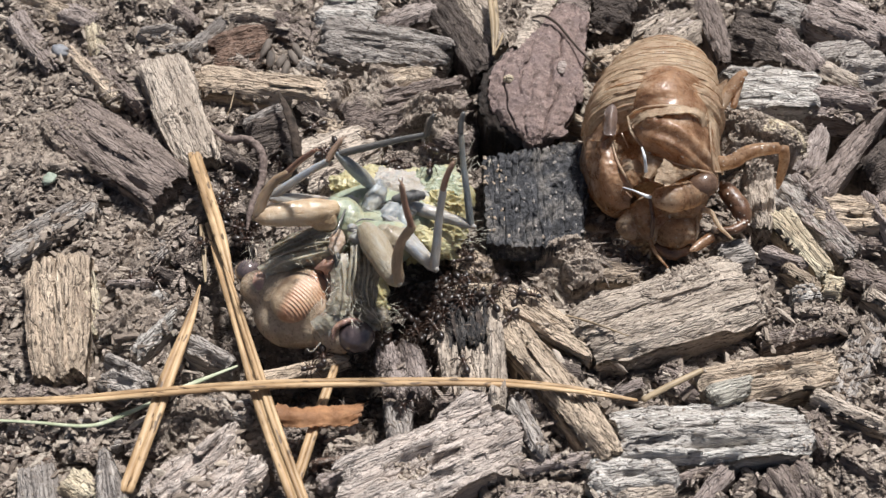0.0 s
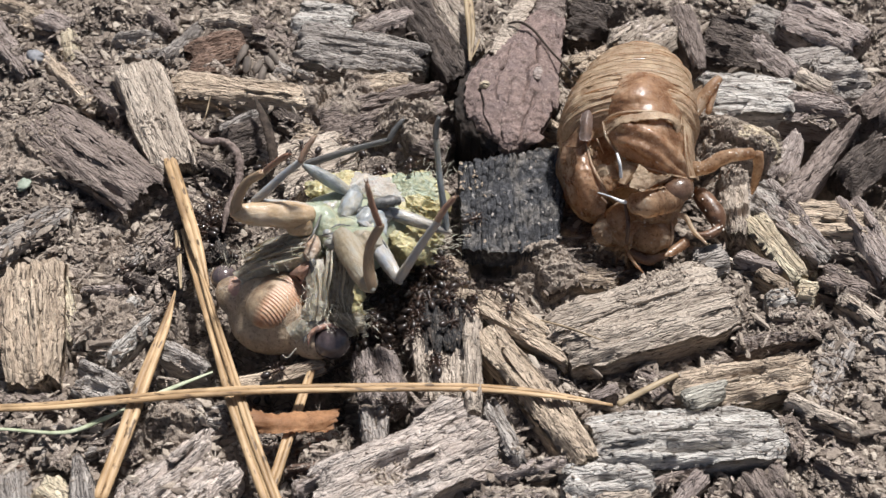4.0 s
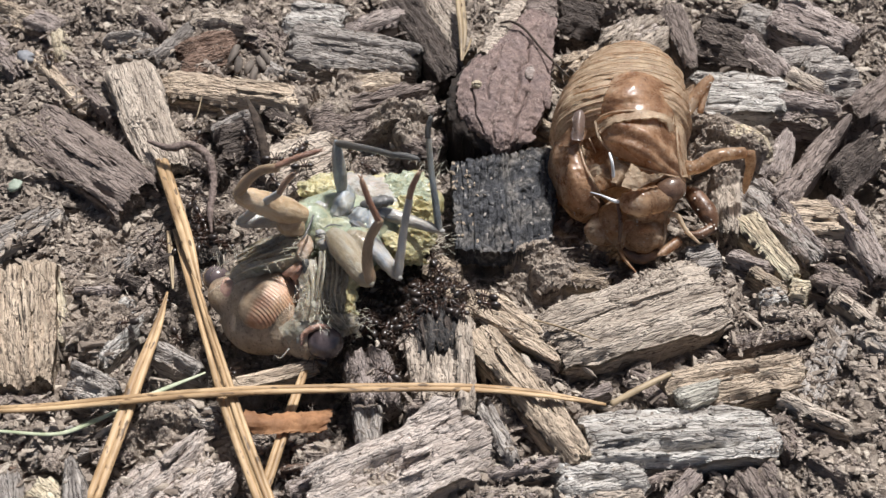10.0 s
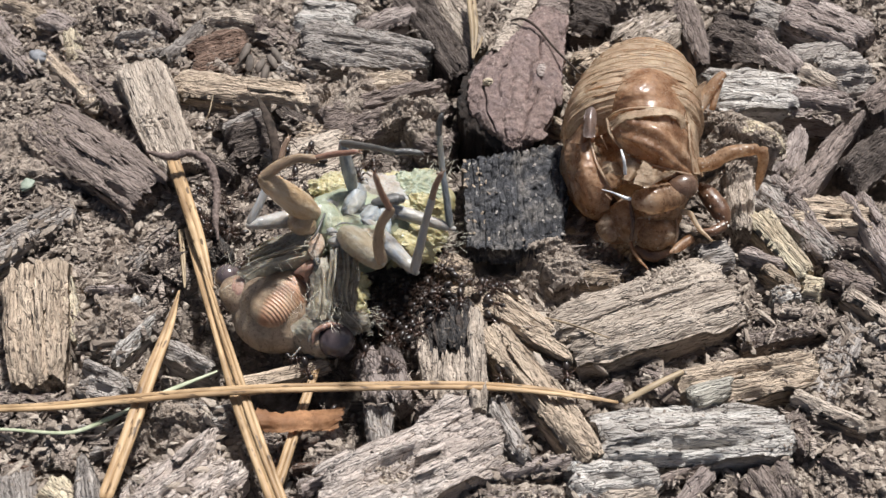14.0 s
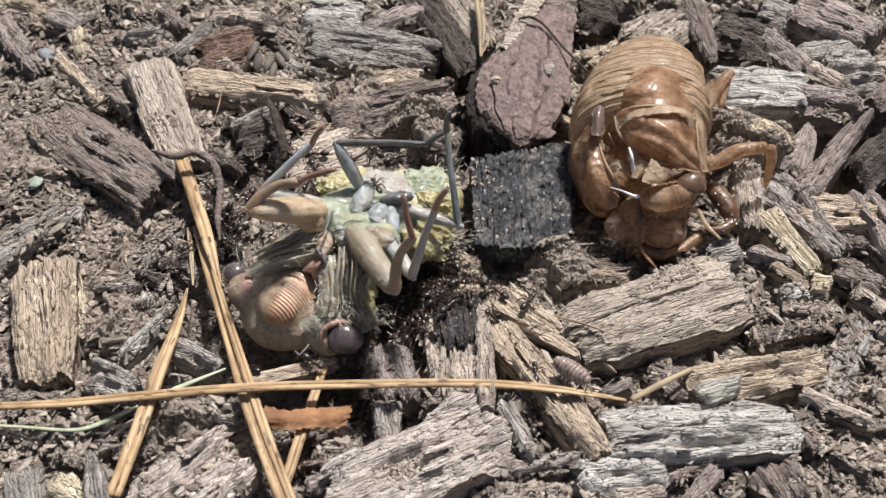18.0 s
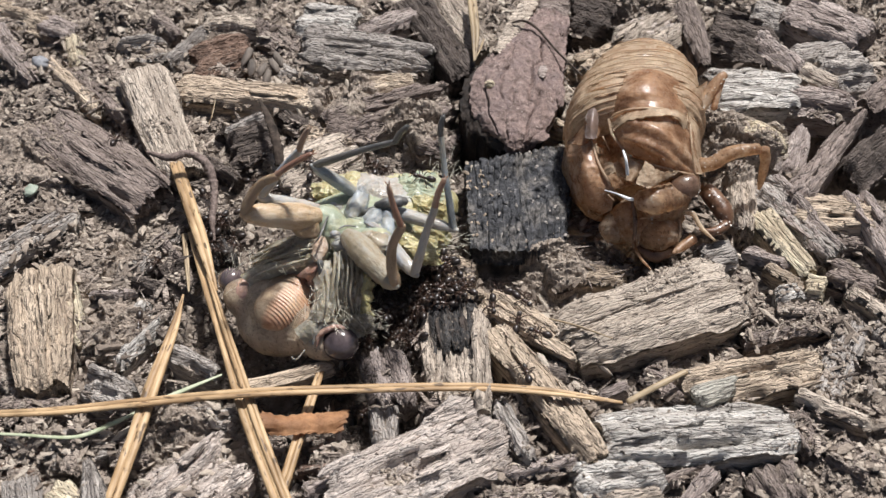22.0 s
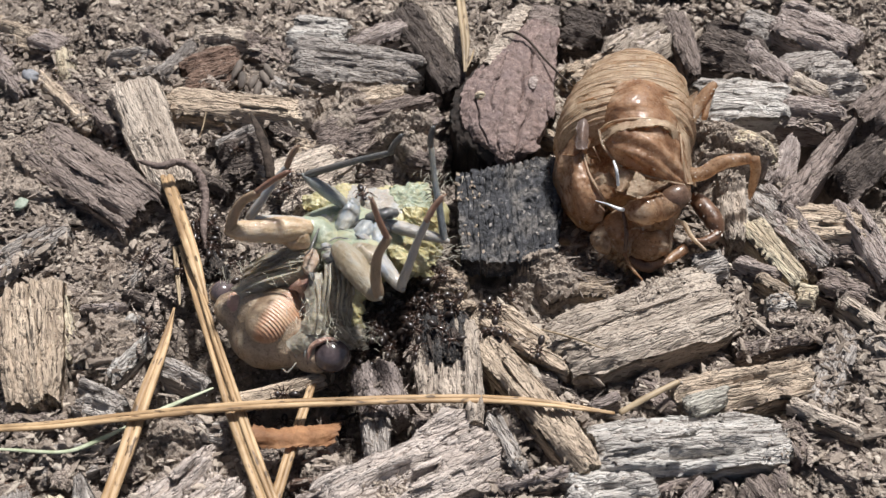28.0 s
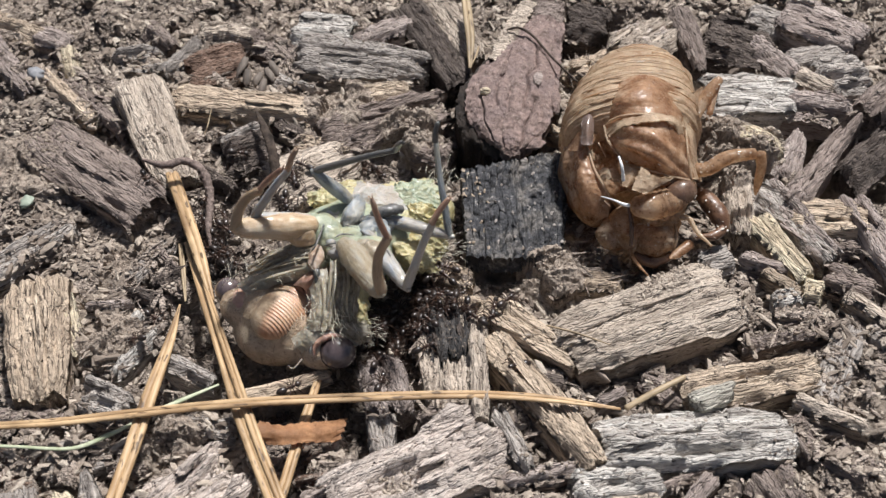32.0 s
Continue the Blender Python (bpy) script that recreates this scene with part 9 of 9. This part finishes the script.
    walk(LEGS["front_b"]["femur"], [
        (0, pose(0.00447, 0.00607, 0.00930, 21.4, -9.2, 60.9)),
        (1, pose(0.00447, 0.00607, 0.00930, 23.4, -6.7, 65.1)),
        (2, pose(0.00447, 0.00607, 0.00930, 21.2, -7.5, 61.4)),
        (3.5, pose(0.00447, 0.00607, 0.00930, 19.9, -9.3, 59.0)),
        (5.5, pose(0.00447, 0.00607, 0.00930, 21.7, -10.0, 60.9)),
        (6, pose(0.00447, 0.00607, 0.00930, 21.1, -9.3, 60.5)),
        (7, pose(0.00447, 0.00607, 0.00930, 23.0, -6.8, 64.5)),
        (8, pose(0.00447, 0.00607, 0.00930, 31.6, -8.5, 78.6)),
        (9, pose(0.00447, 0.00607, 0.00930, 21.9, 4.9, 67.7)),
        (10, pose(0.00447, 0.00607, 0.00930, 24.8, -12.6, 63.8)),
        (11, pose(0.00447, 0.00607, 0.00930, 27.5, 0.9, 76.2)),
        (12, pose(0.00447, 0.00607, 0.00930, 33.7, -5.4, 86.1)),
        (13, pose(0.00447, 0.00607, 0.00930, 23.0, 4.1, 69.2)),
        (14, pose(0.00447, 0.00607, 0.00930, 34.5, -25.2, 66.5)),
        (17, pose(0.00447, 0.00607, 0.00930, 23.6, -2.4, 67.5)),
        (18, pose(0.00447, 0.00607, 0.00930, 22.4, 0.9, 66.9)),
        (19, pose(0.00447, 0.00607, 0.00930, 21.8, 3.0, 66.8)),
        (20, pose(0.00447, 0.00607, 0.00930, 28.3, -4.2, 74.8)),
        (21, pose(0.00447, 0.00607, 0.00930, 22.4, 4.2, 68.2)),
        (22, pose(0.00447, 0.00607, 0.00930, 26.9, -6.6, 70.7)),
        (23, pose(0.00447, 0.00607, 0.00930, 21.1, -7.0, 61.6)),
        (24, pose(0.00447, 0.00607, 0.00930, 30.9, -9.6, 76.2)),
        (25, pose(0.00447, 0.00607, 0.00930, 24.1, 3.7, 71.0)),
        (28, pose(0.00447, 0.00607, 0.00930, 24.8, -10.3, 65.2)),
        (30, pose(0.00447, 0.00607, 0.00930, 22.1, -7.0, 63.0)),
        (32, pose(0.00447, 0.00607, 0.00930, 23.7, -10.5, 63.5))])
    walk(LEGS["front_b"]["tibia"], [
        (0, pose(0.00783, 0.01211, 0.01042, 26.7, -69.9, -179.3)),
        (1, pose(0.00740, 0.01237, 0.01011, 13.3, -69.1, -161.2)),
        (2, pose(0.00779, 0.01217, 0.01021, 12.6, -63.8, -161.2)),
        (3.5, pose(0.00803, 0.01199, 0.01043, 12.0, -60.8, -160.6)),
        (5.5, pose(0.00782, 0.01210, 0.01052, 9.7, -65.1, -156.9)),
        (6, pose(0.00787, 0.01208, 0.01043, 13.0, -63.9, -161.7)),
        (7, pose(0.00747, 0.01234, 0.01013, 7.8, -61.5, -154.5)),
        (8, pose(0.00584, 0.01286, 0.01034, 31.7, -80.8, 179.7)),
        (9, pose(0.00712, 0.01252, 0.00870, 31.4, -56.8, 168.9)),
        (10, pose(0.00749, 0.01220, 0.01083, 13.3, -64.5, -162.0)),
        (11, pose(0.00614, 0.01287, 0.00919, 43.8, -72.7, 159.7)),
        (12, pose(0.00494, 0.01302, 0.00996, 81.0, -86.1, 131.2)),
        (13, pose(0.00695, 0.01260, 0.00880, 31.8, -56.5, 168.1)),
        (14, pose(0.00700, 0.01188, 0.01228, 34.8, -77.4, 174.1)),
        (17, pose(0.00715, 0.01253, 0.00960, 27.3, -68.6, 179.4)),
        (18, pose(0.00721, 0.01251, 0.00919, 35.3, -69.2, 168.7)),
        (19, pose(0.00723, 0.01249, 0.00894, 41.7, -63.5, 156.4)),
        (20, pose(0.00629, 0.01281, 0.00981, 32.4, -73.9, 175.1)),
        (21, pose(0.00706, 0.01255, 0.00878, 31.7, -55.4, 167.9)),
        (22, pose(0.00676, 0.01263, 0.01011, 13.0, -69.5, -160.8)),
        (23, pose(0.00778, 0.01218, 0.01015, 27.1, -70.6, -179.5)),
        (24, pose(0.00612, 0.01277, 0.01046, 20.6, -73.4, -170.0)),
        (25, pose(0.00675, 0.01267, 0.00885, 26.5, -59.6, 177.3)),
        (28, pose(0.00736, 0.01232, 0.01055, 18.6, -68.7, -168.6)),
        (30, pose(0.00762, 0.01226, 0.01015, 27.4, -70.8, -179.9)),
        (32, pose(0.00754, 0.01223, 0.01058, 20.2, -74.0, -169.3))])
    walk(LEGS["front_b"]["tarsus"], [
        (0, pose(0.00600, 0.01209, 0.01539, -21.1, -67.2, -113.8)),
        (1, pose(0.00561, 0.01177, 0.01507, -40.4, -74.7, -91.7)),
        (2, pose(0.00557, 0.01141, 0.01497, -24.1, -62.6, -108.2)),
        (3.5, pose(0.00559, 0.01113, 0.01506, -26.9, -66.3, -105.4)),
        (5.5, pose(0.00576, 0.01122, 0.01533, -41.8, -73.7, -89.2)),
        (6, pose(0.00566, 0.01135, 0.01518, -54.8, -74.7, -73.8)),
        (7, pose(0.00518, 0.01125, 0.01479, -23.2, -69.5, -111.6)),
        (8, pose(0.00500, 0.01286, 0.01557, -23.4, -62.0, -109.0)),
        (9, pose(0.00427, 0.01308, 0.01314, -15.2, -78.5, -124.6)),
        (10, pose(0.00532, 0.01149, 0.01561, -28.8, -60.6, -100.5)),
        (11, pose(0.00467, 0.01341, 0.01425, -14.3, -68.4, -123.5)),
        (12, pose(0.00471, 0.01329, 0.01525, -33.3, -60.4, -93.6)),
        (13, pose(0.00409, 0.01320, 0.01322, -13.6, -78.4, -126.5)),
        (14, pose(0.00585, 0.01199, 0.01746, -60.9, -74.0, -65.9)),
        (17, pose(0.00521, 0.01255, 0.01453, -24.7, -72.9, -110.9)),
        (18, pose(0.00536, 0.01288, 0.01414, -18.3, -66.7, -117.6)),
        (19, pose(0.00507, 0.01344, 0.01368, -14.0, -64.2, -123.2)),
        (20, pose(0.00483, 0.01293, 0.01490, -24.4, -61.9, -107.5)),
        (21, pose(0.00413, 0.01318, 0.01315, -22.3, -68.8, -112.7)),
        (22, pose(0.00501, 0.01202, 0.01507, -30.2, -69.6, -102.1)),
        (23, pose(0.00602, 0.01216, 0.01515, -29.8, -70.9, -103.3)),
        (24, pose(0.00462, 0.01251, 0.01554, -32.7, -61.9, -95.2)),
        (25, pose(0.00407, 0.01280, 0.01342, -50.8, -79.1, -82.6)),
        (28, pose(0.00547, 0.01194, 0.01549, -42.0, -71.0, -87.2)),
        (30, pose(0.00588, 0.01226, 0.01516, -55.1, -76.5, -75.3)),
        (32, pose(0.00611, 0.01196, 0.01567, -42.4, -71.6, -87.1))])
    walk(LEGS["middle_b"]["femur"], [
        (0, pose(0.00183, 0.00628, 0.00820, 26.8, -2.7, 72.9)),
        (1, pose(0.00183, 0.00628, 0.00820, 22.2, -0.3, 66.2)),
        (2, pose(0.00183, 0.00628, 0.00820, 18.0, 0.8, 60.2)),
        (3.5, pose(0.00183, 0.00628, 0.00820, 20.9, -1.4, 63.7)),
        (5.5, pose(0.00183, 0.00628, 0.00820, 20.5, -0.4, 63.4)),
        (6, pose(0.00183, 0.00628, 0.00820, 21.1, 1.8, 65.2)),
        (7, pose(0.00183, 0.00628, 0.00820, 26.5, -6.2, 70.3)),
        (8, pose(0.00183, 0.00628, 0.00820, 10.2, 1.5, 49.6)),
        (9, pose(0.00183, 0.00628, 0.00820, 40.4, -21.9, 84.3)),
        (10, pose(0.00183, 0.00628, 0.00820, 24.2, -2.2, 68.7)),
        (11, pose(0.00183, 0.00628, 0.00820, 19.7, 1.6, 62.9)),
        (12, pose(0.00183, 0.00628, 0.00820, 22.9, 1.4, 68.0)),
        (13, pose(0.00183, 0.00628, 0.00820, 37.1, -16.1, 83.8)),
        (14, pose(0.00183, 0.00628, 0.00820, 27.1, -3.0, 73.3)),
        (17, pose(0.00183, 0.00628, 0.00820, 20.4, -2.0, 62.7)),
        (18, pose(0.00183, 0.00628, 0.00820, 21.0, -0.1, 64.3)),
        (19, pose(0.00183, 0.00628, 0.00820, 12.8, 5.6, 53.9)),
        (20, pose(0.00183, 0.00628, 0.00820, 25.9, -0.5, 72.4)),
        (21, pose(0.00183, 0.00628, 0.00820, 51.4, -35.1, 91.2)),
        (22, pose(0.00183, 0.00628, 0.00820, 25.9, -4.1, 70.5)),
        (23, pose(0.00183, 0.00628, 0.00820, 26.9, -2.7, 73.1)),
        (24, pose(0.00183, 0.00628, 0.00820, 31.7, -8.1, 79.1)),
        (25, pose(0.00183, 0.00628, 0.00820, 43.4, -24.5, 89.8)),
        (28, pose(0.00183, 0.00628, 0.00820, 23.3, -4.4, 66.2)),
        (30, pose(0.00183, 0.00628, 0.00820, 21.7, -3.2, 64.1)),
        (32, pose(0.00183, 0.00628, 0.00820, 22.3, -0.3, 66.3))])
    walk(LEGS["middle_b"]["tibia"], [
        (0, pose(0.00377, 0.01258, 0.00851, 7.7, -60.5, -154.4)),
        (1, pose(0.00449, 0.01232, 0.00823, 17.2, -61.4, -168.2)),
        (2, pose(0.00511, 0.01201, 0.00811, 42.6, -61.1, 153.4)),
        (3.5, pose(0.00476, 0.01219, 0.00836, 45.8, -60.1, 147.7)),
        (5.5, pose(0.00478, 0.01218, 0.00825, 39.7, -63.8, 159.5)),
        (6, pose(0.00460, 0.01227, 0.00799, 39.9, -68.1, 161.8)),
        (7, pose(0.00404, 0.01246, 0.00891, 35.7, -64.6, 165.8)),
        (8, pose(0.00610, 0.01131, 0.00803, 51.9, -48.1, 125.4)),
        (9, pose(0.00244, 0.01237, 0.01066, -13.2, -61.5, -123.9)),
        (10, pose(0.00423, 0.01242, 0.00846, 10.5, -59.5, -158.6)),
        (11, pose(0.00484, 0.01215, 0.00802, 45.4, -51.6, 142.0)),
        (12, pose(0.00430, 0.01240, 0.00804, 34.2, -62.0, 166.7)),
        (13, pose(0.00251, 0.01258, 0.01003, -4.6, -60.7, -136.4)),
        (14, pose(0.00372, 0.01259, 0.00855, 21.9, -66.1, -173.9)),
        (17, pose(0.00485, 0.01214, 0.00843, 47.0, -68.1, 152.0)),
        (18, pose(0.00469, 0.01223, 0.00821, 34.8, -68.3, 169.0)),
        (19, pose(0.00570, 0.01159, 0.00755, 37.7, -46.0, 153.3)),
        (20, pose(0.00383, 0.01257, 0.00825, 35.6, -66.3, 166.8)),
        (21, pose(0.00171, 0.01168, 0.01200, -110.3, -84.9, -26.9)),
        (22, pose(0.00403, 0.01248, 0.00868, 34.8, -70.3, 170.0)),
        (23, pose(0.00375, 0.01259, 0.00851, 13.7, -57.9, -163.6)),
        (24, pose(0.00307, 0.01269, 0.00913, 3.9, -67.7, -148.5)),
        (25, pose(0.00185, 0.01228, 0.01094, -13.4, -60.2, -123.4)),
        (28, pose(0.00449, 0.01230, 0.00870, 36.9, -66.2, 164.9)),
        (30, pose(0.00470, 0.01221, 0.00857, 30.2, -67.5, 175.0)),
        (32, pose(0.00448, 0.01232, 0.00823, 42.0, -67.8, 158.8))])
    walk(LEGS["middle_b"]["tarsus"], [
        (0, pose(0.00079, 0.01116, 0.01434, 26.5, -57.1, 176.6)),
        (1, pose(0.00135, 0.01166, 0.01411, 65.2, -62.9, 121.1)),
        (2, pose(0.00222, 0.01346, 0.01398, 42.5, -47.7, 144.9)),
        (3.5, pose(0.00193, 0.01398, 0.01417, 39.3, -51.4, 153.1)),
        (5.5, pose(0.00201, 0.01322, 0.01426, 41.7, -55.5, 151.4)),
        (6, pose(0.00222, 0.01305, 0.01420, 47.7, -54.6, 140.3)),
        (7, pose(0.00125, 0.01316, 0.01497, 35.8, -60.1, 163.4)),
        (8, pose(0.00351, 0.01495, 0.01302, 45.9, -37.0, 127.7)),
        (9, pose(0.00066, 0.00972, 0.01655, 1.8, -71.9, -145.5)),
        (10, pose(0.00106, 0.01118, 0.01423, 35.6, -63.9, 165.5)),
        (11, pose(0.00156, 0.01472, 0.01327, 47.5, -54.9, 140.8)),
        (12, pose(0.00124, 0.01312, 0.01396, 36.9, -47.5, 155.6)),
        (13, pose(0.00014, 0.01032, 0.01587, 8.9, -61.4, -156.1)),
        (14, pose(0.00102, 0.01231, 0.01467, 36.5, -65.4, 165.0)),
        (17, pose(0.00265, 0.01331, 0.01465, 34.0, -53.1, 163.1)),
        (18, pose(0.00225, 0.01270, 0.01444, 60.8, -66.1, 131.3)),
        (19, pose(0.00154, 0.01368, 0.01237, 47.6, -46.2, 132.8)),
        (20, pose(0.00121, 0.01318, 0.01439, 31.4, -52.8, 167.4)),
        (21, pose(0.00225, 0.01140, 0.01867, 21.5, -82.9, -167.6)),
        (22, pose(0.00181, 0.01287, 0.01498, 25.3, -57.3, 178.6)),
        (23, pose(0.00034, 0.01158, 0.01418, 36.0, -66.5, 166.3)),
        (24, pose(0.00090, 0.01137, 0.01533, 22.4, -64.1, -175.3)),
        (25, pose(0.00002, 0.00950, 0.01675, -18.4, -69.5, -118.1)),
        (28, pose(0.00188, 0.01300, 0.01483, 33.2, -45.9, 162.0)),
        (30, pose(0.00215, 0.01243, 0.01476, 36.7, -59.3, 161.5)),
        (32, pose(0.00213, 0.01324, 0.01444, 33.7, -46.5, 161.2))])
    walk(LEGS["hind_b"]["femur"], [
        (0, pose(-0.00096, 0.00551, 0.00740, 38.5, 10.7, 112.3)),
        (32, pose(-0.00096, 0.00551, 0.00740, 38.0, 1.6, 106.9))])
    walk(LEGS["hind_b"]["tibia"], [
        (0, pose(-0.00328, 0.01116, 0.00624, -9.1, -58.5, -129.6)),
        (32, pose(-0.00277, 0.01146, 0.00722, -9.2, -55.6, -129.3))])
    walk(LEGS["hind_b"]["tarsus"], [
        (0, pose(-0.00600, 0.00787, 0.01322, 10.4, -52.1, -159.0)),
        (32, pose(-0.00570, 0.00788, 0.01397, 18.7, -64.9, -169.6))])
    # the ants
    for ob, rows in ANT_WALKS:
        walk(ob, rows)
    # the legs of the ants that walk about
    for ob in TOURS:
        for k, limb in enumerate([o for o in ob.children if o.name.startswith("leg")]):
            sway = 1 if k in (0, 2, 4) else -1
            walk(limb, [(i * 0.25, pose(0, 0, 0, 0, 0, 13 * sway * (1 if i % 2 else -1))) for i in range(129)])
    # the pill bug: out from under one chip and under the next
    stops = ((0, (14.66, -7.73, 0.2)), (17, (13.31, -10.03, 0.2)), (17.5, (11.58, -14.67, 3.4)), (18, (11.16, -15.99, 3.6)), (18.5, (12.95, -16.58, 3.6)), (19, (16.11, -16.97, 3.3)), (19.5, (19.55, -16.87, 0.2)), (20, (23.36, -23.46, 0.6)), (20.4, (23.36, -24.48, 0.8)), (20.7, (24.32, -25.17, 0.6)), (20.9, (25, -26.43, 0.4)), (21.2, (25.15, -28.32, 0.4)), (32, (25.1, -30.38, 0.4)))
    turn = (-60, -75, -95, -40, -6, -10, -40, -60, -40, -42, -50, -60, -60)
    walk(BUG_OB, [(t, pose(p[0] * MM, p[1] * MM, p[2] * MM, 0, 0, a)) for (t, p), a in zip(stops, turn)])
    # the root, pulled along between 2 and 13 seconds
    hooks = ((0, (-16.64, 8.52, 3.6)), (2, (-16.43, 9, 3.6)), (3.5, (-16.73, 9.03, 3.6)), (6, (-15.58, 8.06, 3.6)), (7, (-16.33, 8.21, 3.6)), (8, (-17.66, 9.67, 3.6)), (9, (-18.33, 9.06, 3.6)), (10, (-18.92, 9, 3.6)), (13, (-19.67, 8.06, 3.6)), (19, (-20.14, 7.63, 3.6)), (25, (-20.21, 8.93, 3.6)), (32, (-20.24, 8.6, 3.6)))
    lean = (-14, -16, -14, -18, -14, -4, 0, 0, 4, 2, 2, 2)
    walk(ROOT_OB, [(t, pose(p[0] * MM, p[1] * MM, ROOT_AT[2] * MM, 0, 0, a)) for (t, p), a in zip(hooks, lean)])


motions()
